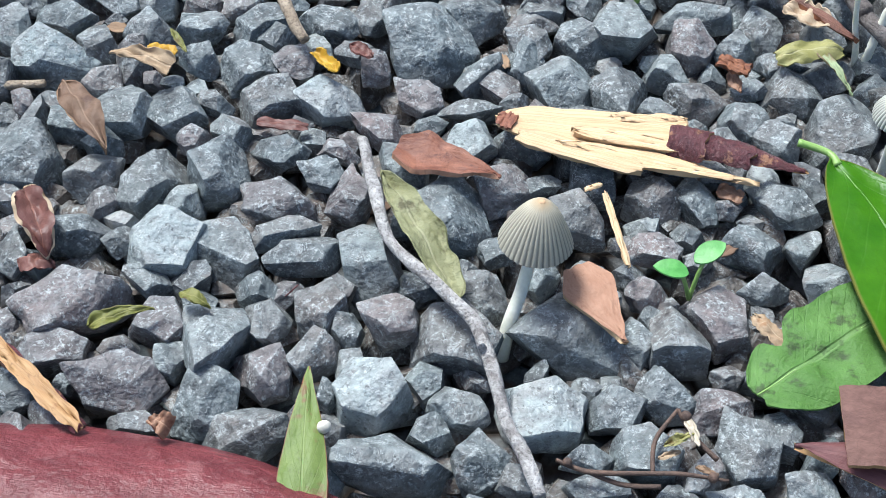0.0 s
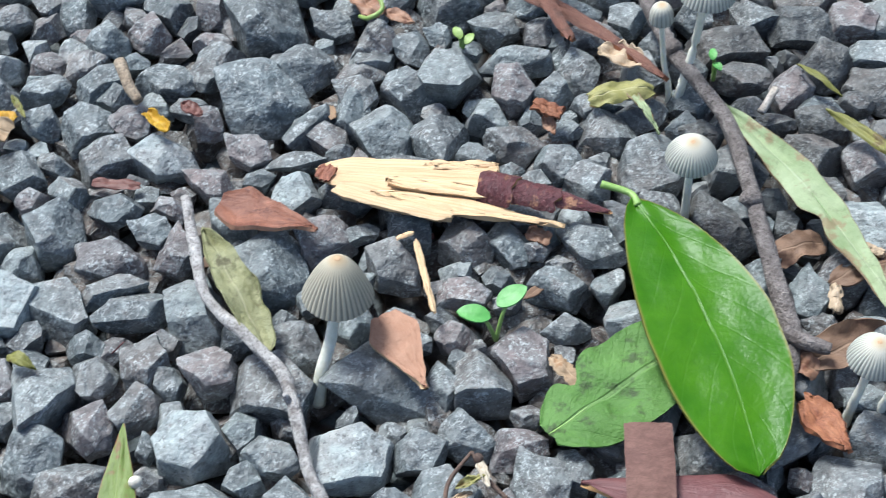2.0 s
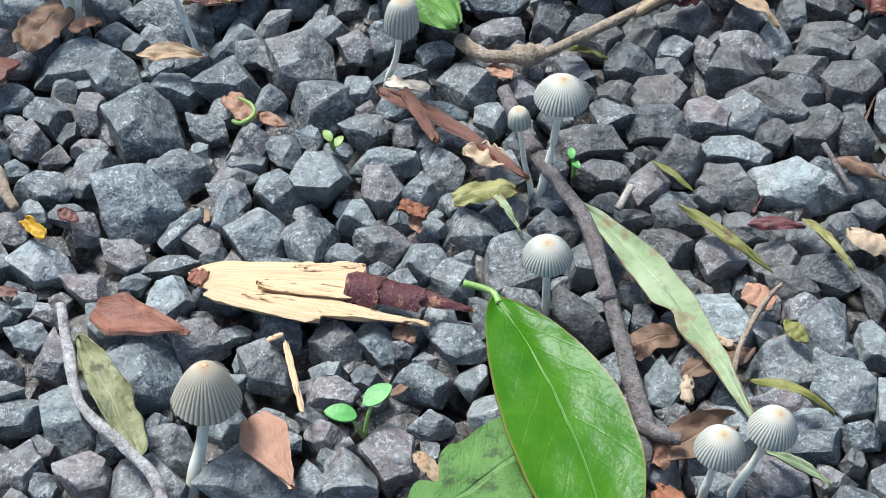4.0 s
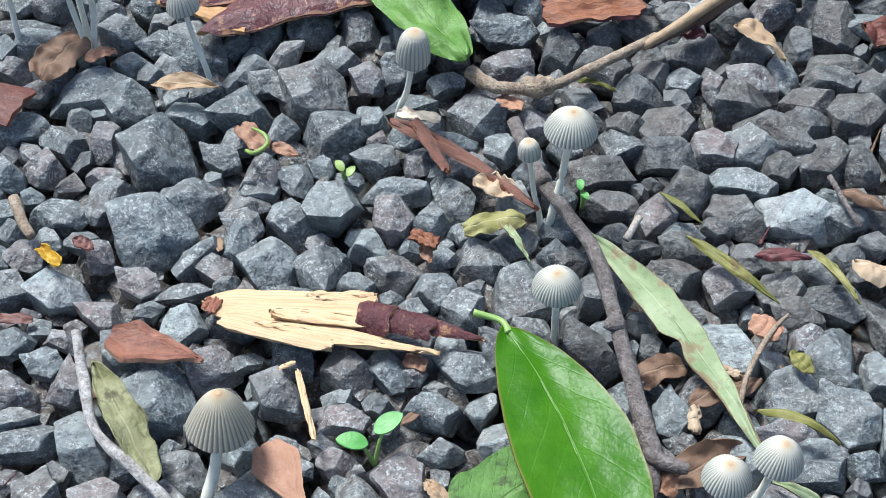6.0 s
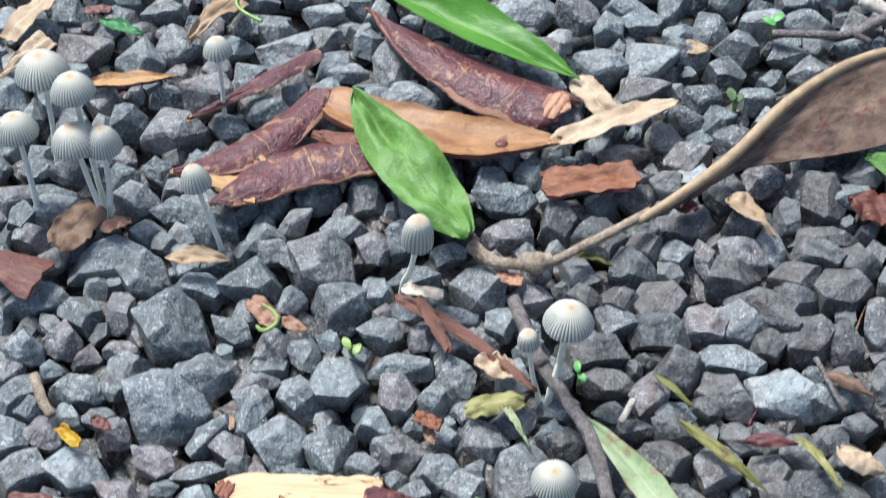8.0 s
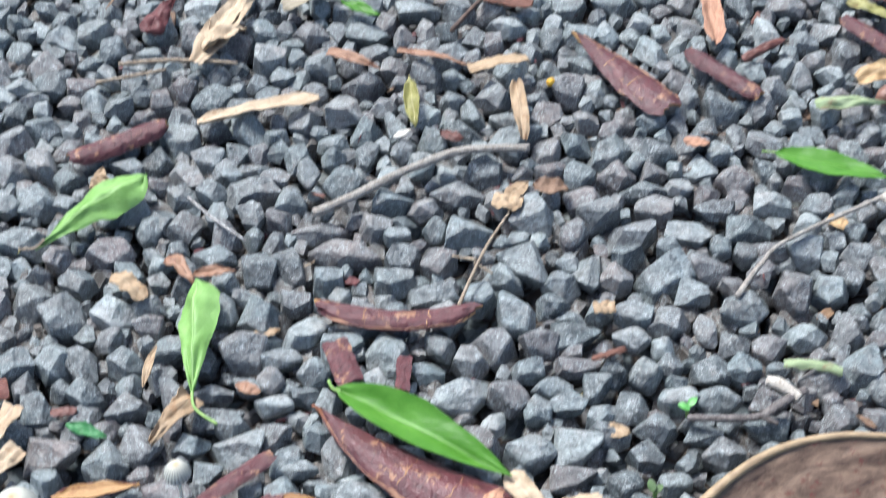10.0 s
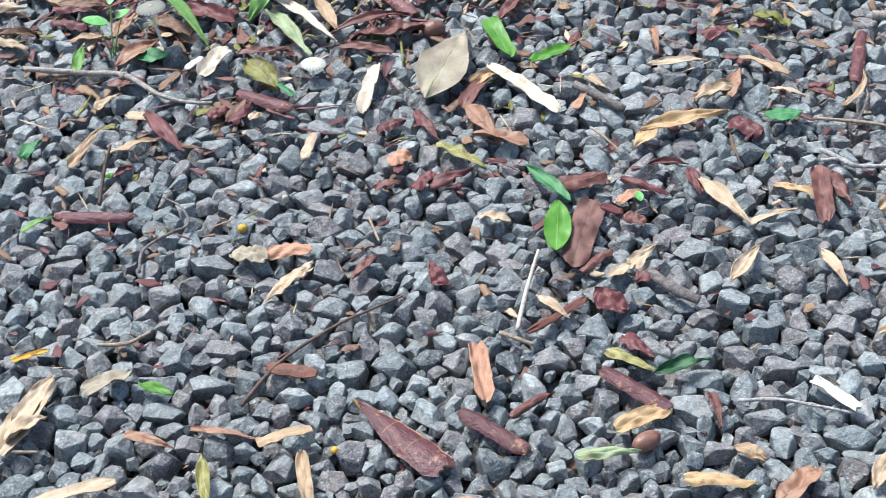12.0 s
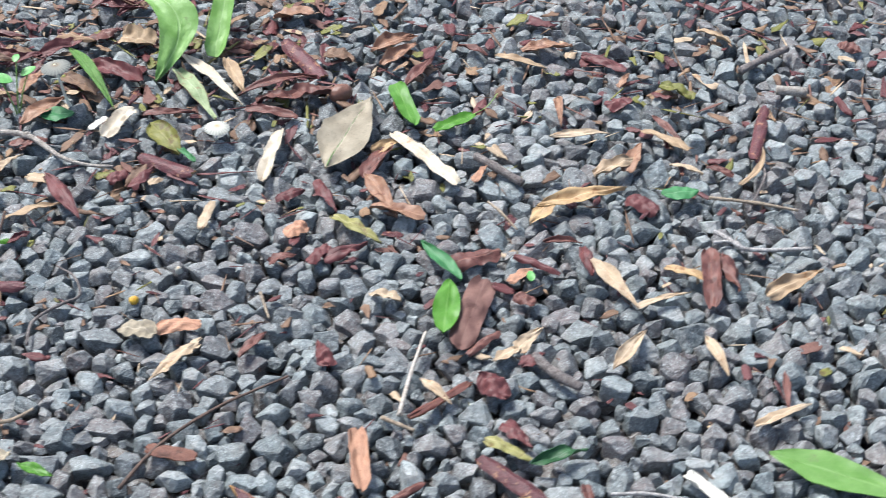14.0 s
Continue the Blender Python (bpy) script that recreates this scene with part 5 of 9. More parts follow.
stone(0.2134, 0.2359, 0.0177, 0.0177, 0, 'q', 'n')
stone(0.2253, 0.2405, 0.0127, 0.0127, 0, 'q', 'n')
stone(0.2092, 0.2558, 0.0180, 0.0128, 0, 'p', 'n')
stone(0.1984, 0.2362, 0.0151, 0.0126, 0, 'q', 'n')
stone(0.1904, 0.2316, 0.0151, 0.0151, 0, 'p', 'n')
stone(0.1703, 0.2304, 0.0201, 0.0113, 0, 'q', 'n')
stone(0.1759, 0.2223, 0.0199, 0.0125, 0, 'p', 'n')
stone(0.1825, 0.2415, 0.0215, 0.0101, 0, 'q', 'n')
stone(0.1597, 0.2404, 0.0152, 0.0114, 0, 'h', 'n')
stone(0.1322, 0.2460, 0.0178, 0.0178, 0, 'p', 'n')
stone(0.1277, 0.2266, 0.0275, 0.0200, 0, 'p', 'w')
stone(0.1501, 0.2261, 0.0213, 0.0175, 0, 'q', 'n')
stone(0.2450, 0.2192, 0.0248, 0.0124, 0, 'p', 'n')
stone(0.2279, 0.2211, 0.0224, 0.0124, 0, 'p', 'n')
stone(0.2672, 0.2187, 0.0199, 0.0124, 0, 'p', 'n')
stone(0.1228, 0.2732, 0.0208, 0.0156, 0, 'q', 'n')
stone(0.1118, 0.2415, 0.0177, 0.0127, 0, 'h', 'n')
stone(0.1620, 0.2179, 0.0149, 0.0149, 0, 'p', 'm')
stone(-0.0576, 0.2042, 0.0270, 0.0184, 0, 'p', 'n')
stone(-0.0325, 0.1975, 0.0207, 0.0207, 0, 'h', 'n')
stone(-0.0187, 0.2064, 0.0221, 0.0221, 0, 't', 'n')
stone(-0.0336, 0.1653, 0.0154, 0.0142, 0, 't', 'n')
stone(-0.0142, 0.1592, 0.0282, 0.0212, 0, 'h', 'n')
stone(-0.0030, 0.1791, 0.0240, 0.0216, 0, 'h', 'n')
stone(-0.0184, 0.1779, 0.0192, 0.0120, 0, 'p', 'n')
stone(0.0129, 0.1920, 0.0146, 0.0121, 0, 'p', 'n')
stone(0.0280, 0.2023, 0.0245, 0.0196, 30, 'p', 'n')
stone(0.0478, 0.1958, 0.0195, 0.0134, 60, 'q', 'n')
stone(0.0424, 0.2096, 0.0173, 0.0148, 0, 'h', 'n')
stone(0.0224, 0.2147, 0.0173, 0.0149, 0, 'p', 'n')
stone(0.0033, 0.2059, 0.0196, 0.0123, 0, 't', 'n')
stone(0.0720, 0.1983, 0.0220, 0.0171, -80, 'h', 'n')
stone(0.0621, 0.2077, 0.0148, 0.0148, 0, 'p', 'n')
stone(0.0491, 0.1607, 0.0165, 0.0118, 0, 'p', 'n')
stone(0.0267, 0.1418, 0.0208, 0.0162, 0, 'p', 'n')
stone(0.0390, 0.1498, 0.0175, 0.0105, 0, 'q', 'n')
stone(-0.0178, 0.1373, 0.0161, 0.0104, -85, 'q', 'n')
stone(-0.0562, 0.1247, 0.0205, 0.0137, 0, 'p', 'n')
stone(-0.0722, 0.1250, 0.0182, 0.0159, 0, 'p', 'n')
stone(0.0528, 0.1912, 0.0194, 0.0097, 0, 'p', 'n')
stone(0.1569, 0.1964, 0.0243, 0.0195, 0, 'h', 'n')
stone(0.1790, 0.1990, 0.0232, 0.0195, 0, 'h', 'n')
stone(0.1941, 0.2047, 0.0196, 0.0123, 0, 'p', 'm')
stone(0.2160, 0.2043, 0.0196, 0.0147, 0, 'p', 'n')
stone(0.2086, 0.1923, 0.0170, 0.0145, 0, 'q', 'n')
stone(0.1752, 0.1826, 0.0216, 0.0120, 0, 'q', 'n')
stone(0.1975, 0.1777, 0.0167, 0.0167, 0, 'p', 'n')
stone(0.2032, 0.1646, 0.0165, 0.0142, -85, 'p', 'n')
stone(0.2199, 0.1758, 0.0179, 0.0119, 0, 'q', 'n')
stone(0.2259, 0.1859, 0.0108, 0.0096, 0, 'q', 'n')
stone(0.2435, 0.1915, 0.0194, 0.0145, 0, 'q', 'n')
stone(0.2351, 0.2008, 0.0195, 0.0098, 0, 't', 'n')
stone(0.2647, 0.2032, 0.0220, 0.0122, 0, 'p', 'n')
stone(0.1894, 0.1439, 0.0197, 0.0174, 0, 'h', 'w')
stone(0.1654, 0.1471, 0.0232, 0.0105, 10, 'p', 'n')
stone(0.1654, 0.1322, 0.0160, 0.0138, 0, 't', 'n')
stone(0.1801, 0.1305, 0.0137, 0.0137, 0, 'p', 'n')
stone(0.2079, 0.1546, 0.0164, 0.0140, 0, 'h', 'n')
stone(0.1904, 0.1663, 0.0142, 0.0118, 0, 'q', 'n')
stone(0.2560, 0.1343, 0.0161, 0.0092, 0, 'h', 'n')
stone(0.2328, 0.1321, 0.0137, 0.0115, 0, 'q', 'n')
stone(0.2238, 0.1165, 0.0158, 0.0113, -85, 'h', 'n')
stone(0.0168, 0.6161, 0.0299, 0.0168, -8, 'h', 'n')
stone(0.0647, 0.6250, 0.0189, 0.0208, -8, 'p', 'n')
stone(0.0424, 0.6231, 0.0188, 0.0226, -8, 't', 'n')
stone(0.0850, 0.5793, 0.0220, 0.0202, -8, 'q', 'n')
stone(0.1167, 0.6045, 0.0300, 0.0169, -8, 'p', 'n')
stone(0.1937, 0.5856, 0.0223, 0.0186, -8, 'h', 'n')
stone(0.1644, 0.5364, 0.0215, 0.0215, -8, 'q', 'n')
stone(0.1248, 0.5226, 0.0282, 0.0141, -18, 'h', 'n')
stone(0.1135, 0.4948, 0.0276, 0.0155, -8, 'p', 'n')
stone(0.1998, 0.4948, 0.0209, 0.0209, -8, 'q', 'n')
stone(0.2261, 0.4953, 0.0244, 0.0210, -8, 'p', 'n')
stone(0.2261, 0.5258, 0.0214, 0.0161, -8, 'q', 'n')
stone(0.2595, 0.5466, 0.0182, 0.0200, -8, 't', 'n')
stone(0.1373, 0.4908, 0.0207, 0.0172, -8, 'p', 'n')
stone(0.1638, 0.4767, 0.0239, 0.0120, -8, 'q', 'n')
stone(0.0861, 0.4758, 0.0237, 0.0135, -8, 'p', 'n')
stone(0.0302, 0.4579, 0.0199, 0.0199, -8, 'q', 'n')
stone(0.0826, 0.4358, 0.0229, 0.0197, -8, 'p', 'n')
stone(0.1519, 0.4220, 0.0229, 0.0196, -8, 'q', 'n')
stone(0.1931, 0.4260, 0.0197, 0.0197, -8, 'p', 'n')
stone(0.2315, 0.4284, 0.0232, 0.0199, -8, 'p', 'n')
stone(0.2733, 0.4081, 0.0213, 0.0196, -8, 't', 'n')
stone(0.4465, 0.5199, 0.0219, 0.0182, -8, 'p', 'n')
stone(0.4245, 0.5076, 0.0216, 0.0180, -8, 'h', 'n')
stone(0.4568, 0.4916, 0.0232, 0.0196, -8, 'p', 'n')
stone(0.5073, 0.4882, 0.0286, 0.0179, -8, 'q', 'n')
stone(0.4381, 0.4717, 0.0210, 0.0175, -8, 'q', 'n')
stone(0.4382, 0.4185, 0.0235, 0.0168, -8, 'h', 'n')
stone(0.4831, 0.3972, 0.0299, 0.0183, -8, 'q', 'n')
stone(0.3902, 0.4061, 0.0166, 0.0149, -8, 'q', 'n')
stone(0.3218, 0.4865, 0.0245, 0.0158, -8, 'p', 'n')
stone(0.3483, 0.4455, 0.0153, 0.0238, -8, 'q', 'n')
stone(0.4052, 0.3991, 0.0198, 0.0148, -8, 'p', 'n')
stone(0.4888, 0.5348, 0.0222, 0.0259, -8, 'h', 'n')


def loose_gravel():
    """All the other stones, packed at random between and beyond the placed ones, in one mesh."""
    rng = random.Random(5)
    cell, grid = 0.013, {}

    def free(x, y, r, close):
        i, j = int(x // cell), int(y // cell)
        for a in range(i - 2, i + 3):
            for b in range(j - 2, j + 3):
                for px, py, pr in grid.get((a, b), ()):
                    if (px - x) ** 2 + (py - y) ** 2 < (close * (pr + r)) ** 2:
                        return False
        return True

    def put(x, y, r):
        grid.setdefault((int(x // cell), int(y // cell)), []).append((x, y, r))

    def dark_slot(x, y):
        """Slot of a loose stone: most round the large curled leaf and the branch are darker and browner."""
        return 2 if 0.14 < x < 0.34 and -0.03 < y < 0.14 and rng.random() < 0.75 else 0

    for x, y, r in PLACED:
        put(x, y, r)
    found = []
    for r_lo, r_hi, tries, close in ((0.0085, 0.0105, 1500, 0.95), (0.0064, 0.0085, 24000, 0.90), (0.005, 0.0066, 60000, 0.86), (0.0034, 0.005, 80000, 0.82)):
        for _ in range(tries):
            x, y, r = rng.uniform(-0.32, 0.95), rng.uniform(-0.32, 1.32), rng.uniform(r_lo, r_hi)
            if free(x, y, r, close):
                put(x, y, r)
                found.append((x, y, r, 0.0))
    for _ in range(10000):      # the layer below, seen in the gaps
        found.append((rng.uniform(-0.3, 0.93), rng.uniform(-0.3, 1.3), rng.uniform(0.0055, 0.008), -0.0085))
    fine, coarse = [], []
    for k in range(40):
        for store, bevel in ((fine, 0.085), (coarse, 0.0)):
            bm = rock(rng.choice((3, 4, 4, 5, 5, 6)), 900 + k, bevel, 1)
            for v in bm.verts:
                v.co *= 1 + 0.12 * noise.noise(v.co * 2.3 + Vector((k * 2.7, 0, 0)))
            store.append((np.array([v.co[:] for v in bm.verts]), np.array([[v.index for v in f.verts] for f in bm.faces])))
            bm.free()
    verts, faces, face_slots, total = [], [], [], 0
    for x, y, r, z in found:
        v, f = rng.choice(coarse if z < 0 or r < 0.005 else fine)
        s = np.array((2.25 * r * rng.uniform(0.95, 1.35), 2.15 * r * rng.uniform(0.8, 1.05), 2 * r * rng.uniform(0.7, 0.95)))
        m = np.array(Euler((rng.gauss(0, 0.28), rng.gauss(0, 0.28), rng.uniform(0, 6.283))).to_matrix())
        lift = 0.0 if z < 0 else (s[2] - 0.013) * 0.3
        verts.append((v * s) @ m.T + np.array((x, y, min(z + lift + rng.uniform(-0.002, 0.001), 0.0075 - s[2] * 0.5))))
        faces.append(f + total)
        face_slots.append(np.full(len(f), 1 if z < 0 else dark_slot(x, y), dtype=np.int32))
        total += len(v)
    for x, y, long, deep, tall, turn in FARTHER:
        v, f = rng.choice(fine)
        m = np.array(Euler((rng.gauss(0, 0.12), rng.gauss(0, 0.12), turn)).to_matrix())
        verts.append((v * np.array((long, deep, tall))) @ m.T + np.array((x, y, 0.0065 - tall * 0.5 + (tall - 0.013) * 0.45 + rng.uniform(-0.001, 0.001))))
        faces.append(f + total)
        face_slots.append(np.full(len(f), dark_slot(x, y), dtype=np.int32))
        total += len(v)
    verts, faces = np.concatenate(verts), np.concatenate(faces)
    me = bpy.data.meshes.new("gravel")
    me.vertices.add(len(verts))
    me.vertices.foreach_set("co", verts.ravel())
    me.loops.add(faces.size)
    me.loops.foreach_set("vertex_index", faces.ravel())
    me.polygons.add(len(faces))
    me.polygons.foreach_set("loop_start", np.arange(0, faces.size, 3))
    me.update(calc_edges=True)
    me.shade_flat()
    me.materials.append(BASALT)
    me.materials.append(BASALT_LOWER)      # the layer below
    me.materials.append(BASALT_DARK)
    me.polygons.foreach_set("material_index", np.concatenate(face_slots))
    ob = new("gravel", me)
    tagged(ob, "crushed blue-grey basalt gravel, angular and dusty", kind="stuff")
    ob.parent = ground
    ob.matrix_parent_inverse = Matrix.Translation((-0.3, -0.5, 0.016))


# ---- mushrooms ----
GREY_CAP = "grey pleated ink-cap mushroom with a tan centre on a white stem"
mushroom((0.0261, -0.0770, -0.0030), (0.0346, -0.0588, 0.0375), 0.0223, 0.0159, "tall bell-shaped grey ink-cap mushroom with a tan centre", pleats=38, stem_r=0.0018, bell=True)
mushroom((0.1318, -0.0137, 0.0000), (0.1312, -0.0152, 0.0353), 0.0169, 0.0081, GREY_CAP, pleats=40, stem_r=0.0012)
mushroom((0.1304, 0.0292, 0.0000), (0.1375, 0.0387, 0.0479), 0.0192, 0.0092, GREY_CAP, pleats=40, stem_r=0.0013)
mushroom((0.1290, 0.0316, 0.0000), (0.1237, 0.0354, 0.0380), 0.0083, 0.0071, "small closed white mushroom button on a thin stem", pleats=16, stem_r=0.0009, young=True)
mushroom((0.0784, 0.0805, 0.0000), (0.0868, 0.0779, 0.0450), 0.0129, 0.0146, "narrow closed grey ink-cap mushroom", pleats=24, stem_r=0.0011, young=True)
mushroom((0.1735, -0.0812, 0.0000), (0.1769, -0.0779, 0.0310), 0.0160, 0.0085, GREY_CAP, pleats=38, stem_r=0.0012)
mushroom((0.1805, -0.0815, 0.0000), (0.1920, -0.0734, 0.0345), 0.0158, 0.0092, GREY_CAP, pleats=38, stem_r=0.0012)
mushroom((-0.0605, 0.1150, 0.0000), (-0.0630, 0.1263, 0.0450), 0.0182, 0.0093, GREY_CAP, pleats=38)
mushroom((-0.0336, 0.1104, 0.0000), (-0.0411, 0.1208, 0.0450), 0.0199, 0.0093, GREY_CAP, pleats=40)
mushroom((-0.0327, 0.1109, 0.0000), (-0.0303, 0.1212, 0.0440), 0.0158, 0.0107, GREY_CAP, pleats=36)
mushroom((-0.0353, 0.1177, 0.0000), (-0.0402, 0.1319, 0.0600), 0.0185, 0.0090, GREY_CAP, pleats=38)
mushroom((-0.0576, 0.1393, 0.0000), (-0.0571, 0.1525, 0.0500), 0.0231, 0.0101, GREY_CAP, pleats=42)
mushroom((0.0059, 0.1630, 0.0000), (0.0063, 0.1714, 0.0400), 0.0132, 0.0078, GREY_CAP, pleats=22, stem_r=0.0009)
mushroom((0.0118, 0.0983, 0.0000), (0.0032, 0.1099, 0.0360), 0.0132, 0.0100, GREY_CAP, pleats=24, stem_r=0.0010)
mushroom((0.0882, 0.8570, 0.0000), (0.0791, 0.8637, 0.0450), 0.0259, 0.0028, "flat dark grey opened mushroom cap on a thin stem", pleats=24, stem_r=0.0011, skin=DARK_CAP)
mushroom((0.1966, 0.8074, 0.0000), (0.1986, 0.8088, 0.0180), 0.0219, 0.0026, "flat pale grey mushroom cap low in the gravel", pleats=22, stem_r=0.0010)
mushroom((0.1676, 0.6639, 0.0000), (0.1684, 0.6576, 0.0120), 0.0055, 0.0055, "tiny white mushroom button in gravel", pleats=10, stem_r=0.0008, young=True)

# ---- splintered wood ----
place = Vector((0.0611, -0.0141, 0.0080))
wood = thing("splintered_wood", place, "fresh cream splintered wood with torn purple bark at one end", "wood")


def wood_strip(name, a, b, width, mats, **how):
    kw = dict(shape="strip", thick=0.0018, ragged=0.10, jag=0.12, curl=-14, ripple=0.0005, rows=34, cols=12)
    kw.update(how)
    bm, at = blade(a, b, width, place, **kw)
    part(name, bm, mats if isinstance(mats, tuple) else (mats, mats), wood)


wood_strip("slab", (0.0215, -0.0072, 0.0090), (0.0744, -0.0113, 0.0100), 0.0132, CREAM_WOOD, seed=1, shape="chisel", jag=0.03, ragged=0.05)
wood_strip("splinter", (0.0275, -0.0145, 0.0112), (0.0626, -0.0232, 0.0100), 0.0066, CREAM_WOOD, seed=2, shape="strip", jag=0.04)
wood_strip("splinter", (0.0407, -0.0166, 0.0110), (0.0942, -0.0249, 0.0080), 0.0057, CREAM_WOOD, seed=3, shape="spear")
wood_strip("splinter", (0.0440, -0.0126, 0.0120), (0.0847, -0.0170, 0.0100), 0.0043, CREAM_WOOD, seed=4, shape="strip")
wood_strip("splinter", (0.0539, -0.0051, 0.0100), (0.0749, -0.0052, 0.0100), 0.0032, CREAM_WOOD, seed=5)
wood_strip("brown_tip", (0.0212, -0.0072, 0.0102), (0.0262, -0.0092, 0.0106), 0.0060, RUSSET, seed=6, thick=0.0008, shape="chisel", ragged=0.3, jag=0.05)
wood_strip("bark_wrap", (0.0707, -0.0118, 0.0130), (0.0809, -0.0152, 0.0140), 0.0139, BARK, seed=7, curl=-130, thick=0.001, shape="plain")
wood_strip("bark_wrap", (0.0801, -0.0145, 0.0130), (0.0936, -0.0184, 0.0130), 0.0103, BARK, seed=8, curl=-110, thick=0.001, shape="plain")
wood_strip("bark_wrap", (0.0925, -0.0172, 0.0120), (0.1087, -0.0206, 0.0090), 0.0071, BARK, seed=9, curl=-90, thick=0.001, shape="tip")

# ---- twigs ----
twig("twig", [(-0.0168, -0.0206, 0.0130), (-0.0116, -0.0375, 0.0130), (-0.0055, -0.0557, 0.0130), (0.0077, -0.0688, 0.0130), (0.0189, -0.0799, 0.0120), (0.0241, -0.0934, 0.0120), (0.0284, -0.1075, 0.0110), (0.0338, -0.1184, 0.0110), (0.0379, -0.1284, 0.0100)],
     [0.0016, 0.0019, 0.0017, 0.0017, 0.0019, 0.0018, 0.0017, 0.0019, 0.0017], GREY_TWIG, "weathered grey twig with flaking pale bark", lumps=0.4, seed=1,
     side_shoots=[([(0.0218, -0.0891, 0.0130), (0.0209, -0.0887, 0.0160)], [0.0012, 0.0007])])
twig("branch", [(0.1197, 0.0681, 0.0120), (0.1274, 0.0450, 0.0120), (0.1365, 0.0266, 0.0130), (0.1450, 0.0096, 0.0130), (0.1497, -0.0130, 0.0120), (0.1534, -0.0354, 0.0110), (0.1570, -0.0547, 0.0100), (0.1591, -0.0637, 0.0090)],
     [0.0024, 0.0026, 0.0024, 0.0026, 0.0025, 0.0026, 0.0031, 0.0030], BROWN_TWIG, "grey-brown forked branch lying across the gravel", "branch", lumps=0.3, seed=2,
     side_shoots=[([(0.1565, -0.0628, 0.0110), (0.1609, -0.0662, 0.0120), (0.1682, -0.0683, 0.0120)], [0.0026, 0.0022, 0.0016]), ([(0.1566, -0.0622, 0.0100), (0.1578, -0.0703, 0.0080), (0.1558, -0.0783, 0.0060)], [0.0028, 0.0025, 0.002])],
     knots=[((0.1497, -0.0180, 0.0130), 0.0034), ((0.1287, 0.0408, 0.0140), 0.003)])
twig("twig", [(0.0585, 0.3348, 0.0100), (0.0789, 0.3447, 0.0110), (0.0996, 0.3568, 0.0120), (0.1268, 0.3690, 0.0130), (0.1450, 0.3727, 0.0120), (0.1688, 0.3741, 0.0100)],
     [0.0026, 0.0023, 0.0022, 0.0023, 0.0021, 0.0020], PALE_TAN_TWIG, "straight pale grey-brown stick", lumps=0.2, seed=3)
twig("twig", [(0.1284, 0.2729, 0.0100), (0.1349, 0.2883, 0.0120), (0.1436, 0.3079, 0.0120), (0.1555, 0.3301, 0.0100)], [0.0010, 0.0009, 0.0009, 0.0006], TAN_TWIG, "thin tan dry sprig with side shoots", seed=4,
     side_shoots=[([(0.1365, 0.2972, 0.0120), (0.1455, 0.2917, 0.0100)], [0.0008, 0.0005]), ([(0.1379, 0.2990, 0.0120), (0.1263, 0.3037, 0.0100)], [0.0008, 0.0005])])
twig("twig", [(0.2602, 0.2721, 0.0100), (0.2742, 0.2896, 0.0120), (0.2897, 0.3043, 0.0120), (0.3446, 0.3321, 0.0110)], [0.0016, 0.0012, 0.0011, 0.0012], PALE_TAN_TWIG, "slender tan twig lying on gravel", seed=5)
twig("twig", [(0.3418, 0.3307, 0.0120), (0.3505, 0.3195, 0.0120), (0.3588, 0.3071, 0.0120), (0.3491, 0.2842, 0.0110), (0.3425, 0.2673, 0.0110), (0.3487, 0.2589, 0.0090)], [0.0022, 0.0028, 0.0032, 0.0034, 0.0032, 0.0022], PALE_TWIG, "crooked bare tan stick", seed=6)
twig("twig", [(0.2277, 0.2046, 0.0100), (0.2438, 0.2029, 0.0110), (0.2595, 0.2031, 0.0110), (0.2680, 0.2077, 0.0120), (0.2826, 0.2160, 0.0120)], [0.0016, 0.0017, 0.0018, 0.0024, 0.002], BROWN_TWIG, "short brown knobbly twig with a broken end", seed=7,
     side_shoots=[([(0.2607, 0.2031, 0.0110), (0.2675, 0.1994, 0.0100)], [0.0016, 0.001])])
twig("twig", [(0.2659, 0.2217, 0.0120), (0.2724, 0.2176, 0.0130), (0.2788, 0.2111, 0.0120)], [0.0026, 0.0030, 0.0024], PALE_TWIG, "pale stub of broken stick", seed=8)
twig("twig", [(-0.0052, 0.3484, 0.0100), (0.0081, 0.3338, 0.0100), (0.0250, 0.3193, 0.0090)], [0.0008, 0.0008, 0.0007], GREY_TWIG, "thin grey stalk lying on gravel", seed=9)
twig("twig", [(-0.0469, 0.0360, 0.0100), (-0.0426, 0.0266, 0.0100), (-0.0384, 0.0203, 0.0090)], [0.0020, 0.0019, 0.0016], TAN_TWIG, "short stub of brown stick", seed=10)
twig("twig", [(0.0417, -0.1158, 0.0060), (0.0493, -0.1196, 0.0080), (0.0604, -0.1198, 0.0090), (0.0728, -0.1192, 0.0090), (0.0840, -0.1197, 0.0080)], [0.0006, 0.0007, 0.0006, 0.0006, 0.0004], DARK_TWIG, "thin dark dry stalk", seed=11,
     side_shoots=[([(0.0652, -0.1194, 0.0090), (0.0658, -0.1108, 0.0100), (0.0716, -0.1014, 0.0100)], [0.0006, 0.0006, 0.0005]), ([(0.0493, -0.1196, 0.0080), (0.0579, -0.1215, 0.0060), (0.0675, -0.1220, 0.0070)], [0.0005, 0.0007, 0.0006]), ([(0.0716, -0.1014, 0.0100), (0.0751, -0.1079, 0.0090), (0.0814, -0.1141, 0.0080)], [0.0005, 0.0006, 0.0007])],
     knots=[((0.0443, -0.1178, 0.0090), 0.0013), ((0.0735, -0.1040, 0.0110), 0.0015), ((0.0800, -0.1196, 0.0090), 0.0014)])
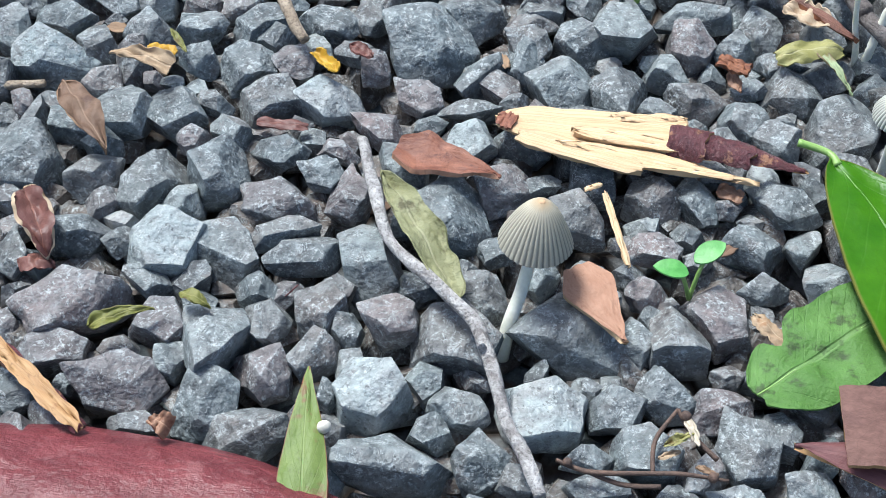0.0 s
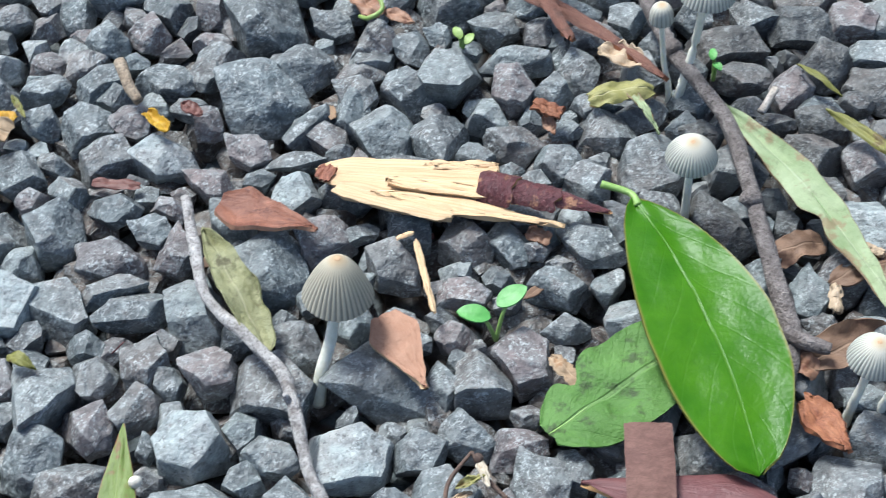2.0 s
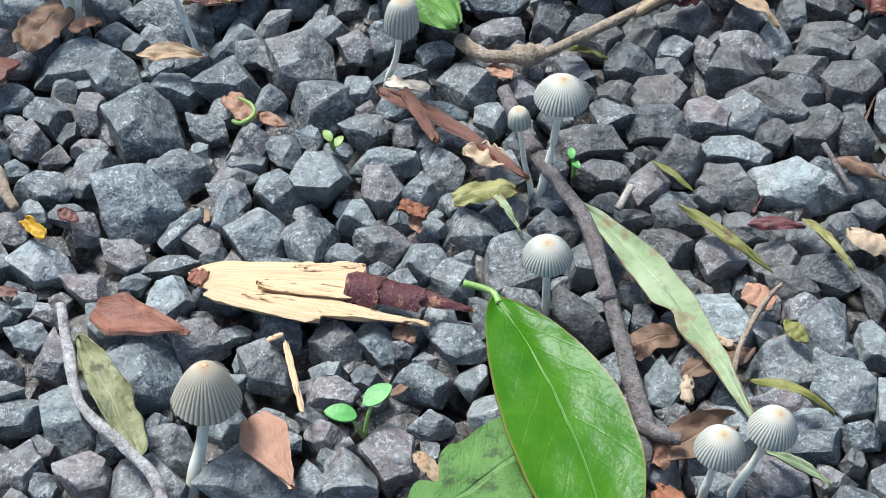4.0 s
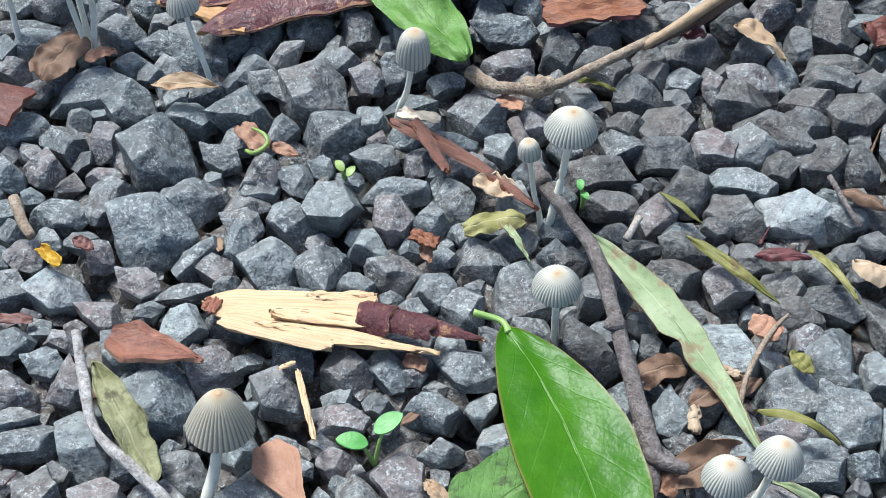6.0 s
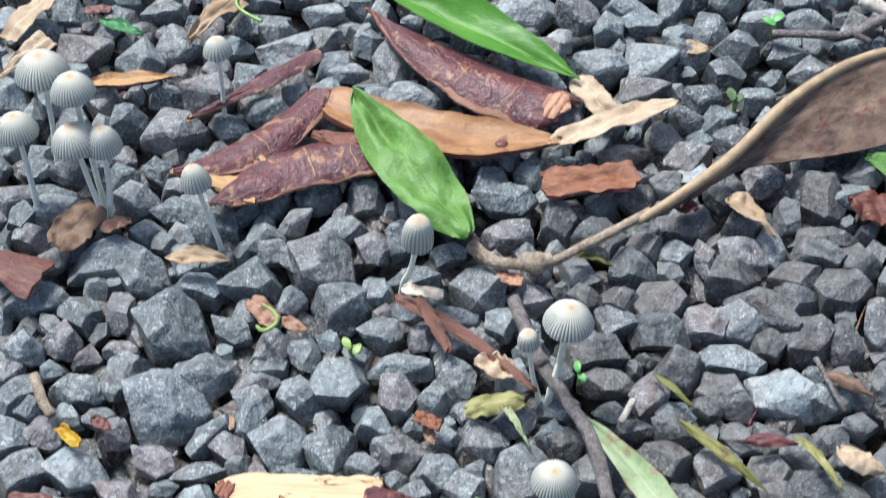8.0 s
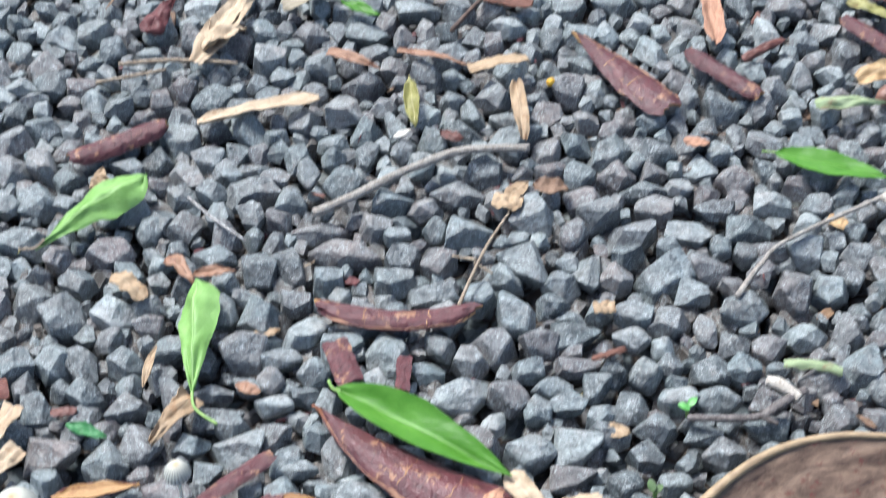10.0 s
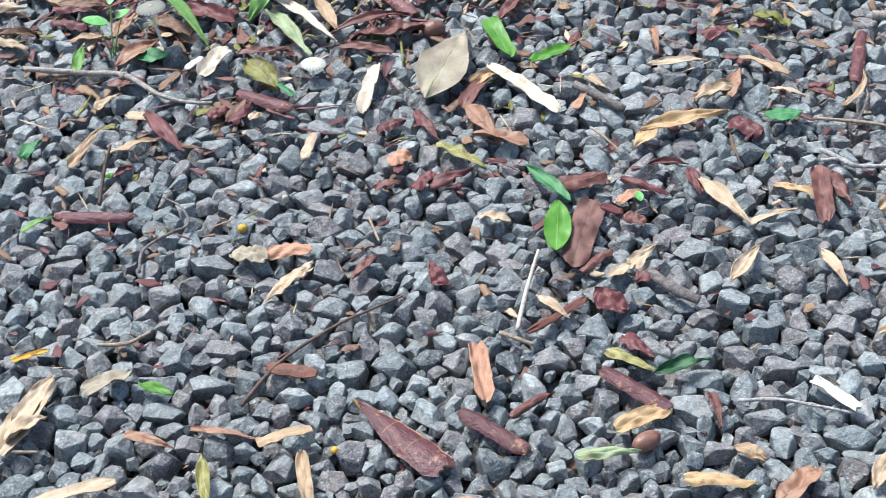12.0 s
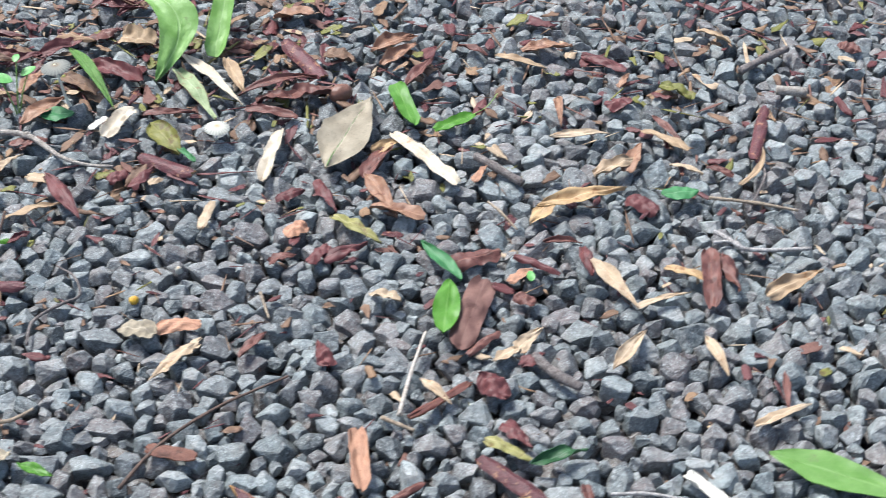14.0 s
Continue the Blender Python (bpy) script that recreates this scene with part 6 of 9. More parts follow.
twig("twig", [(-0.1290, 0.0020, 0.0020), (-0.1152, 0.0029, 0.0030)], [0.0015, 0.0012], TAN_TWIG, "tan stick end between stones", seed=12)
twig("twig", [(0.1854, -0.0453, 0.0090), (0.1894, -0.0337, 0.0110), (0.1978, -0.0193, 0.0110), (0.2039, -0.0123, 0.0100)], [0.0009, 0.0009, 0.0008, 0.0006], TAN_TWIG, "thin dry stalk beside a torn leaf", seed=13)
twig("twig", [(0.1555, 0.0193, 0.0080), (0.1604, 0.0272, 0.0100)], [0.0013, 0.0012], PALE_TWIG, "short pale stub of twig", seed=14)
twig("twig", [(0.2248, 0.0452, 0.0090), (0.2293, 0.0306, 0.0090), (0.2323, 0.0242, 0.0080)], [0.0010, 0.0009, 0.0008], BROWN_TWIG, "thin brown twig lying on gravel", seed=15)
twig("twig", [(0.3042, 0.5072, 0.0080), (0.3145, 0.5348, 0.0140), (0.3286, 0.5694, 0.0180)], [0.0015, 0.0014, 0.0010], PALE_TWIG, "bleached pale stick lying on gravel", seed=16)
twig("twig", [(0.1318, 0.4679, 0.0080), (0.1557, 0.4982, 0.0100), (0.1889, 0.5227, 0.0110), (0.2114, 0.5355, 0.0100), (0.2374, 0.5493, 0.0080)], [0.0014, 0.0011, 0.0010, 0.0009, 0.0007], DARK_TWIG, "long thin dark red stalk", seed=17)
twig("twig", [(-0.0208, 0.8415, 0.0120), (0.0265, 0.8270, 0.0130), (0.0563, 0.8187, 0.0130), (0.0814, 0.7919, 0.0120), (0.1020, 0.7802, 0.0110), (0.1209, 0.7775, 0.0100)], [0.0022, 0.0022, 0.0022, 0.0017, 0.0014, 0.0012], PALE_TAN_TWIG, "pale bent stick lying on gravel", seed=18, knots=[((0.0554, 0.8196, 0.0130), 0.003)])
twig("twig", [(0.0411, 0.6735, 0.0060), (0.0457, 0.6916, 0.0200), (0.0515, 0.7072, 0.0320)], [0.0014, 0.0012, 0.0010], DARK_TWIG, "upright dark red stalk", seed=19)
twig("twig", [(0.5465, 0.6550, 0.0100), (0.5544, 0.6422, 0.0120), (0.5667, 0.6302, 0.0120), (0.6100, 0.6292, 0.0100)], [0.0018, 0.0018, 0.0016, 0.0014], GREY_TWIG, "grey forked twig lying on gravel", seed=20, side_shoots=[([(0.5427, 0.6436, 0.0100), (0.5576, 0.6397, 0.0120), (0.5608, 0.6299, 0.0100)], [0.0012, 0.0014, 0.001])])
twig("twig", [(0.5525, 0.6926, 0.0100), (0.5848, 0.6813, 0.0110), (0.6130, 0.6707, 0.0100)], [0.0012, 0.0013, 0.001], TAN_TWIG, "tan dry stick lying on gravel", seed=21)
twig("twig", [(0.2934, 0.5070, 0.0080), (0.3025, 0.4982, 0.0100), (0.3122, 0.4925, 0.0090)], [0.0014, 0.0014, 0.0012], TAN_TWIG, "short tan stick lying on gravel", seed=22)
twig("twig", [(0.0695, 0.5974, 0.0080), (0.0725, 0.6184, 0.0090), (0.0901, 0.6329, 0.0090), (0.1014, 0.6411, 0.0080), (0.0978, 0.6599, 0.0080), (0.0844, 0.6747, 0.0070)], [0.0012, 0.0012, 0.0011, 0.0010, 0.0009, 0.0006], BROWN_TWIG, "curved grey-brown root lying on gravel", seed=23)
twig("twig", [(0.0457, 0.5324, 0.0080), (0.0633, 0.5289, 0.0100), (0.0779, 0.5376, 0.0100)], [0.0012, 0.0013, 0.001], TAN_TWIG, "tan dry stalk lying on gravel", seed=24)
twig("twig", [(0.4231, 0.4283, 0.0090), (0.4462, 0.4249, 0.0100), (0.4678, 0.4165, 0.0100), (0.4897, 0.4087, 0.0080)], [0.0012, 0.0012, 0.0011, 0.0008], GREY_TWIG, "thin grey twig lying on gravel", seed=25)
twig("twig", [(0.3913, 0.7070, 0.0090), (0.3989, 0.6925, 0.0100), (0.4072, 0.6740, 0.0090)], [0.0010, 0.0010, 0.0008], TAN_TWIG, "short brown stalk lying on gravel", seed=26)
twig("twig", [(0.2231, 0.6260, 0.0120), (0.2277, 0.6021, 0.0100)], [0.0011, 0.0009], TAN_TWIG, "small pale stick lying on gravel", seed=27)
twig("twig", [(0.3972, 0.5482, 0.0090), (0.4087, 0.5274, 0.0110), (0.4226, 0.5164, 0.0090)], [0.0034, 0.0036, 0.0032], BROWN_TWIG, "thick grey-brown stick fragment", seed=28)
twig("twig", [(0.3901, 0.7605, 0.0100), (0.4020, 0.7437, 0.0120), (0.4195, 0.7240, 0.0100)], [0.0032, 0.0034, 0.003], BROWN_TWIG, "thick brown stick fragment", seed=29)
twig("twig", [(0.6186, 0.8463, 0.0100), (0.6414, 0.8585, 0.0120), (0.6661, 0.8736, 0.0100)], [0.0032, 0.0034, 0.003], BROWN_TWIG, "thick brown stick fragment", seed=30)
twig("twig", [(0.5775, 0.6753, 0.0080), (0.5997, 0.7109, 0.0100), (0.6014, 0.7251, 0.0100)], [0.0010, 0.0010, 0.0008], BROWN_TWIG, "thin curved brown stalk", seed=31)
twig("twig", [(0.6402, 0.8180, 0.0100), (0.6633, 0.8106, 0.0110)], [0.0040, 0.0040], PALE_TAN_TWIG, "thick pale stick stub", seed=32)
twig("twig", [(-0.0615, 0.4353, 0.0090), (-0.0426, 0.4373, 0.0110), (-0.0241, 0.4437, 0.0090)], [0.0010, 0.0011, 0.0008], TAN_TWIG, "thin tan twig lying on gravel", seed=33)
twig("twig", [(-0.0506, 0.4495, 0.0090), (-0.0187, 0.4499, 0.0100), (0.0146, 0.4467, 0.0090)], [0.0012, 0.0012, 0.001], TAN_TWIG, "thin brown twig lying on gravel", seed=34)

twig("tendril", [(0.0285, 0.0586, 0.0080), (0.0320, 0.0540, 0.0120), (0.0362, 0.0567, 0.0130), (0.0352, 0.0605, 0.0140), (0.0302, 0.0655, 0.0120)], [0.0007, 0.0008, 0.0008, 0.0007, 0.0004], SHOOT, "pale green curled tendril between stones", "tendril", lumps=0.05, seed=40)

# ---- the large curled leaf and its stalk ----
place = Vector((0.2194, 0.1449, 0.0120))
pod = thing("dry_leaf", place, "large curled brown dry leaf with a thick pale stalk", "leaf")
RIM = [Vector(p) for p in ((0.1659, 0.1035, 0.0120), (0.1817, 0.1127, 0.0160), (0.2030, 0.1293, 0.0200), (0.2255, 0.1525, 0.0240), (0.2482, 0.1694, 0.0260), (0.2681, 0.1784, 0.0260), (0.2919, 0.1820, 0.0260), (0.3192, 0.1793, 0.0260))]

FOOT = [Vector(p) for p in ((0.1692, 0.1047, 0.0100), (0.1846, 0.1144, 0.0100), (0.2045, 0.1284, 0.0110), (0.2250, 0.1331, 0.0120), (0.2461, 0.1371, 0.0120), (0.2679, 0.1436, 0.0120), (0.2945, 0.1510, 0.0130), (0.3238, 0.1588, 0.0140))]


def along(line, u):
    f = min(u, 0.9999) * (len(line) - 1)
    k, w = int(f), f - int(f)
    a, b, c, d = line[max(k - 1, 0)], line[k], line[k + 1], line[min(k + 2, len(line) - 1)]
    return 0.5 * (2 * b + (c - a) * w + (2 * a - 5 * b + 4 * c - d) * w * w + (3 * b - a - 3 * c + d) * w ** 3)


def large_blade(u, v):
    """From the thick upper edge (v = -1) down to the lower edge (v = 1), hollow between."""
    s = (v + 1) / 2
    p = along(RIM, u).lerp(along(FOOT, u), s)
    p.y += 0.003 * math.sin(math.pi * s) * min(1, 3 * u)
    p.z += 0.0016 * noise.noise(Vector((u * 7, v * 2, 3.0))) + 0.0006 * noise.noise(Vector((u * 20, v * 5, 8.0)))
    return p - place


part("blade", sheet(large_blade, 0.0008, 48, 14), (POD_BROWN, POD_BROWN), pod)
part("rim", tube(RIM, [0.0016, 0.0020, 0.0023, 0.0023, 0.0020, 0.0018, 0.0016, 0.0014], place, 10, 0.12), TAN_RIM, pod, "pale tan thickened leaf edge")
part("stalk", tube([(0.1049, 0.0939, 0.0100), (0.1105, 0.0873, 0.0110), (0.1174, 0.0846, 0.0110), (0.1332, 0.0847, 0.0120), (0.1464, 0.0924, 0.0120), (0.1586, 0.0993, 0.0130), (0.1714, 0.1088, 0.0120)], [0.0026, 0.0026, 0.0022, 0.0018, 0.0018, 0.0019, 0.0017], place, 10, 0.2), TAN_TWIG, pod, "thick tan leaf stalk")
part("node", tube([(0.1234, 0.0857, 0.0110), (0.1287, 0.0842, 0.0120), (0.1333, 0.0862, 0.0110)], [0.0032, 0.0042, 0.0030], place, 10, 0.3), TAN_TWIG, pod)


# ---- seedlings, seeds and small bits ----
def seedling(base, lobes, label, mat=SPROUT):
    t = thing("seedling", base, label, "seedling", "seedlings in the gravel")
    base = Vector(base)
    for centre, size, turn in lobes:
        c = Vector(centre) - base
        part("stem", tube([Vector((0, 0, -0.004)), c * 0.45 + Vector((0, 0, 0.002)), c], [0.0007, 0.0006, 0.0005], (0, 0, 0), 7), PALE_STALK, t)
        d = Vector((math.cos(radians(turn)), math.sin(radians(turn)), 0.15)) * size * 0.5
        bm, at = blade(c - d, c + d, size * 0.62, (0, 0, 0), curl=25, shape="oval", thick=0.0005, rows=12, cols=6, arch=0.0006)
        part("seed_leaf", bm, (mat, mat), t)
    return t


seedling((0.0765, -0.0589, 0.0020), [((0.0704, -0.0581, 0.0100), 0.0097, 175), ((0.0810, -0.0517, 0.0100), 0.0101, 35)], "tiny bright green two-leaved seedling")
seedling((0.1427, 0.0394, 0.0040), [((0.1415, 0.0393, 0.0120), 0.0043, 90), ((0.1430, 0.0359, 0.0100), 0.0042, 300)], "tiny green seedling between stones")
seedling((0.0619, 0.0523, 0.0020), [((0.0608, 0.0514, 0.0080), 0.0051, 120), ((0.0648, 0.0489, 0.0080), 0.0047, 60)], "pale yellow-green shoot between stones", SHOOT)
seedling((0.2294, 0.2117, 0.0040), [((0.2266, 0.2092, 0.0120), 0.0059, 150), ((0.2308, 0.2116, 0.0120), 0.0059, 40)], "tiny green seedling beside a twig")
seedling((0.0447, 0.8635, 0.0000), [((0.0345, 0.8711, 0.0300), 0.0201, 165), ((0.0558, 0.8790, 0.0300), 0.0138, 40), ((0.0477, 0.8834, 0.0400), 0.0093, 80)], "slender green seedling with narrow leaves")
seedling((0.2096, 0.1687, 0.0020), [((0.2076, 0.1703, 0.0100), 0.0062, 100), ((0.2108, 0.1697, 0.0080), 0.0053, 40)], "small weed tuft between stones", MOSS)
seedling((0.4104, 0.6254, 0.0020), [((0.4082, 0.6233, 0.0100), 0.0094, 90)], "tiny green shoot between stones")


def seed(at, size, mat, label, name="seed", flat=0.7):
    bm = bmesh.new()
    bmesh.ops.create_uvsphere(bm, u_segments=20, v_segments=12, radius=0.5)
    for v in bm.verts:
        k = 1 + 0.06 * noise.noise(v.co * 4)
        v.co = Vector((v.co.x * size * k * (1 + 0.15 * v.co.x), v.co.y * size * flat * k, v.co.z * size * flat * k))
    ob = part(name, bm, mat, None)
    ob.location = at
    ob.rotation_euler = (0.1, 0.1, 0.5)
    return tagged(ob, label, "seed")


seed((0.3620, 0.4035, 0.0100), 0.0199, NUT_SKIN, "smooth brown oval seed resting on gravel", flat=0.58)
seed((0.2954, 0.8514, 0.0100), 0.0209, NUT_SKIN, "reddish-brown seed among litter")
seed((-0.0166, -0.1139, 0.0120), 0.0037, WHITE_BIT, "small round off-white seed", flat=0.9)
seed((0.1377, 0.6342, 0.0060), 0.0069, YELLOW_LEAF_PLAIN, "tiny orange berry on grey gravel", flat=0.9)
seed((0.1839, 0.4262, 0.0060), 0.0053, YELLOW_LEAF_PLAIN, "tiny yellow berry on grey gravel", flat=0.9)

# ---- fallen leaves, bark and chips ----
leaf("green_leaf", (0.1156, -0.0186, 0.0130), (0.1465, -0.1076, 0.0130), 0.0362, GLOSSY_GREEN, "glossy bright green leaf with a pale midrib, lying on the gravel", shape="paddle", curl=22, bend=-0.004, stalk=0.010, hook=0.8, rib=True, thick=0.0007, arch=0.002, ripple=0.001, ragged=0.02, rows=34, cols=12)
leaf("green_leaf", (0.0920, -0.0949, 0.0090), (0.1311, -0.0641, 0.0090), 0.0280, PALE_GREEN, "pale green torn leaf with dark blotches under a glossy leaf", shape="blunt", ragged=0.05, jag=0.02, curl=8, rib=True, ripple=0.0022, rows=44, cols=12, notch=(0.3, -1, 0.42, 0.06), seed=4, stalk_mat=PALE_STALK)
bark("bark_strip", (0.1499, -0.1172, 0.0090), (0.1007, -0.1093, 0.0090), 0.0206, "dusky purple-brown bark strip beneath green leaves", (DUSKY_BARK, TAN_BARK), "bark", curl=-45, shape="shard", ragged=0.03, jag=0.02, ripple=0.0006, seed=2)
bark("bark_strip", (0.1179, -0.0939, 0.0140), (0.1184, -0.1167, 0.0140), 0.0126, "folded matte brown bark flap across a bark strip", (FLAP_BARK, TAN_BARK), "bark", curl=-22, shape="plain", seed=3, jag=0.02, ragged=0.02, ripple=0.0003)
bark("bark_chip", (0.1597, -0.0828, 0.0090), (0.1705, -0.0974, 0.0090), 0.0115, "salmon-orange flake of inner bark", ORANGE_BARK, "bark", curl=40, shape="flake", ragged=0.12, jag=0.12, seed=6)
bark("bark_chip", (-0.0069, -0.0207, 0.0100), (0.0228, -0.0290, 0.0100), 0.0158, "red-brown curled flake of inner bark on gravel", (RUSSET, PINK_BARK), "bark", curl=45, shape="shard", ragged=0.03, jag=0.02, thick=0.0015, seed=8, ripple=0.001)
bark("bark_chip", (0.0450, -0.0591, 0.0100), (0.0584, -0.0821, 0.0100), 0.0147, "pale orange-brown bark flake leaning between stones", (SMOOTH_PINK, CREAM_WOOD), "bark", curl=-18, shape="shard", ragged=0.015, jag=0.04, thick=0.0017, ripple=0.0004, seed=9)
bark("splinter", (0.0525, -0.0324, 0.0090), (0.0590, -0.0567, 0.0090), 0.0014, "thin pale wood splinter", CREAM_WOOD, "wood", shape="strip", curl=-60, thick=0.001, seed=1)
bark("splinter", (0.0468, -0.0314, 0.0090), (0.0514, -0.0290, 0.0090), 0.0011, "tiny pale wood splinter", CREAM_WOOD, "wood", shape="strip", thick=0.001, seed=2)
bark("seed_pod", (-0.1358, -0.1334, 0.0150), (0.0042, -0.1450, 0.0130), 0.0563, "large smooth red-brown seed pod with mottled shiny skin", POD, "seed pod", curl=-100, shape="oval", ragged=0.04, thick=0.002, ripple=0.002, seed=5, jag=0, rows=40, cols=18)
leaf("green_leaf", (-0.0177, -0.1625, 0.0120), (-0.0225, -0.0967, 0.0120), 0.0130, HALF_GREEN, "yellow-green pointed leaf with brown edges", shape="lance", curl=-25, seed=7, rib=True, ripple=0.0018, ragged=0.04)
leaf("dry_leaf", (-0.1073, -0.0018, 0.0100), (-0.0892, -0.0277, 0.0100), 0.0105, (BROWN_LEAF, TAN_DARK), "narrow brown dry leaf wedged between stones", shape="lance", curl=38, seed=3, ragged=0.09, ripple=0.0025, jag=0.03)
leaf("dry_leaf", (-0.0961, 0.0116, 0.0090), (-0.0767, 0.0065, 0.0090), 0.0083, TAN_LEAF, "curled tan dry leaf on gravel", shape="wedge", curl=95, ragged=0.2, seed=4, ripple=0.0025, jag=0.03)
leaf("leaf_scrap", (-0.0852, 0.0142, 0.0090), (-0.0763, 0.0125, 0.0090), 0.0045, YELLOW_LEAF, "yellow scrap of leaf", shape="strip", ragged=0.2, seed=1, ripple=0.0025, jag=0.03)
leaf("leaf_scrap", (-0.0795, 0.0222, 0.0090), (-0.0733, 0.0132, 0.0090), 0.0021, OLIVE, "thin olive scrap of leaf", shape="lance", seed=1, ragged=0.09, ripple=0.0025, jag=0.03)
leaf("leaf_scrap", (-0.0351, 0.0158, 0.0090), (-0.0274, 0.0085, 0.0090), 0.0052, YELLOW_LEAF, "yellow scrap of leaf with orange edge", shape="strip", curl=133, ragged=0.2, seed=2, ripple=0.0025, jag=0.03)
leaf("dry_leaf", (-0.1096, -0.0424, 0.0100), (-0.0977, -0.0651, 0.0100), 0.0115, (RED_LEAF, PALE_TAN), "dark red curled dry leaf", shape="oval", thick=0.0012, curl=120, seed=5, ragged=0.09, ripple=0.0025, jag=0.03)
leaf("dry_leaf", (-0.1064, -0.0654, 0.0070), (-0.0959, -0.0662, 0.0070), 0.0078, RED_LEAF, "dark red shrivelled leaf", shape="lance", curl=-95, seed=15, ragged=0.09, ripple=0.0025, jag=0.03)
bark("bark_strip", (-0.1075, -0.0918, 0.0090), (-0.0779, -0.1169, 0.0090), 0.0050, "thin tan edge of a bark strip", TANBARK, "bark", curl=40, seed=11, shape="strip")
leaf("dry_leaf", (-0.0819, -0.0871, 0.0100), (-0.0659, -0.0801, 0.0100), 0.0067, OLIVE, "small olive leaf curled at one edge", shape="tip", curl=76, seed=6, ragged=0.09, ripple=0.0025, jag=0.03)
leaf("dry_leaf", (-0.0601, -0.0744, 0.0090), (-0.0512, -0.0785, 0.0090), 0.0046, OLIVE, "small olive leaf between stones", shape="lance", curl=57, seed=7, ragged=0.09, ripple=0.0025, jag=0.03)
leaf("dry_leaf", (-0.0613, -0.1136, 0.0090), (-0.0555, -0.1156, 0.0090), 0.0070, ORANGE_LEAF, "small orange-brown leaf scrap", shape="wedge", curl=57, ragged=0.2, seed=8, ripple=0.0025, jag=0.03)
leaf("leaf_scrap", (-0.0496, -0.0075, 0.0030), (-0.0343, -0.0087, 0.0030), 0.0037, RED_LEAF, "red-brown scrap under stones", shape="strip", seed=5, ragged=0.09, ripple=0.0025, jag=0.03)
leaf("leaf_scrap", (-0.0246, 0.0194, 0.0090), (-0.0173, 0.0152, 0.0090), 0.0049, RED_LEAF, "dark red scrap of leaf", shape="oval", curl=76, seed=9, ragged=0.09, ripple=0.0025, jag=0.03)
leaf("leaf_scrap", (0.0846, -0.0245, 0.0040), (0.0917, -0.0271, 0.0040), 0.0049, ORANGE_LEAF, "orange-brown scrap between stones", shape="strip", seed=9, ragged=0.09, ripple=0.0025, jag=0.03)
leaf("leaf_scrap", (0.0923, -0.0702, 0.0080), (0.1014, -0.0793, 0.0080), 0.0045, TAN_LEAF, "ragged tan shred beneath a green leaf", shape="strip", ragged=0.5, jag=0.2, seed=19, ripple=0.0025)
leaf("leaf_scrap", (0.0731, -0.1035, 0.0110), (0.0766, -0.1122, 0.0110), 0.0032, BLEACHED, "withered pale flower husk", shape="lance", curl=133, ragged=0.4, seed=21, ripple=0.0025, jag=0.03)
leaf("leaf_scrap", (0.0666, -0.1152, 0.0090), (0.0722, -0.1129, 0.0090), 0.0023, TAN_LEAF, "shrivelled tan flower husk", shape="oval", curl=150, ragged=0.5, ripple=0.006, seed=301, jag=0.03)
leaf("leaf_scrap", (0.0759, -0.1171, 0.0090), (0.0814, -0.1189, 0.0090), 0.0020, TAN_DARK, "shrivelled brown flower husk", shape="lance", curl=150, ragged=0.5, ripple=0.006, seed=302, jag=0.03)
leaf("leaf_scrap", (0.0678, -0.1128, 0.0110), (0.0753, -0.1087, 0.0110), 0.0032, OLIVE_PALE, "crumpled tan husk lying on grey gravel", shape="lance", curl=150, ragged=0.5, ripple=0.006, seed=22, jag=0.03)
leaf("dry_leaf", (-0.0101, -0.0309, 0.0110), (0.0143, -0.0731, 0.0110), 0.0127, GREY_OLIVE, "withered olive leaf clinging to a grey twig", shape="paddle", curl=114, ragged=0.2, ripple=0.008, rows=36, cols=14, seed=9, jag=0.03)
bark("bark_strip", (0.0774, 0.0704, 0.0100), (0.1266, 0.0313, 0.0100), 0.0042, "thin dark brown bark strip twisted at one end", BROWN_BARK, "bark", curl=-80, shape="strip", bend=-0.003, twist=60, seed=12)
bark("bark_strip", (0.0860, 0.0686, 0.0120), (0.0975, 0.0457, 0.0120), 0.0038, "split sliver of dark brown bark", BROWN_BARK, "bark", curl=-50, shape="strip", seed=13)
leaf("dry_leaf", (0.1029, 0.0229, 0.0090), (0.1229, 0.0274, 0.0090), 0.0074, OLIVE_PALE, "grey-green leaf scrap under a twig", shape="strip", curl=-57, ragged=0.2, seed=10, ripple=0.0025, jag=0.03)
leaf("dry_leaf", (0.1147, 0.0263, 0.0090), (0.1242, 0.0094, 0.0090), 0.0048, GREY_GREEN, "curled pale tail of a dry leaf", shape="tip", curl=114, seed=11, ragged=0.09, ripple=0.0025, jag=0.03)
leaf("leaf_scrap", (0.1060, 0.0440, 0.0090), (0.1215, 0.0370, 0.0090), 0.0105, PALE_TAN, "crumpled pale tan scrap", shape="oval", curl=114, ragged=0.3, ripple=0.003, seed=23, jag=0.03)
bark("bark_chip", (0.0858, 0.0212, 0.0090), (0.0947, 0.0170, 0.0090), 0.0044, "small orange-brown bark chip", ORANGE_BARK, "bark", shape="plain", curl=-20, seed=14)
leaf("leaf_scrap", (0.0893, 0.0198, 0.0050), (0.0925, 0.0119, 0.0050), 0.0040, ORANGE_LEAF, "small brown scrap lying on grey gravel", shape="lance", seed=14, ragged=0.09, ripple=0.0025, jag=0.03)
leaf("green_leaf", (0.1418, 0.0196, 0.0120), (0.1907, -0.0657, 0.0120), 0.0125, GREY_GREEN, "long drying grey-green leaf, torn across", shape="spear", bend=-0.005, curl=24, ragged=0.32, notch=(0.52, 1, 0.45, 0.04), rows=60, rib=True, seed=12, ripple=0.002)
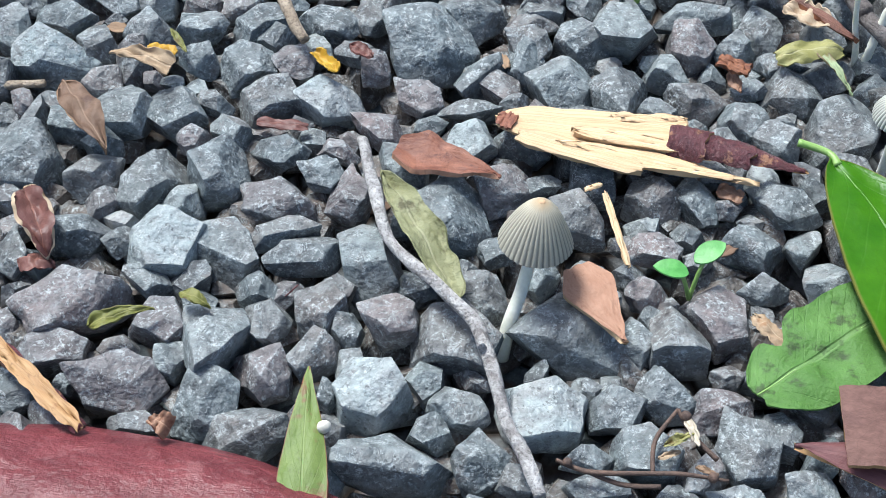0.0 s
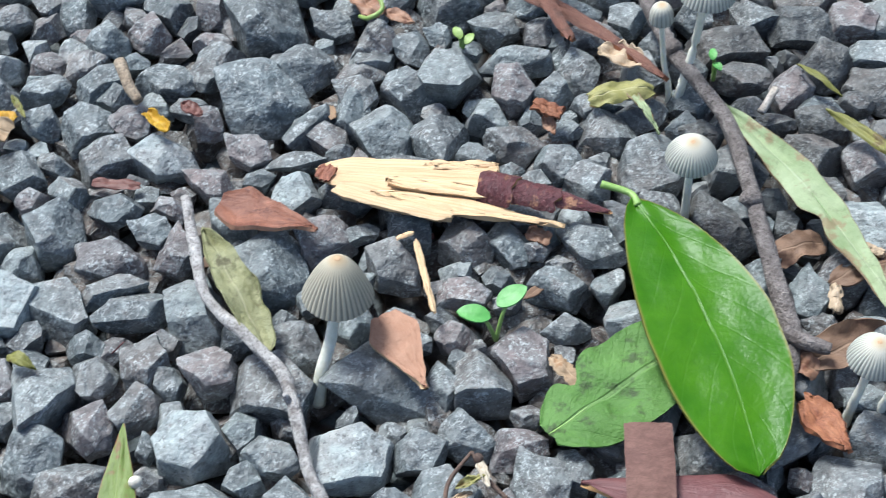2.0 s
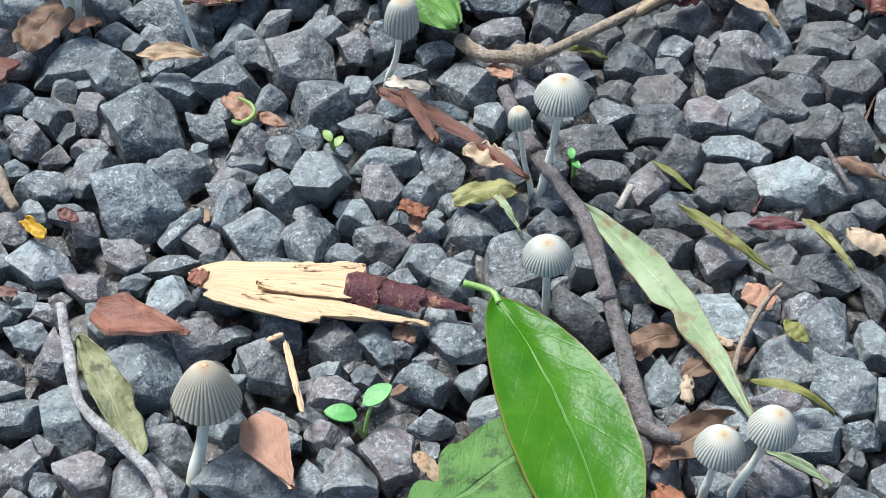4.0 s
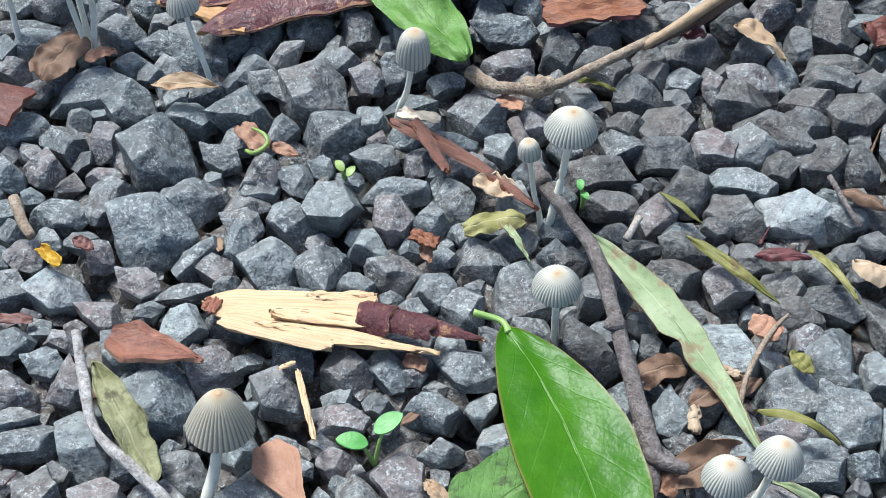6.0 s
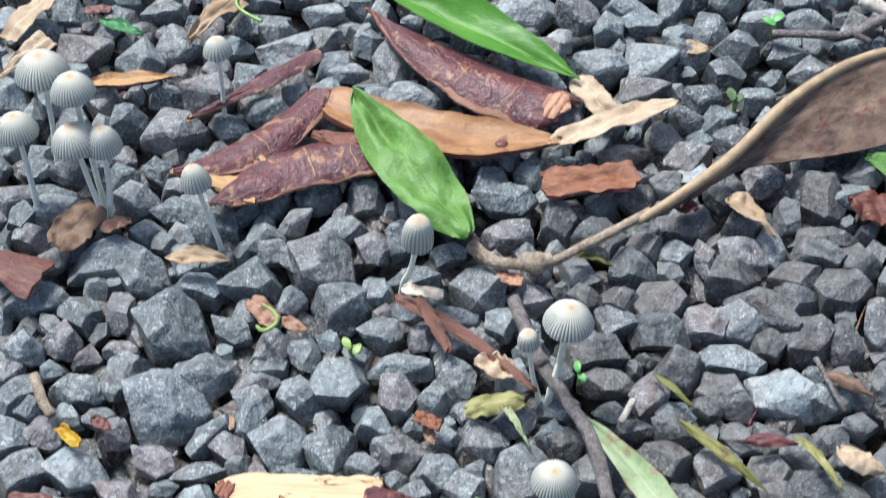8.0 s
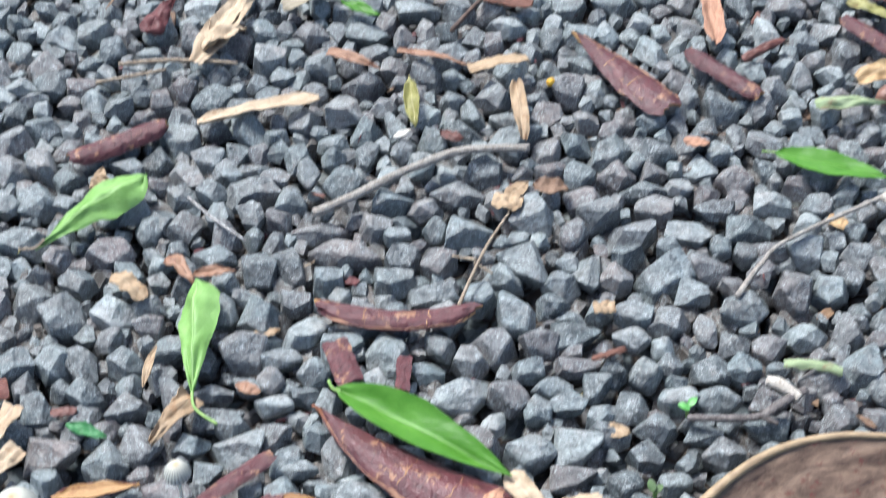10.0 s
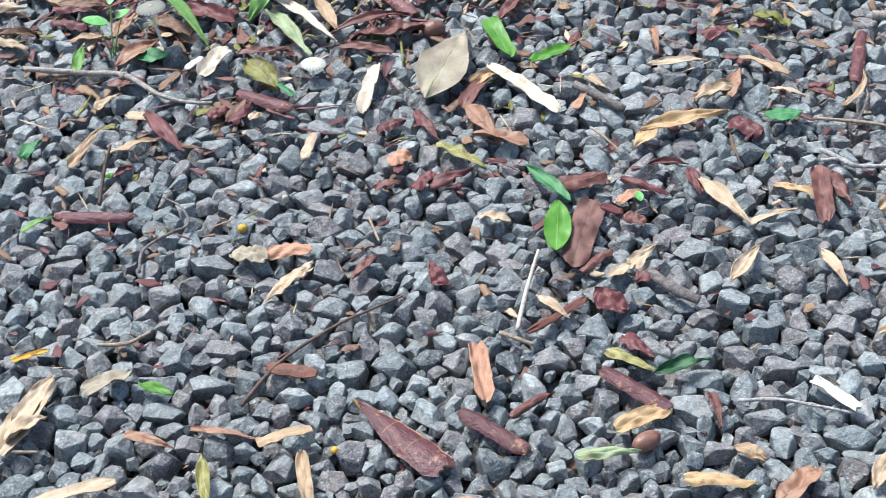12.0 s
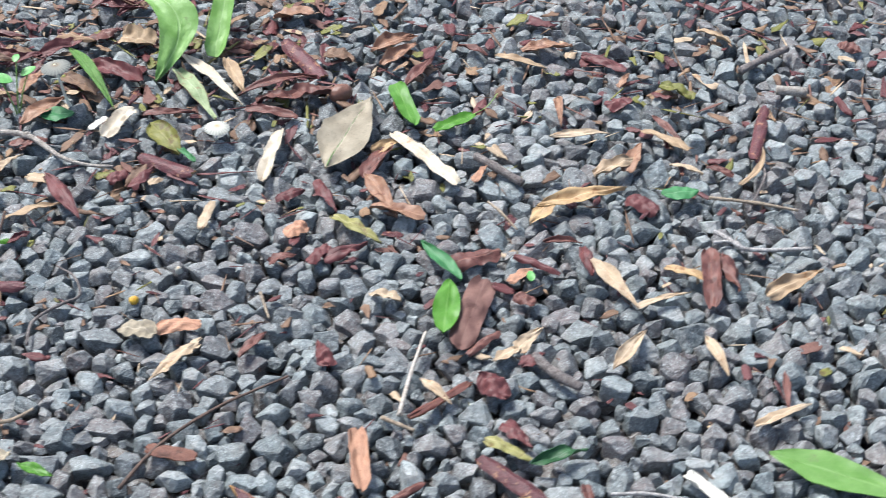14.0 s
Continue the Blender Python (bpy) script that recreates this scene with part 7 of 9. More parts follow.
leaf("dry_leaf", (0.1928, -0.0700, 0.0080), (0.2097, -0.0813, 0.0080), 0.0036, GREY_GREEN, "narrow curled grey-green leaf tip", shape="lance", curl=76, seed=14, ragged=0.09, ripple=0.0025, jag=0.03)
leaf("dry_leaf", (0.1896, -0.0473, 0.0100), (0.2131, -0.0590, 0.0100), 0.0043, OLIVE, "narrow olive dry leaf curling over stones", shape="lance", curl=-114, arch=0.006, seed=15, ragged=0.09, ripple=0.0025, jag=0.03)
leaf("dry_leaf", (0.1752, 0.0191, 0.0100), (0.2011, -0.0075, 0.0100), 0.0046, OLIVE, "long narrow olive leaf on gravel", shape="lance", curl=-95, seed=16, ragged=0.09, ripple=0.0025, jag=0.03)
leaf("dry_leaf", (0.1679, 0.0385, 0.0090), (0.1803, 0.0250, 0.0090), 0.0032, OLIVE, "slender green curved leaf", shape="lance", curl=-76, seed=17, ragged=0.09, ripple=0.0025, jag=0.03)
leaf("dry_leaf", (0.1963, 0.0117, 0.0090), (0.2140, 0.0104, 0.0090), 0.0054, PURPLE_LEAF, "purple-red shrivelled leaf lying on grey gravel", shape="lance", curl=-95, seed=18, ragged=0.09, ripple=0.0025, jag=0.03)
leaf("dry_leaf", (0.2133, 0.0130, 0.0100), (0.2267, -0.0082, 0.0100), 0.0047, OLIVE_PALE, "folded grey-olive leaf lying on grey gravel", shape="lance", curl=150, seed=19, ragged=0.09, ripple=0.0025, jag=0.03)
leaf("dry_leaf", (0.1650, -0.0728, 0.0060), (0.1581, -0.0691, 0.0060), 0.0065, ORANGE_LEAF, "orange-tan dry leaf beneath mushrooms", shape="strip", curl=38, seed=27, ragged=0.09, ripple=0.0025, jag=0.03)
leaf("dry_leaf", (0.1596, -0.0706, 0.0060), (0.1874, -0.0579, 0.0060), 0.0123, BROWN_LEAF, "brown dry leaf beneath mushrooms and a twig", shape="oval", curl=47, ripple=0.002, seed=20, ragged=0.09, jag=0.03)
leaf("dry_leaf", (0.1710, -0.0423, 0.0060), (0.1934, -0.0343, 0.0060), 0.0102, BROWN_LEAF, "brown dry leaf under a torn leaf", shape="oval", curl=38, ripple=0.003, seed=21, ragged=0.09, jag=0.03)
leaf("dry_leaf", (0.1544, -0.0328, 0.0040), (0.1709, -0.0267, 0.0040), 0.0086, BROWN_LEAF, "dark brown scrap beside a branch", shape="strip", ragged=0.2, seed=24, ripple=0.0025, jag=0.03)
bark("bark_chip", (0.1921, -0.0143, 0.0100), (0.2005, -0.0197, 0.0100), 0.0079, "broken orange-red chip on stones", PINK_BARK, "bark", shape="strip", curl=-20, seed=25)
leaf("leaf_scrap", (0.2033, -0.0252, 0.0090), (0.2088, -0.0334, 0.0090), 0.0058, OLIVE, "small olive leaf scrap", shape="oval", seed=25, ragged=0.09, ripple=0.0025, jag=0.03)
bark("splinter", (0.1808, -0.0312, 0.0090), (0.1867, -0.0339, 0.0090), 0.0027, "pale broken splinter lying on grey gravel", PALE_TAN, "wood", shape="strip", curl=-60, thick=0.001, seed=9)
bark("splinter", (0.1720, -0.0452, 0.0090), (0.1715, -0.0540, 0.0090), 0.0034, "pale stub of split wood", PALE_TAN, "wood", shape="strip", curl=-120, thick=0.0015, seed=10)
leaf("leaf_scrap", (0.0249, 0.0725, 0.0060), (0.0345, 0.0607, 0.0060), 0.0078, ORANGE_LEAF, "orange-brown bark scrap between stones", shape="strip", curl=38, seed=26, ragged=0.09, ripple=0.0025, jag=0.03)
leaf("leaf_scrap", (0.0361, 0.0642, 0.0050), (0.0460, 0.0589, 0.0050), 0.0050, ORANGE_LEAF, "small orange-brown scrap lying on grey gravel", shape="oval", seed=27, ragged=0.09, ripple=0.0025, jag=0.03)
leaf("dry_leaf", (0.1960, -0.0872, 0.0090), (0.2106, -0.1026, 0.0090), 0.0054, TAN_LEAF, "narrow tan dry leaf edge-on in gravel", shape="lance", curl=114, seed=28, ragged=0.09, ripple=0.0025, jag=0.03)
leaf("dry_leaf", (0.2269, 0.0087, 0.0100), (0.2407, -0.0003, 0.0100), 0.0111, PALE_TAN, "pale orange withered fruit skin with green speck", shape="oval", curl=-133, ripple=0.003, seed=29, ragged=0.09, jag=0.03)
leaf("dry_leaf", (0.2277, 0.0391, 0.0090), (0.2421, 0.0294, 0.0090), 0.0065, BROWN_LEAF, "brown curled pod husk", shape="lance", curl=-150, seed=30, ragged=0.09, ripple=0.0025, jag=0.03)
bark("bark_chip", (0.1317, 0.1232, 0.0100), (0.1671, 0.1273, 0.0100), 0.0132, "red-brown and orange bark flake", (ORANGE_BARK, PURPLE_BARK), "bark", shape="plain", curl=30, seed=16, jag=0.10, ragged=0.22, ripple=0.002)
leaf("dry_leaf", (0.2021, 0.1178, 0.0100), (0.2165, 0.0982, 0.0100), 0.0129, TAN_LEAF, "small triangular tan dry leaf", shape="tip", curl=38, seed=31, ragged=0.09, ripple=0.0025, jag=0.03)
leaf("leaf_scrap", (0.1802, 0.1139, 0.0090), (0.1899, 0.1124, 0.0090), 0.0084, PURPLE_LEAF, "pinkish curled leaf scrap", shape="oval", curl=95, ragged=0.2, seed=31, ripple=0.0025, jag=0.03)
leaf("dry_leaf", (0.1407, 0.0927, 0.0060), (0.1565, 0.0877, 0.0060), 0.0033, OLIVE, "dark olive leaf sliver under a stalk", shape="lance", curl=76, seed=33, ragged=0.09, ripple=0.0025, jag=0.03)
leaf("leaf_scrap", (0.1145, 0.0825, 0.0080), (0.1233, 0.0785, 0.0080), 0.0049, PINK_BARK, "pale pink-brown chip lying on grey gravel", shape="strip", seed=32, ragged=0.09, ripple=0.0025, jag=0.03)
leaf("dry_leaf", (-0.0486, 0.0937, 0.0080), (-0.0365, 0.1138, 0.0080), 0.0146, BROWN_LEAF, "ragged brown leaf below mushrooms", shape="strip", ragged=0.2, curl=38, seed=34, ripple=0.0025, jag=0.03)
leaf("dry_leaf", (-0.0336, 0.1022, 0.0080), (-0.0229, 0.1065, 0.0080), 0.0079, PINK_BARK, "small red-brown leaf at mushroom stems", shape="oval", ragged=0.2, seed=35, ripple=0.0025, jag=0.03)
bark("bark_strip", (-0.0794, 0.0918, 0.0100), (-0.0521, 0.0780, 0.0100), 0.0185, "dark red bark piece", REDBARK, "bark", curl=-40, shape="wedge", seed=17)
leaf("dry_leaf", (-0.0074, 0.0876, 0.0100), (0.0165, 0.0867, 0.0100), 0.0082, TAN_LEAF, "pale tan curled dry leaf", shape="lance", curl=66, seed=36, ragged=0.09, ripple=0.0025, jag=0.03)
bark("bark_strip", (0.0722, 0.1371, 0.0120), (0.0078, 0.1123, 0.0120), 0.0229, "purple-brown bark strip with tan torn edge", BARK, "bark", curl=-75, bend=0.007, shape="boat", cracks=(0.18, 0.42), torn=-1, seed=18, ripple=0.002)
bark("bark_chip", (0.0003, 0.1271, 0.0100), (0.0249, 0.1188, 0.0100), 0.0132, "tan flake of inner bark", TAN_BARK, "bark", curl=25, shape="wedge", seed=19)
bark("bark_chip", (0.0215, 0.1354, 0.0100), (0.0333, 0.1285, 0.0100), 0.0051, "small tan curl of bark", TAN_BARK, "bark", curl=60, shape="strip", seed=20)
bark("bark_strip", (0.0459, 0.1710, 0.0120), (-0.0087, 0.1276, 0.0120), 0.0180, "arched purple-brown bark strip with tan scuffs", BARK, "bark", curl=-85, bend=-0.008, shape="boat", torn=-1, cracks=(0.5,), seed=21)
bark("bark_strip", (0.0436, 0.1944, 0.0100), (-0.0063, 0.1571, 0.0100), 0.0082, "thin purple-brown bark sliver with pale edge", BARK, "bark", curl=-70, shape="horn", seed=22)
bark("bark_strip", (0.0457, 0.1667, 0.0100), (0.1382, 0.1457, 0.0100), 0.0235, "broad orange-tan inner bark curl lying hollow side up", (HOLLOW_BARK, RED_BARK), "bark", curl=55, bend=0.008, shape="boat", seed=23, thick=0.002, rows=40, cols=14, knot=(0.78, 0.25))
bark("bark_strip", (0.1421, 0.1615, 0.0120), (0.0619, 0.2166, 0.0120), 0.0275, "tapering red-purple bark curl with broken tan end", SKIN, "bark", curl=-85, bend=-0.007, shape="horn", seed=24, rows=40, cols=14, cracks=(0.22, 0.45), torn=-1)
bark("bark_chip", (0.1345, 0.1650, 0.0140), (0.1432, 0.1600, 0.0130), 0.0170, "broken orange end of a bark curl", PINK_BARK, "bark", curl=-70, shape="flake", jag=0.08, ragged=0.3, seed=25, thick=0.001)
bark("bark_chip", (0.0427, 0.1494, 0.0100), (0.0599, 0.1427, 0.0100), 0.0107, "brown bark flake lying on grey gravel", BROWN_BARK, "bark", curl=30, shape="wedge", seed=26)
leaf("green_leaf", (0.1039, 0.0908, 0.0190), (0.0585, 0.1635, 0.0190), 0.0262, BLISTERED, "blistered pale green leaf with dark specks", shape="oval", curl=-35, ripple=0.007, rows=44, cols=16, rib=True, seed=27, jag=0)
leaf("green_leaf", (0.0709, 0.2257, 0.0130), (0.1476, 0.1761, 0.0130), 0.0270, (FRESH_GREEN, FRESH_PALE), "fresh green leaf folded along its midrib", shape="lance", fold=36, tilt=-4, curl=-15, rib=True, seed=28, cols=14, hook=-0.2, stalk=0.008, ripple=0.0018, ragged=0.04)
leaf("green_leaf", (0.0055, 0.2267, 0.0120), (0.0040, 0.2900, 0.0160), 0.0240, FRESH_LIGHT, "light green curled leaf with long pale stalk", shape="fan", fold=-38, arch=0.006, twist=30, tilt=12, seed=29, stalk=0.02, hook=0.6, rows=30, cols=14, ripple=0.003, ragged=0.08)
leaf("dry_leaf", (-0.0114, 0.3098, 0.0110), (0.0028, 0.2896, 0.0110), 0.0107, ORANGE_LEAF, "pale orange dry leaf behind a green leaf", shape="tip", curl=28, seed=37, ragged=0.09, ripple=0.0025, jag=0.03)
leaf("dry_leaf", (0.0005, 0.2974, 0.0100), (0.0215, 0.2990, 0.0100), 0.0064, ORANGE_LEAF, "narrow orange dry leaf", shape="lance", curl=57, seed=38, ragged=0.09, ripple=0.0025, jag=0.03)
leaf("green_leaf", (-0.0753, 0.3182, 0.0130), (-0.0269, 0.3595, 0.0150), 0.0235, FRESH_LIGHT, "light green leaf folded in half", shape="fan", fold=-32, tilt=-8, arch=0.005, seed=39, stalk=0.013, stalk_mat=TAN_TWIG, hook=-0.2, rows=30, cols=14, ripple=0.003, ragged=0.10, jag=0.06)
bark("bark_strip", (0.0615, 0.2767, 0.0110), (0.1365, 0.2714, 0.0110), 0.0126, "purple-brown bark strip with frayed orange edge", BARK, "bark", curl=-100, bend=0.008, shape="strip", torn=1, cracks=(0.3, 0.7), seed=27)
bark("bark_chip", (0.0695, 0.2549, 0.0100), (0.0774, 0.2312, 0.0100), 0.0123, "small purple-brown bark chip", PURPLE_BARK, "bark", curl=-50, shape="plain", seed=28)
bark("bark_chip", (0.1023, 0.2450, 0.0090), (0.1006, 0.2257, 0.0090), 0.0066, "dark purple bark sliver", PURPLE_BARK, "bark", curl=-50, shape="plain", seed=29)
leaf("dry_leaf", (0.1465, 0.1796, 0.0090), (0.1588, 0.1587, 0.0090), 0.0110, PALE_TAN, "pale dry leaf piece", shape="strip", curl=47, seed=40, ragged=0.09, ripple=0.0025, jag=0.03)
leaf("dry_leaf", (0.1362, 0.1424, 0.0110), (0.1853, 0.1653, 0.0110), 0.0118, PALE_TAN, "pale tan split strip of dry leaf", shape="strip", curl=38, ragged=0.2, jag=0.1, seed=41, ripple=0.0025)
leaf("dry_leaf", (-0.0120, 0.2027, 0.0090), (0.0056, 0.2266, 0.0090), 0.0139, TAN_LEAF, "torn tan dry leaf", shape="wedge", curl=57, ragged=0.2, seed=42, ripple=0.0025, jag=0.03)
bark("bark_strip", (-0.0526, 0.1766, 0.0090), (-0.0148, 0.1813, 0.0090), 0.0082, "red-brown bark strip with pale edge", TANIN, "bark", curl=50, shape="lance", seed=30)
leaf("dry_leaf", (-0.0856, 0.1998, 0.0110), (-0.0743, 0.2242, 0.0110), 0.0109, PALE_TAN, "pale tan dry strip", shape="plain", curl=28, seed=43, ragged=0.09, ripple=0.0025, jag=0.03)
leaf("dry_leaf", (-0.0863, 0.1803, 0.0090), (-0.0700, 0.2022, 0.0090), 0.0107, PALE_TAN, "pale tan dry leaf", shape="wedge", curl=28, seed=44, ragged=0.09, ripple=0.0025, jag=0.03)
leaf("dry_leaf", (-0.0378, 0.3007, 0.0090), (-0.0216, 0.2853, 0.0090), 0.0101, TAN_LEAF, "torn tan leaf scrap", shape="strip", ragged=0.3, seed=45, ripple=0.0025, jag=0.03)
leaf("dry_leaf", (-0.0178, 0.2338, 0.0090), (-0.0136, 0.2567, 0.0090), 0.0041, TAN_LEAF, "thin brown dry blade", shape="lance", curl=57, seed=46, ragged=0.09, ripple=0.0025, jag=0.03)
leaf("leaf_scrap", (0.0241, 0.2353, 0.0060), (0.0356, 0.2302, 0.0060), 0.0061, ORANGE_LEAF, "orange scrap of leaf", shape="oval", seed=46, ragged=0.09, ripple=0.0025, jag=0.03)
leaf("leaf_scrap", (0.0298, 0.2659, 0.0030), (0.0432, 0.2673, 0.0030), 0.0057, TAN_LEAF, "tan scrap beneath a stone", shape="oval", seed=47, ragged=0.09, ripple=0.0025, jag=0.03)
leaf("leaf_scrap", (-0.0558, 0.3578, 0.0090), (-0.0467, 0.3635, 0.0090), 0.0101, TAN_LEAF, "tan-orange scrap of leaf", shape="oval", curl=76, seed=48, ragged=0.09, ripple=0.0025, jag=0.03)
bark("bark_strip", (-0.1021, 0.2301, 0.0080), (-0.0803, 0.2370, 0.0080), 0.0111, "dark red bark fragment", REDBARK, "bark", shape="wedge", curl=-30, seed=31)
leaf("leaf_scrap", (-0.0593, 0.2228, 0.0060), (-0.0476, 0.2242, 0.0060), 0.0045, RED_LEAF, "red-brown scrap lying on grey gravel", shape="strip", seed=49, ragged=0.09, ripple=0.0025, jag=0.03)
leaf("leaf_scrap", (-0.0516, 0.2164, 0.0060), (-0.0325, 0.2082, 0.0060), 0.0074, BLUE_GREEN, "shrivelled small green leaf", shape="lance", curl=114, ripple=0.004, seed=50, ragged=0.09, jag=0.03)
leaf("leaf_scrap", (0.1479, 0.3409, 0.0090), (0.1627, 0.3367, 0.0090), 0.0100, TAN_LEAF, "crumpled tan scrap lying on grey gravel", shape="strip", ragged=0.3, ripple=0.004, seed=51, jag=0.03)
leaf("leaf_scrap", (0.1690, 0.3501, 0.0090), (0.1865, 0.3457, 0.0090), 0.0111, BROWN_LEAF, "brown leaf scrap lying on grey gravel", shape="oval", curl=38, ragged=0.2, seed=52, ripple=0.0025, jag=0.03)
leaf("leaf_scrap", (0.1920, 0.2698, 0.0090), (0.2023, 0.2703, 0.0090), 0.0068, TAN_LEAF, "tan chip between stones", shape="plain", curl=-57, seed=53, ragged=0.09, ripple=0.0025, jag=0.03)
bark("bark_chip", (0.1888, 0.2398, 0.0090), (0.2048, 0.2450, 0.0090), 0.0025, "thin reddish splinter lying on grey gravel", BROWN_BARK, "bark", shape="strip", seed=32)
leaf("dry_leaf", (0.3080, 0.1046, 0.0110), (0.2560, 0.1365, 0.0110), 0.0290, PALE_GREEN, "pale green leaf with brown specks", shape="oval", curl=18, seed=54, rib=True, ragged=0.09, ripple=0.0025, jag=0.03)
bark("bark_chip", (0.2474, 0.1170, 0.0090), (0.2702, 0.1100, 0.0090), 0.0158, "crumpled dark red husk", REDBARK, "bark", shape="oval", curl=-60, ragged=0.3, ripple=0.006, seed=33)
leaf("dry_leaf", (0.2761, 0.2337, 0.0100), (0.3019, 0.2280, 0.0100), 0.0071, GREY_GREEN, "pale green rolled stub of leaf", shape="plain", curl=-150, seed=55, ragged=0.09, ripple=0.0025, jag=0.03)
leaf("leaf_scrap", (0.1906, 0.2064, 0.0020), (0.2025, 0.2030, 0.0020), 0.0074, TAN_LEAF, "small tan scrap lying on grey gravel", shape="oval", seed=56, ragged=0.09, ripple=0.0025, jag=0.03)
leaf("green_leaf", (0.2933, 0.3630, 0.0120), (0.3484, 0.3427, 0.0120), 0.0166, FRESH_GREEN, "small fresh green leaf", shape="lance", curl=30, seed=57, stalk=0.008, rib=True, ripple=0.0018, ragged=0.04)
leaf("green_leaf", (0.3500, 0.2570, 0.0120), (0.4125, 0.3447, 0.0150), 0.0235, MINT, "pale green rolled leaf with pale stalk", shape="strip", curl=-95, seed=58, stalk=0.024, hook=0.35, rib=True, ripple=0.003, ragged=0.08, jag=0.10, rows=36, cols=14)
leaf("dry_leaf", (-0.0038, 0.4007, 0.0100), (0.0591, 0.4173, 0.0100), 0.0100, PALE_TAN, "pale tan narrow dry leaf", shape="strip", curl=57, seed=59, ragged=0.09, ripple=0.0025, jag=0.03, twist=-22)
leaf("dry_leaf", (-0.0082, 0.4464, 0.0110), (0.0205, 0.5009, 0.0110), 0.0190, PALE_TAN, "pale tan torn leaf", shape="flake", curl=20, tilt=0, ragged=0.2, seed=60, ripple=0.0025, jag=0.03, twist=15)
leaf("dry_leaf", (-0.0054, 0.4563, 0.0130), (0.0186, 0.4697, 0.0130), 0.0138, PALE_TAN, "tan curled leaf piece over another", shape="horn", curl=76, seed=61, ragged=0.09, ripple=0.0025, jag=0.03, twist=-38)
bark("bark_strip", (-0.0686, 0.3791, 0.0110), (-0.0211, 0.4018, 0.0110), 0.0160, "purple-brown bark roll lying on grey gravel", BARK, "bark", curl=-130, shape="strip", seed=34)
leaf("dry_leaf", (-0.0369, 0.4730, 0.0100), (-0.0233, 0.5027, 0.0100), 0.0173, PURPLE_LEAF, "dark red-purple leaf piece", shape="tip", curl=-57, seed=62, ragged=0.09, ripple=0.0025, jag=0.03, twist=-1)
leaf("dry_leaf", (0.0380, 0.4902, 0.0100), (0.0667, 0.5016, 0.0100), 0.0134, GREY_LEAF, "pale crumpled dead leaf", shape="strip", ripple=0.005, curl=57, ragged=0.2, seed=63, jag=0.03, twist=36)
leaf("green_leaf", (0.0708, 0.4936, 0.0100), (0.0926, 0.4806, 0.0100), 0.0080, FRESH_GREEN, "small bright green leaf", shape="lance", curl=40, seed=64, ripple=0.0018, ragged=0.04)
leaf("dry_leaf", (0.1016, 0.4513, 0.0100), (0.1396, 0.4378, 0.0100), 0.0071, ORANGE_LEAF, "orange-red narrow dry leaf", shape="flake", curl=57, seed=65, ragged=0.09, ripple=0.0025, jag=0.03, twist=20)
leaf("dry_leaf", (0.0632, 0.4522, 0.0100), (0.0920, 0.4376, 0.0100), 0.0078, ORANGE_LEAF, "brown-orange narrow dry leaf", shape="horn", curl=57, seed=66, ragged=0.09, ripple=0.0025, jag=0.03, twist=-33)
leaf("dry_leaf", (0.1401, 0.4323, 0.0120), (0.1721, 0.4389, 0.0120), 0.0090, TAN_LEAF, "tan dry leaf across a stone", shape="plain", curl=28, seed=67, ragged=0.09, ripple=0.0025, jag=0.03, twist=4)
leaf("dry_leaf", (0.1660, 0.3789, 0.0120), (0.1647, 0.4218, 0.0120), 0.0081, TAN_LEAF, "upright tan dry leaf", shape="strip", curl=57, seed=68, ragged=0.09, ripple=0.0025, jag=0.03, twist=41)
leaf("dry_leaf", (0.1104, 0.3928, 0.0100), (0.1078, 0.4304, 0.0100), 0.0107, OLIVE_PALE, "pale olive folded leaf", shape="lance", curl=133, seed=69, ragged=0.09, ripple=0.0025, jag=0.03, twist=-12)
leaf("leaf_scrap", (0.2488, 0.3767, 0.0090), (0.2622, 0.3741, 0.0090), 0.0068, PINK_BARK, "pink-brown scrap lying on grey gravel", shape="oval", seed=70, ragged=0.09, ripple=0.0025, jag=0.03)
leaf("leaf_scrap", (-0.0069, 0.5248, 0.0090), (0.0146, 0.5307, 0.0090), 0.0051, YELLOW_LEAF, "yellow and brown scrap", shape="strip", curl=114, ragged=0.3, seed=71, ripple=0.0025, jag=0.03)
leaf("leaf_scrap", (0.0987, 0.3863, 0.0090), (0.1079, 0.3918, 0.0090), 0.0037, WHITE_BIT, "white flake lying on grey gravel", shape="oval", seed=72, ragged=0.09, ripple=0.0025, jag=0.03)
leaf("leaf_scrap", (0.1231, 0.3887, 0.0090), (0.1352, 0.3837, 0.0090), 0.0068, RED_LEAF, "red scrap lying on grey gravel", shape="oval", seed=73, ragged=0.09, ripple=0.0025, jag=0.03)
leaf("leaf_scrap", (0.3148, 0.3255, 0.0030), (0.3239, 0.3193, 0.0030), 0.0071, GOLD_LEAF, "ochre scrap under a twig", shape="strip", seed=74, ragged=0.09, ripple=0.0025, jag=0.03)
leaf("leaf_scrap", (0.1544, 0.3452, 0.0040), (0.1669, 0.3559, 0.0040), 0.0090, TAN_LEAF, "tan-brown scrap lying on grey gravel", shape="oval", seed=75, ragged=0.09, ripple=0.0025, jag=0.03)
leaf("leaf_scrap", (-0.0536, 0.3613, 0.0040), (-0.0525, 0.3769, 0.0040), 0.0066, TAN_LEAF, "orange-tan scrap under a green leaf", shape="oval", seed=76, ragged=0.09, ripple=0.0025, jag=0.03)
bark("bark_strip", (0.2442, 0.3989, 0.0120), (0.1989, 0.4583, 0.0120), 0.0225, "tapering purple-brown bark curl", BARK, "bark", curl=-80, shape="horn", torn=1, cracks=(0.35, 0.6), seed=35)
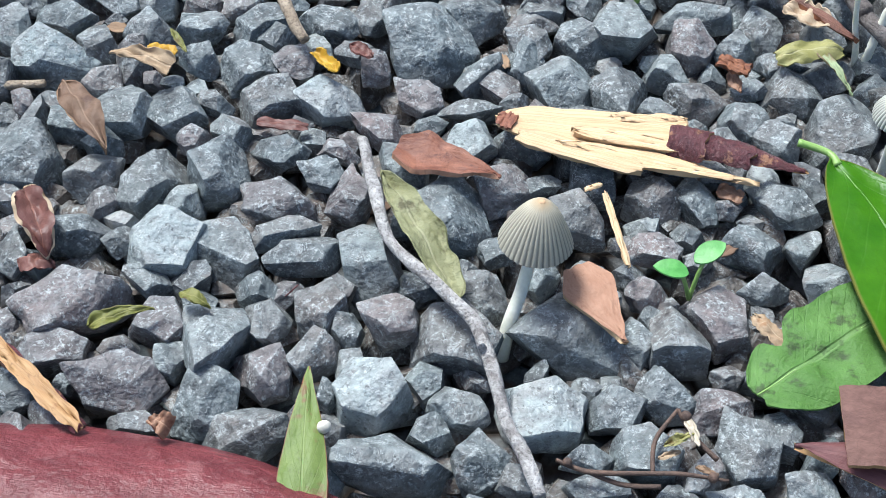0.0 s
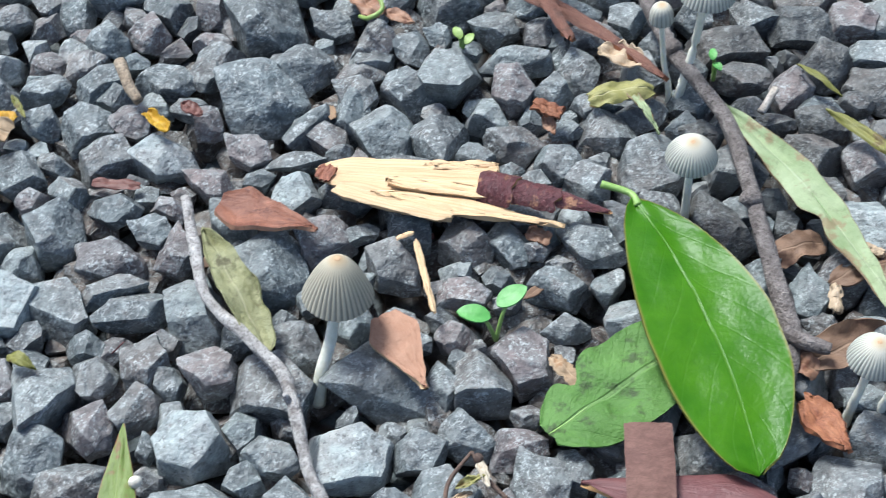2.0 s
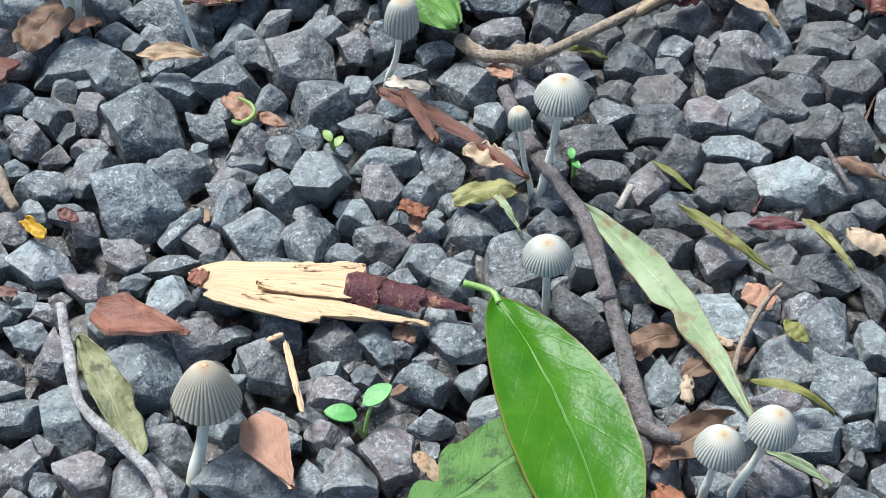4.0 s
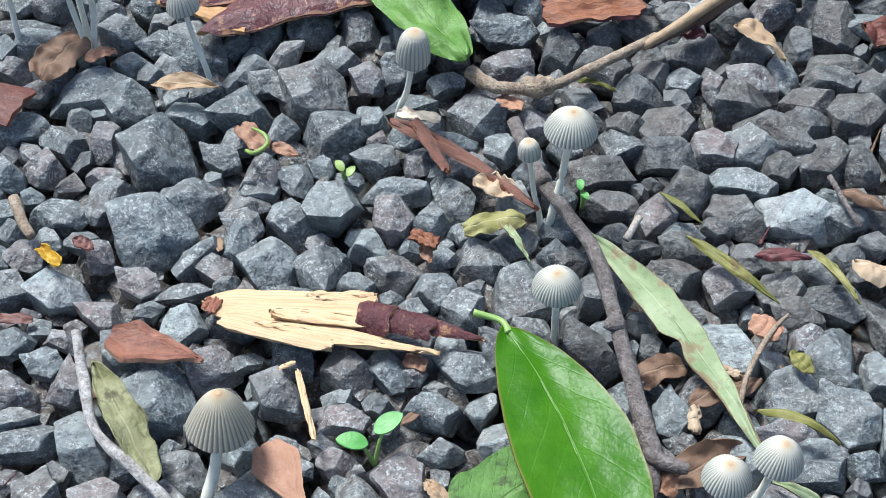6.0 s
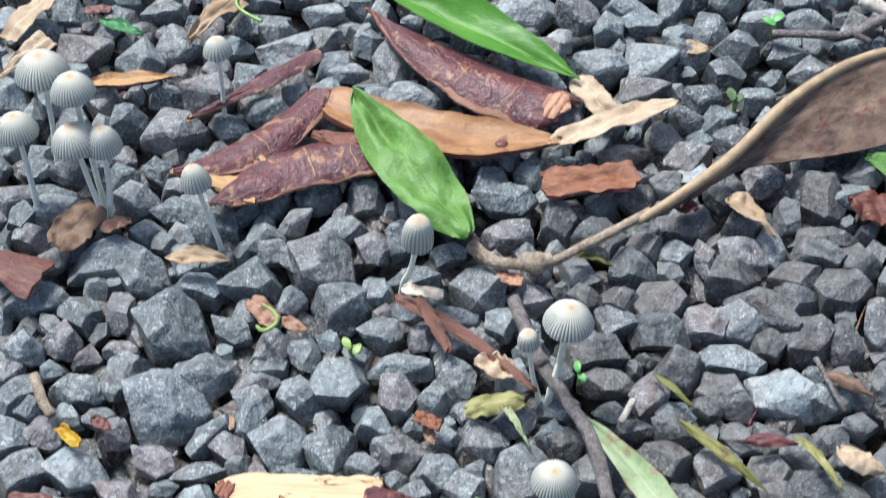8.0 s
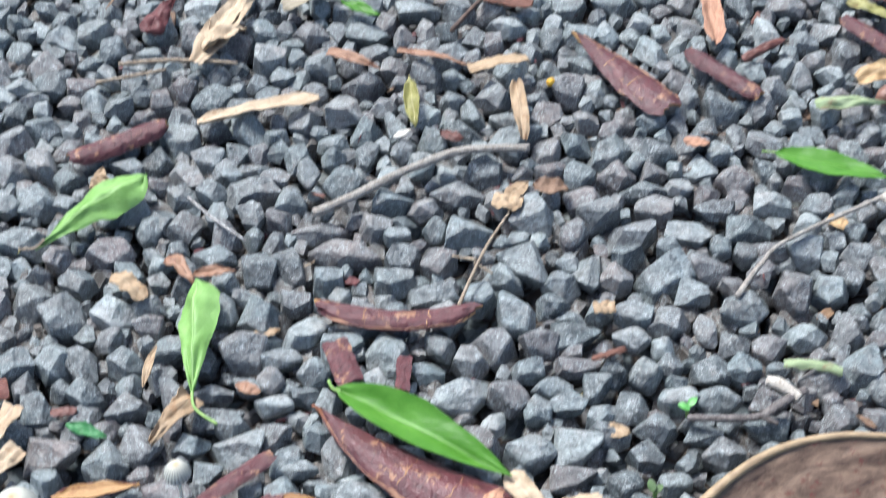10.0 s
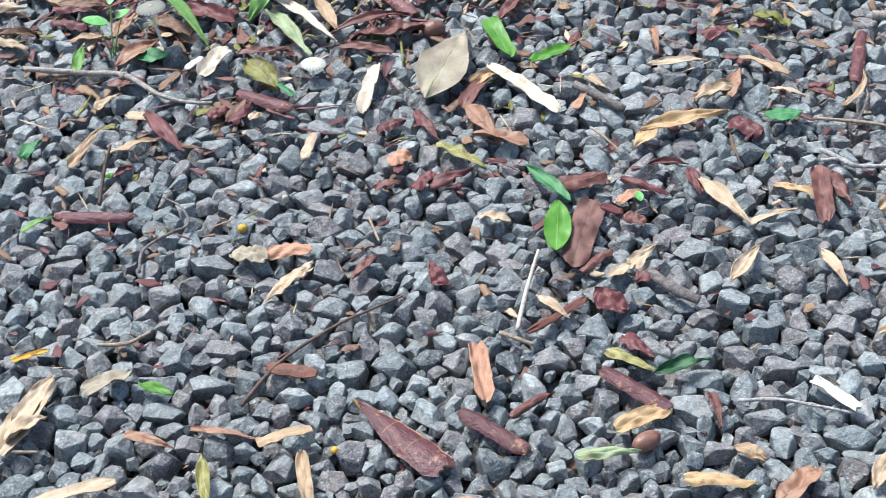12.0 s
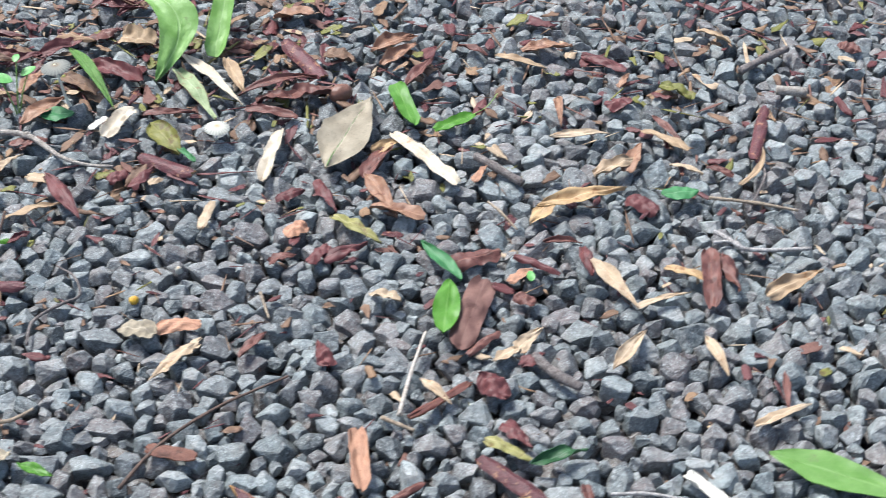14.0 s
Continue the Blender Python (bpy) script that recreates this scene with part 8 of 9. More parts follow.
bark("bark_strip", (0.2597, 0.4434, 0.0110), (0.2936, 0.4071, 0.0110), 0.0127, "purple-brown bark curl with pale end", BARK, "bark", curl=-120, shape="strip", seed=36)
leaf("green_leaf", (0.3516, 0.6207, 0.0160), (0.3406, 0.5691, 0.0160), 0.0185, FRESH_GREEN, "small upright bright green leaf", shape="paddle", curl=30, seed=77, rib=True, ripple=0.0018, ragged=0.04)
leaf("green_leaf", (0.3597, 0.6218, 0.0130), (0.3371, 0.6658, 0.0130), 0.0127, BLUE_GREEN, "twisted dull green leaf", shape="lance", curl=90, twist=60, seed=78, ripple=0.0018, ragged=0.04)
leaf("dry_leaf", (0.3767, 0.6238, 0.0100), (0.3494, 0.5598, 0.0100), 0.0191, RED_MATTE, "matte red-brown dry leaf behind a green one", shape="strip", curl=-38, seed=79, ragged=0.09, ripple=0.0025, jag=0.03, twist=-2)
leaf("dry_leaf", (0.3541, 0.6409, 0.0100), (0.3908, 0.6518, 0.0100), 0.0159, RED_LEAF, "red-brown folded leaf lying on grey gravel", shape="strip", curl=-76, seed=80, ragged=0.09, ripple=0.0025, jag=0.03, twist=35)
leaf("dry_leaf", (0.2779, 0.7008, 0.0110), (0.3095, 0.6687, 0.0110), 0.0138, OLIVE_PALE, "yellow-olive leaf lying on grey gravel", shape="horn", curl=57, seed=81, ragged=0.09, ripple=0.0025, jag=0.03, twist=-18)
leaf("dry_leaf", (0.3054, 0.7478, 0.0110), (0.3237, 0.6955, 0.0110), 0.0150, ORANGE_LEAF, "orange-brown dry leaf lying on grey gravel", shape="spear", curl=76, seed=82, ragged=0.09, ripple=0.0025, jag=0.03, twist=19)
leaf("dry_leaf", (0.3062, 0.7095, 0.0110), (0.3430, 0.6935, 0.0110), 0.0148, ORANGE_LEAF, "orange-brown dry leaf, glossy", shape="strip", curl=57, seed=83, ragged=0.09, ripple=0.0025, jag=0.03, twist=-34)
leaf("dry_leaf", (0.2766, 0.7516, 0.0160), (0.3185, 0.8347, 0.0160), 0.0385, GREY_LEAF, "broad grey-tan papery leaf", shape="spear", curl=38, seed=84, rib=True, ragged=0.09, ripple=0.0025, jag=0.03)
leaf("dry_leaf", (0.2290, 0.7469, 0.0110), (0.2472, 0.8075, 0.0110), 0.0120, BLEACHED, "tan bark-like dry leaf with brown middle", shape="strip", curl=95, seed=85, ragged=0.09, ripple=0.0025, jag=0.03, twist=40)
leaf("dry_leaf", (0.3307, 0.7942, 0.0110), (0.3722, 0.7288, 0.0110), 0.0112, BLEACHED, "bleached dry leaf strip", shape="strip", curl=38, ragged=0.3, seed=86, ripple=0.0025, jag=0.03, twist=-13)
leaf("green_leaf", (0.3399, 0.8570, 0.0120), (0.3476, 0.8014, 0.0120), 0.0152, FRESH_GREEN, "small green curled leaf", shape="strip", curl=60, twist=50, seed=87, ripple=0.0018, ragged=0.04)
leaf("green_leaf", (0.3959, 0.8109, 0.0110), (0.3631, 0.7946, 0.0110), 0.0106, FRESH_GREEN, "small green leaf on a long thin stalk", shape="strip", curl=30, seed=88, stalk=0.03, ripple=0.0018, ragged=0.04)
leaf("dry_leaf", (0.1716, 0.9164, 0.0130), (0.2187, 0.8411, 0.0130), 0.0128, BLEACHED, "pale pointed dry leaf", shape="spear", curl=76, seed=89, ragged=0.09, ripple=0.0025, jag=0.03, twist=8)
leaf("dry_leaf", (0.2074, 0.9064, 0.0120), (0.2213, 0.8568, 0.0120), 0.0128, TAN_LEAF, "tan dry leaf lying on grey gravel", shape="flake", curl=57, seed=90, ragged=0.09, ripple=0.0025, jag=0.03, twist=-45)
leaf("dry_leaf", (0.1686, 0.8946, 0.0130), (0.1976, 0.8243, 0.0130), 0.0153, GREY_GREEN, "pale grey-green drying leaf", shape="horn", curl=38, seed=91, ragged=0.09, ripple=0.0025, jag=0.03, twist=-8)
leaf("dry_leaf", (0.1479, 0.8238, 0.0130), (0.1693, 0.7837, 0.0130), 0.0200, OLIVE, "green-olive leaf lying on grey gravel", shape="oval", curl=76, seed=92, ragged=0.09, ripple=0.0025, jag=0.03, twist=29)
leaf("leaf_scrap", (0.1696, 0.7896, 0.0130), (0.1812, 0.7728, 0.0130), 0.0060, BLUE_GREEN, "curled green tendril of leaf", shape="strip", curl=150, seed=93, ragged=0.09, ripple=0.0025, jag=0.03)
bark("bark_strip", (0.1407, 0.7887, 0.0110), (0.1795, 0.7629, 0.0110), 0.0145, "purple-brown bark roll lying on grey gravel", BARK, "bark", curl=-130, shape="strip", seed=37)
leaf("dry_leaf", (0.0723, 0.7732, 0.0120), (0.0996, 0.7173, 0.0120), 0.0150, PURPLE_LEAF, "dark red curled leaf", shape="spear", curl=-114, seed=94, ragged=0.09, ripple=0.0025, jag=0.03, twist=13)
leaf("dry_leaf", (0.0452, 0.7255, 0.0100), (0.0843, 0.7389, 0.0100), 0.0098, TAN_LEAF, "tan dry leaf lying on grey gravel", shape="flake", curl=57, seed=95, ragged=0.09, ripple=0.0025, jag=0.03, twist=-40)
leaf("dry_leaf", (0.0195, 0.7142, 0.0100), (0.0412, 0.7603, 0.0100), 0.0082, TAN_LEAF, "narrow tan dry leaf", shape="horn", curl=57, seed=96, ragged=0.09, ripple=0.0025, jag=0.03, twist=-3)
leaf("dry_leaf", (0.0351, 0.7812, 0.0110), (0.0537, 0.7982, 0.0110), 0.0094, PALE_TAN, "pale triangular dry leaf", shape="tip", curl=38, seed=97, ragged=0.09, ripple=0.0025, jag=0.03, twist=34)
bark("bark_strip", (0.0120, 0.6614, 0.0110), (0.0651, 0.6534, 0.0110), 0.0125, "purple-brown bark roll lying on grey gravel", BARK, "bark", curl=-140, shape="strip", seed=38)
leaf("dry_leaf", (0.4250, 0.6941, 0.0120), (0.4933, 0.7074, 0.0120), 0.0150, GOLD_LEAF, "golden tan dry leaf", shape="spear", curl=57, seed=98, ragged=0.09, ripple=0.0025, jag=0.03)
leaf("dry_leaf", (0.4174, 0.6790, 0.0100), (0.4452, 0.7045, 0.0100), 0.0140, GOLD_LEAF, "golden tan dry leaf", shape="spear", curl=38, seed=99, ragged=0.09, ripple=0.0025, jag=0.03, twist=18)
leaf("dry_leaf", (0.4734, 0.7254, 0.0120), (0.5089, 0.7412, 0.0120), 0.0145, PALE_TAN, "pale tan curled leaf", shape="flake", curl=76, seed=100, ragged=0.09, ripple=0.0025, jag=0.03, twist=-35)
leaf("dry_leaf", (0.4989, 0.7281, 0.0100), (0.5174, 0.7624, 0.0100), 0.0129, ORANGE_LEAF, "brown curled leaf lying on grey gravel", shape="horn", curl=76, seed=101, ragged=0.09, ripple=0.0025, jag=0.03, twist=2)
leaf("dry_leaf", (0.4496, 0.7784, 0.0100), (0.4958, 0.7756, 0.0100), 0.0079, PALE_TAN, "thin pale dry leaf", shape="lance", curl=57, seed=102, ragged=0.09, ripple=0.0025, jag=0.03, twist=39)
leaf("dry_leaf", (0.5217, 0.7772, 0.0100), (0.5509, 0.7488, 0.0100), 0.0105, TAN_LEAF, "tan dry leaf lying on grey gravel", shape="strip", curl=57, seed=103, ragged=0.09, ripple=0.0025, jag=0.03, twist=-14)
leaf("dry_leaf", (0.5336, 0.7950, 0.0100), (0.5490, 0.7568, 0.0100), 0.0062, RED_LEAF, "red-brown sliver of leaf", shape="lance", curl=57, seed=104, ragged=0.09, ripple=0.0025, jag=0.03, twist=23)
leaf("dry_leaf", (0.5334, 0.7345, 0.0090), (0.5554, 0.7210, 0.0090), 0.0085, PALE_TAN, "pale leaf scrap lying on grey gravel", shape="flake", curl=38, seed=105, ragged=0.09, ripple=0.0025, jag=0.03, twist=-30)
leaf("dry_leaf", (0.4646, 0.8262, 0.0110), (0.4607, 0.7882, 0.0110), 0.0089, ORANGE_LEAF, "upright orange-brown leaf lying on grey gravel", shape="tip", curl=38, seed=106, ragged=0.09, ripple=0.0025, jag=0.03, twist=7)
leaf("green_leaf", (0.5175, 0.6975, 0.0130), (0.5456, 0.6975, 0.0130), 0.0151, BLUE_GREEN, "small blue-green leaf lying on grey gravel", shape="oval", curl=-30, seed=107, ripple=0.0018, ragged=0.04)
leaf("dry_leaf", (0.5369, 0.6341, 0.0120), (0.5249, 0.5760, 0.0120), 0.0134, RED_LEAF, "dark red dry leaf", shape="strip", curl=76, seed=108, ragged=0.09, ripple=0.0025, jag=0.03, twist=-9)
leaf("dry_leaf", (0.5460, 0.6312, 0.0100), (0.5479, 0.5927, 0.0100), 0.0135, RED_LEAF, "dark red curled leaf", shape="spear", curl=-95, seed=109, ragged=0.09, ripple=0.0025, jag=0.03, twist=28)
leaf("dry_leaf", (0.4525, 0.6372, 0.0110), (0.4741, 0.5836, 0.0110), 0.0126, PALE_TAN, "pale tan leaf lying on grey gravel", shape="spear", curl=66, seed=110, ragged=0.09, ripple=0.0025, jag=0.03)
leaf("dry_leaf", (0.4741, 0.5836, 0.0110), (0.5135, 0.5938, 0.0110), 0.0062, PALE_TAN, "narrow pale leaf lying on grey gravel", shape="horn", curl=57, seed=111, ragged=0.09, ripple=0.0025, jag=0.03, twist=12)
leaf("dry_leaf", (0.4459, 0.5286, 0.0110), (0.4751, 0.5610, 0.0110), 0.0105, PALE_TAN, "pale tan leaf with pointed end", shape="spear", curl=47, seed=112, ragged=0.09, ripple=0.0025, jag=0.03)
leaf("dry_leaf", (0.5017, 0.6202, 0.0110), (0.5297, 0.6021, 0.0110), 0.0079, GOLD_LEAF, "tan-orange dry leaf lying on grey gravel", shape="strip", curl=57, seed=113, ragged=0.09, ripple=0.0025, jag=0.03, twist=-4)
leaf("dry_leaf", (0.5130, 0.5515, 0.0110), (0.5186, 0.5139, 0.0110), 0.0082, PALE_TAN, "pale narrow leaf lying on grey gravel", shape="lance", curl=57, seed=114, ragged=0.09, ripple=0.0025, jag=0.03, twist=33)
bark("splinter", (0.4720, 0.4366, 0.0120), (0.4902, 0.4099, 0.0120), 0.0068, "short white piece of split wood", WHITE_BIT, "wood", shape="plain", curl=-60, thick=0.003, seed=115)
leaf("dry_leaf", (0.3203, 0.3956, 0.0130), (0.3570, 0.3946, 0.0130), 0.0086, GREY_GREEN, "pale grey-green leaf draped on a round stone", shape="horn", curl=-76, seed=116, ragged=0.09, ripple=0.0025, jag=0.03, twist=17)
leaf("green_leaf", (0.3787, 0.4553, 0.0120), (0.4157, 0.4627, 0.0120), 0.0119, DARK_GREEN, "shrivelled dark green leaf", shape="lance", curl=110, ripple=0.012, ragged=0.3, twist=60, seed=117)
bark("bark_strip", (0.3495, 0.4652, 0.0110), (0.3821, 0.4273, 0.0110), 0.0124, "red-purple bark curl lying on grey gravel", BARK, "bark", curl=-110, shape="strip", seed=39)
leaf("dry_leaf", (0.3470, 0.4168, 0.0090), (0.3815, 0.4275, 0.0090), 0.0114, GOLD_LEAF, "orange-tan dry leaf lying on grey gravel", shape="strip", curl=38, seed=118, ragged=0.09, ripple=0.0025, jag=0.03, twist=1)
leaf("dry_leaf", (0.3550, 0.4801, 0.0100), (0.3799, 0.4601, 0.0100), 0.0098, OLIVE_PALE, "yellow-brown leaf lying on grey gravel", shape="strip", curl=-57, seed=119, ragged=0.09, ripple=0.0025, jag=0.03, twist=38)
leaf("dry_leaf", (0.3584, 0.5322, 0.0120), (0.3748, 0.5106, 0.0120), 0.0190, PURPLE_LEAF, "dark red broad leaf piece", shape="oval", curl=-76, ripple=0.004, seed=120, ragged=0.09, jag=0.03)
leaf("dry_leaf", (0.3693, 0.4929, 0.0100), (0.3819, 0.4681, 0.0100), 0.0134, PURPLE_LEAF, "dark red leaf piece", shape="horn", curl=-76, seed=121, ragged=0.09, ripple=0.0025, jag=0.03, twist=22)
bark("bark_strip", (0.3098, 0.5031, 0.0100), (0.3525, 0.5284, 0.0100), 0.0058, "thin red-brown bark strip", REDBARK, "bark", curl=-60, shape="strip", seed=40)
leaf("dry_leaf", (0.3210, 0.5359, 0.0100), (0.3380, 0.5112, 0.0100), 0.0073, PALE_TAN, "small pale leaf lying on grey gravel", shape="spear", curl=47, seed=122, ragged=0.09, ripple=0.0025, jag=0.03, twist=-31)
leaf("dry_leaf", (0.2766, 0.4955, 0.0120), (0.2749, 0.4459, 0.0120), 0.0132, PINK_BARK, "pinkish-tan curled leaf lying on grey gravel", shape="strip", curl=95, seed=123, ragged=0.09, ripple=0.0025, jag=0.03, twist=6)
leaf("dry_leaf", (0.2884, 0.4340, 0.0100), (0.3130, 0.4493, 0.0100), 0.0068, RED_LEAF, "dark red leaf roll", shape="strip", curl=-150, seed=124, ragged=0.09, ripple=0.0025, jag=0.03, twist=43)
leaf("dry_leaf", (0.1302, 0.6044, 0.0100), (0.1524, 0.5960, 0.0100), 0.0196, GREY_LEAF, "pale grey-pink leaf fragment", shape="strip", curl=19, seed=125, ragged=0.09, ripple=0.0025, jag=0.03, twist=-10)
leaf("dry_leaf", (0.1526, 0.6017, 0.0090), (0.1826, 0.6035, 0.0090), 0.0113, PINK_BARK, "pink-brown leaf fragment lying on grey gravel", shape="strip", curl=-57, ragged=0.2, seed=126, ripple=0.0025, jag=0.03, twist=27)
leaf("dry_leaf", (0.1514, 0.5586, 0.0090), (0.1813, 0.5865, 0.0090), 0.0096, PALE_TAN, "crumpled bleached husk lying on grey gravel", shape="strip", ragged=0.6, jag=0.3, ripple=0.006, seed=127, twist=-26)
bark("bark_chip", (0.1480, 0.4966, 0.0100), (0.1782, 0.4866, 0.0100), 0.0097, "purple-brown bark chip lying on grey gravel", BROWN_BARK, "bark", curl=-50, shape="strip", seed=41)
leaf("dry_leaf", (0.2637, 0.5534, 0.0100), (0.2583, 0.5766, 0.0100), 0.0164, PURPLE_LEAF, "dark purple leaf tip", shape="tip", curl=-38, seed=128, ragged=0.09, ripple=0.0025, jag=0.03, twist=11)
leaf("dry_leaf", (0.2066, 0.5676, 0.0100), (0.2251, 0.5892, 0.0100), 0.0082, RED_LEAF, "red-brown leaf lying on grey gravel", shape="lance", curl=57, seed=129, ragged=0.09, ripple=0.0025, jag=0.03, twist=-42)
leaf("dry_leaf", (-0.0008, 0.4638, 0.0110), (0.0199, 0.5067, 0.0110), 0.0136, PALE_TAN, "pale tan curled leaf lying on grey gravel", shape="flake", curl=57, seed=130, ragged=0.09, ripple=0.0025, jag=0.03, twist=-5)
bark("bark_chip", (0.5977, 0.7329, 0.0100), (0.6256, 0.7972, 0.0100), 0.0106, "coiled purple-red bark lying on grey gravel", PURPLE_BARK, "bark", curl=-120, shape="strip", seed=42)
leaf("dry_leaf", (0.3768, 0.3733, 0.0110), (0.4155, 0.3642, 0.0110), 0.0097, GOLD_LEAF, "orange-brown dry leaf lying on grey gravel", shape="strip", curl=-76, seed=131, ragged=0.09, ripple=0.0025, jag=0.03, twist=32)
leaf("dry_leaf", (0.4787, 0.3507, 0.0110), (0.5027, 0.3797, 0.0110), 0.0117, PALE_TAN, "pale tan leaf lying on grey gravel", shape="spear", curl=47, seed=132, ragged=0.09, ripple=0.0025, jag=0.03, twist=-21)
leaf("dry_leaf", (0.4260, 0.3492, 0.0100), (0.4531, 0.3698, 0.0100), 0.0142, ORANGE_LEAF, "orange-brown leaf lying on grey gravel", shape="strip", curl=47, seed=133, ragged=0.09, ripple=0.0025, jag=0.03, twist=16)
leaf("dry_leaf", (0.4120, 0.3943, 0.0080), (0.4272, 0.3821, 0.0080), 0.0092, TAN_LEAF, "tan leaf scrap lying on grey gravel", shape="oval", curl=38, seed=134, ragged=0.09, ripple=0.0025, jag=0.03, twist=-37)
leaf("dry_leaf", (0.5236, 0.4695, 0.0110), (0.5635, 0.4836, 0.0110), 0.0086, PALE_TAN, "pale tan leaf lying on grey gravel", shape="flake", curl=47, seed=135, ragged=0.09, ripple=0.0025, jag=0.03, twist=0)
leaf("dry_leaf", (0.5647, 0.5843, 0.0110), (0.6105, 0.6044, 0.0110), 0.0141, TAN_LEAF, "tan curled leaf lying on grey gravel", shape="horn", curl=66, seed=136, ragged=0.09, ripple=0.0025, jag=0.03, twist=37)
leaf("green_leaf", (0.5258, 0.4472, 0.0120), (0.6074, 0.3975, 0.0120), 0.0277, FRESH_PALE, "pale green broad leaf", shape="spear", curl=20, seed=137, rib=True, ripple=0.0018, ragged=0.04)
leaf("green_leaf", (0.1518, 0.8810, 0.0120), (0.1231, 0.9607, 0.0500), 0.0340, FRESH_LIGHT, "long pale green arching leaf", shape="lance", curl=45, bend=0.034, arch=0.012, seed=138, rows=32, cols=12, ripple=0.003, ragged=0.06)
leaf("green_leaf", (0.1981, 0.9096, 0.0120), (0.2131, 0.9640, 0.0450), 0.0190, FRESH_LIGHT, "upright pale green leaf", shape="strip", curl=70, seed=139, ripple=0.0018, ragged=0.04)
leaf("green_leaf", (0.0828, 0.9279, 0.0160), (0.1207, 0.8414, 0.0160), 0.0101, PALE_GREEN, "drooping narrow green leaf", shape="lance", curl=40, arch=0.01, seed=140, ripple=0.0018, ragged=0.04)
leaf("green_leaf", (0.0641, 0.8470, 0.0100), (0.0892, 0.8486, 0.0100), 0.0169, BLUE_GREEN, "dark green rounded leaf", shape="oval", curl=20, seed=141, ripple=0.0018, ragged=0.04)
leaf("dry_leaf", (0.2161, 0.8562, 0.0110), (0.2790, 0.8743, 0.0110), 0.0110, RED_LEAF, "long red-brown curved dry leaf", shape="lance", curl=114, arch=0.006, seed=142, ragged=0.09, ripple=0.0025, jag=0.03, twist=-11)
bark("bark_strip", (0.2567, 0.9312, 0.0110), (0.2845, 0.8751, 0.0110), 0.0169, "purple-brown bark roll lying on grey gravel", BARK, "bark", curl=-130, shape="strip", seed=43)
leaf("dry_leaf", (0.2575, 0.8546, 0.0090), (0.2911, 0.8535, 0.0090), 0.0182, RED_LEAF, "crumpled red-brown leaf lying on grey gravel", shape="strip", ripple=0.006, curl=76, seed=143, ragged=0.09, jag=0.03, twist=26)
leaf("dry_leaf", (0.3252, 0.9061, 0.0110), (0.3654, 0.9236, 0.0110), 0.0190, ORANGE_LEAF, "orange-brown curled leaf lying on grey gravel", shape="spear", curl=114, seed=144, ragged=0.09, ripple=0.0025, jag=0.03, twist=-27)
leaf("dry_leaf", (0.4478, 0.8928, 0.0110), (0.4899, 0.8960, 0.0110), 0.0180, ORANGE_LEAF, "bright orange-brown leaf lying on grey gravel", shape="flake", curl=76, seed=145, ragged=0.09, ripple=0.0025, jag=0.03, twist=10)
leaf("dry_leaf", (0.4259, 0.8899, 0.0100), (0.4636, 0.8671, 0.0100), 0.0084, TAN_LEAF, "tan narrow leaf lying on grey gravel", shape="horn", curl=57, seed=146, ragged=0.09, ripple=0.0025, jag=0.03, twist=-43)
leaf("dry_leaf", (0.3481, 0.8556, 0.0100), (0.3745, 0.8916, 0.0100), 0.0120, RED_LEAF, "red-brown narrow leaf lying on grey gravel", shape="lance", curl=76, seed=147, ragged=0.09, ripple=0.0025, jag=0.03, twist=-6)
leaf("dry_leaf", (0.1231, 0.9502, 0.0090), (0.1507, 0.9373, 0.0090), 0.0237, TAN_LEAF, "tan curled leaf under a green one", shape="strip", curl=95, seed=148, ragged=0.09, ripple=0.0025, jag=0.03, twist=31)
bark("bark_strip", (-0.0002, 0.9804, 0.0100), (0.0316, 0.9408, 0.0100), 0.0142, "purple-brown bark fragment lying on grey gravel", BARK, "bark", curl=-100, shape="spear", seed=44)
leaf("dry_leaf", (0.0931, 0.9503, 0.0090), (0.1209, 0.9637, 0.0090), 0.0171, RED_LEAF, "dark red fragment lying on grey gravel", shape="oval", curl=-76, seed=149, ragged=0.09, ripple=0.0025, jag=0.03, twist=-22)
leaf("dry_leaf", (0.2111, 0.9369, 0.0090), (0.2336, 0.9248, 0.0090), 0.0170, RED_LEAF, "red-brown pod fragment lying on grey gravel", shape="flake", curl=-133, seed=150, ragged=0.09, ripple=0.0025, jag=0.03, twist=15)
leaf("dry_leaf", (0.2487, 0.9653, 0.0100), (0.2826, 0.9693, 0.0100), 0.0175, ORANGE_LEAF, "orange-brown leaf lying on grey gravel", shape="strip", curl=57, seed=151, ragged=0.09, ripple=0.0025, jag=0.03, twist=-38)
leaf("dry_leaf", (0.0192, 0.8261, 0.0120), (0.0222, 0.8659, 0.0120), 0.0097, FRESH_PALE, "yellow-green young leaf lying on grey gravel", shape="lance", curl=76, seed=152, ragged=0.09, ripple=0.0025, jag=0.03, twist=-1)
leaf("dry_leaf", (0.2881, 0.9095, 0.0080), (0.3101, 0.8976, 0.0080), 0.0187, BROWN_LEAF, "brown leaf fragment lying on grey gravel", shape="strip", curl=57, seed=153, ragged=0.09, ripple=0.0025, jag=0.03, twist=36)
leaf("dry_leaf", (0.0487, 0.8394, 0.0090), (0.0826, 0.8730, 0.0090), 0.0161, ORANGE_LEAF, "orange-tan leaf lying on grey gravel", shape="spear", curl=57, seed=154, ragged=0.09, ripple=0.0025, jag=0.03, twist=-17)
leaf("dry_leaf", (0.0123, 0.8796, 0.0090), (0.0429, 0.8790, 0.0090), 0.0108, TAN_LEAF, "tan leaf lying on grey gravel", shape="flake", curl=57, seed=155, ragged=0.09, ripple=0.0025, jag=0.03, twist=20)
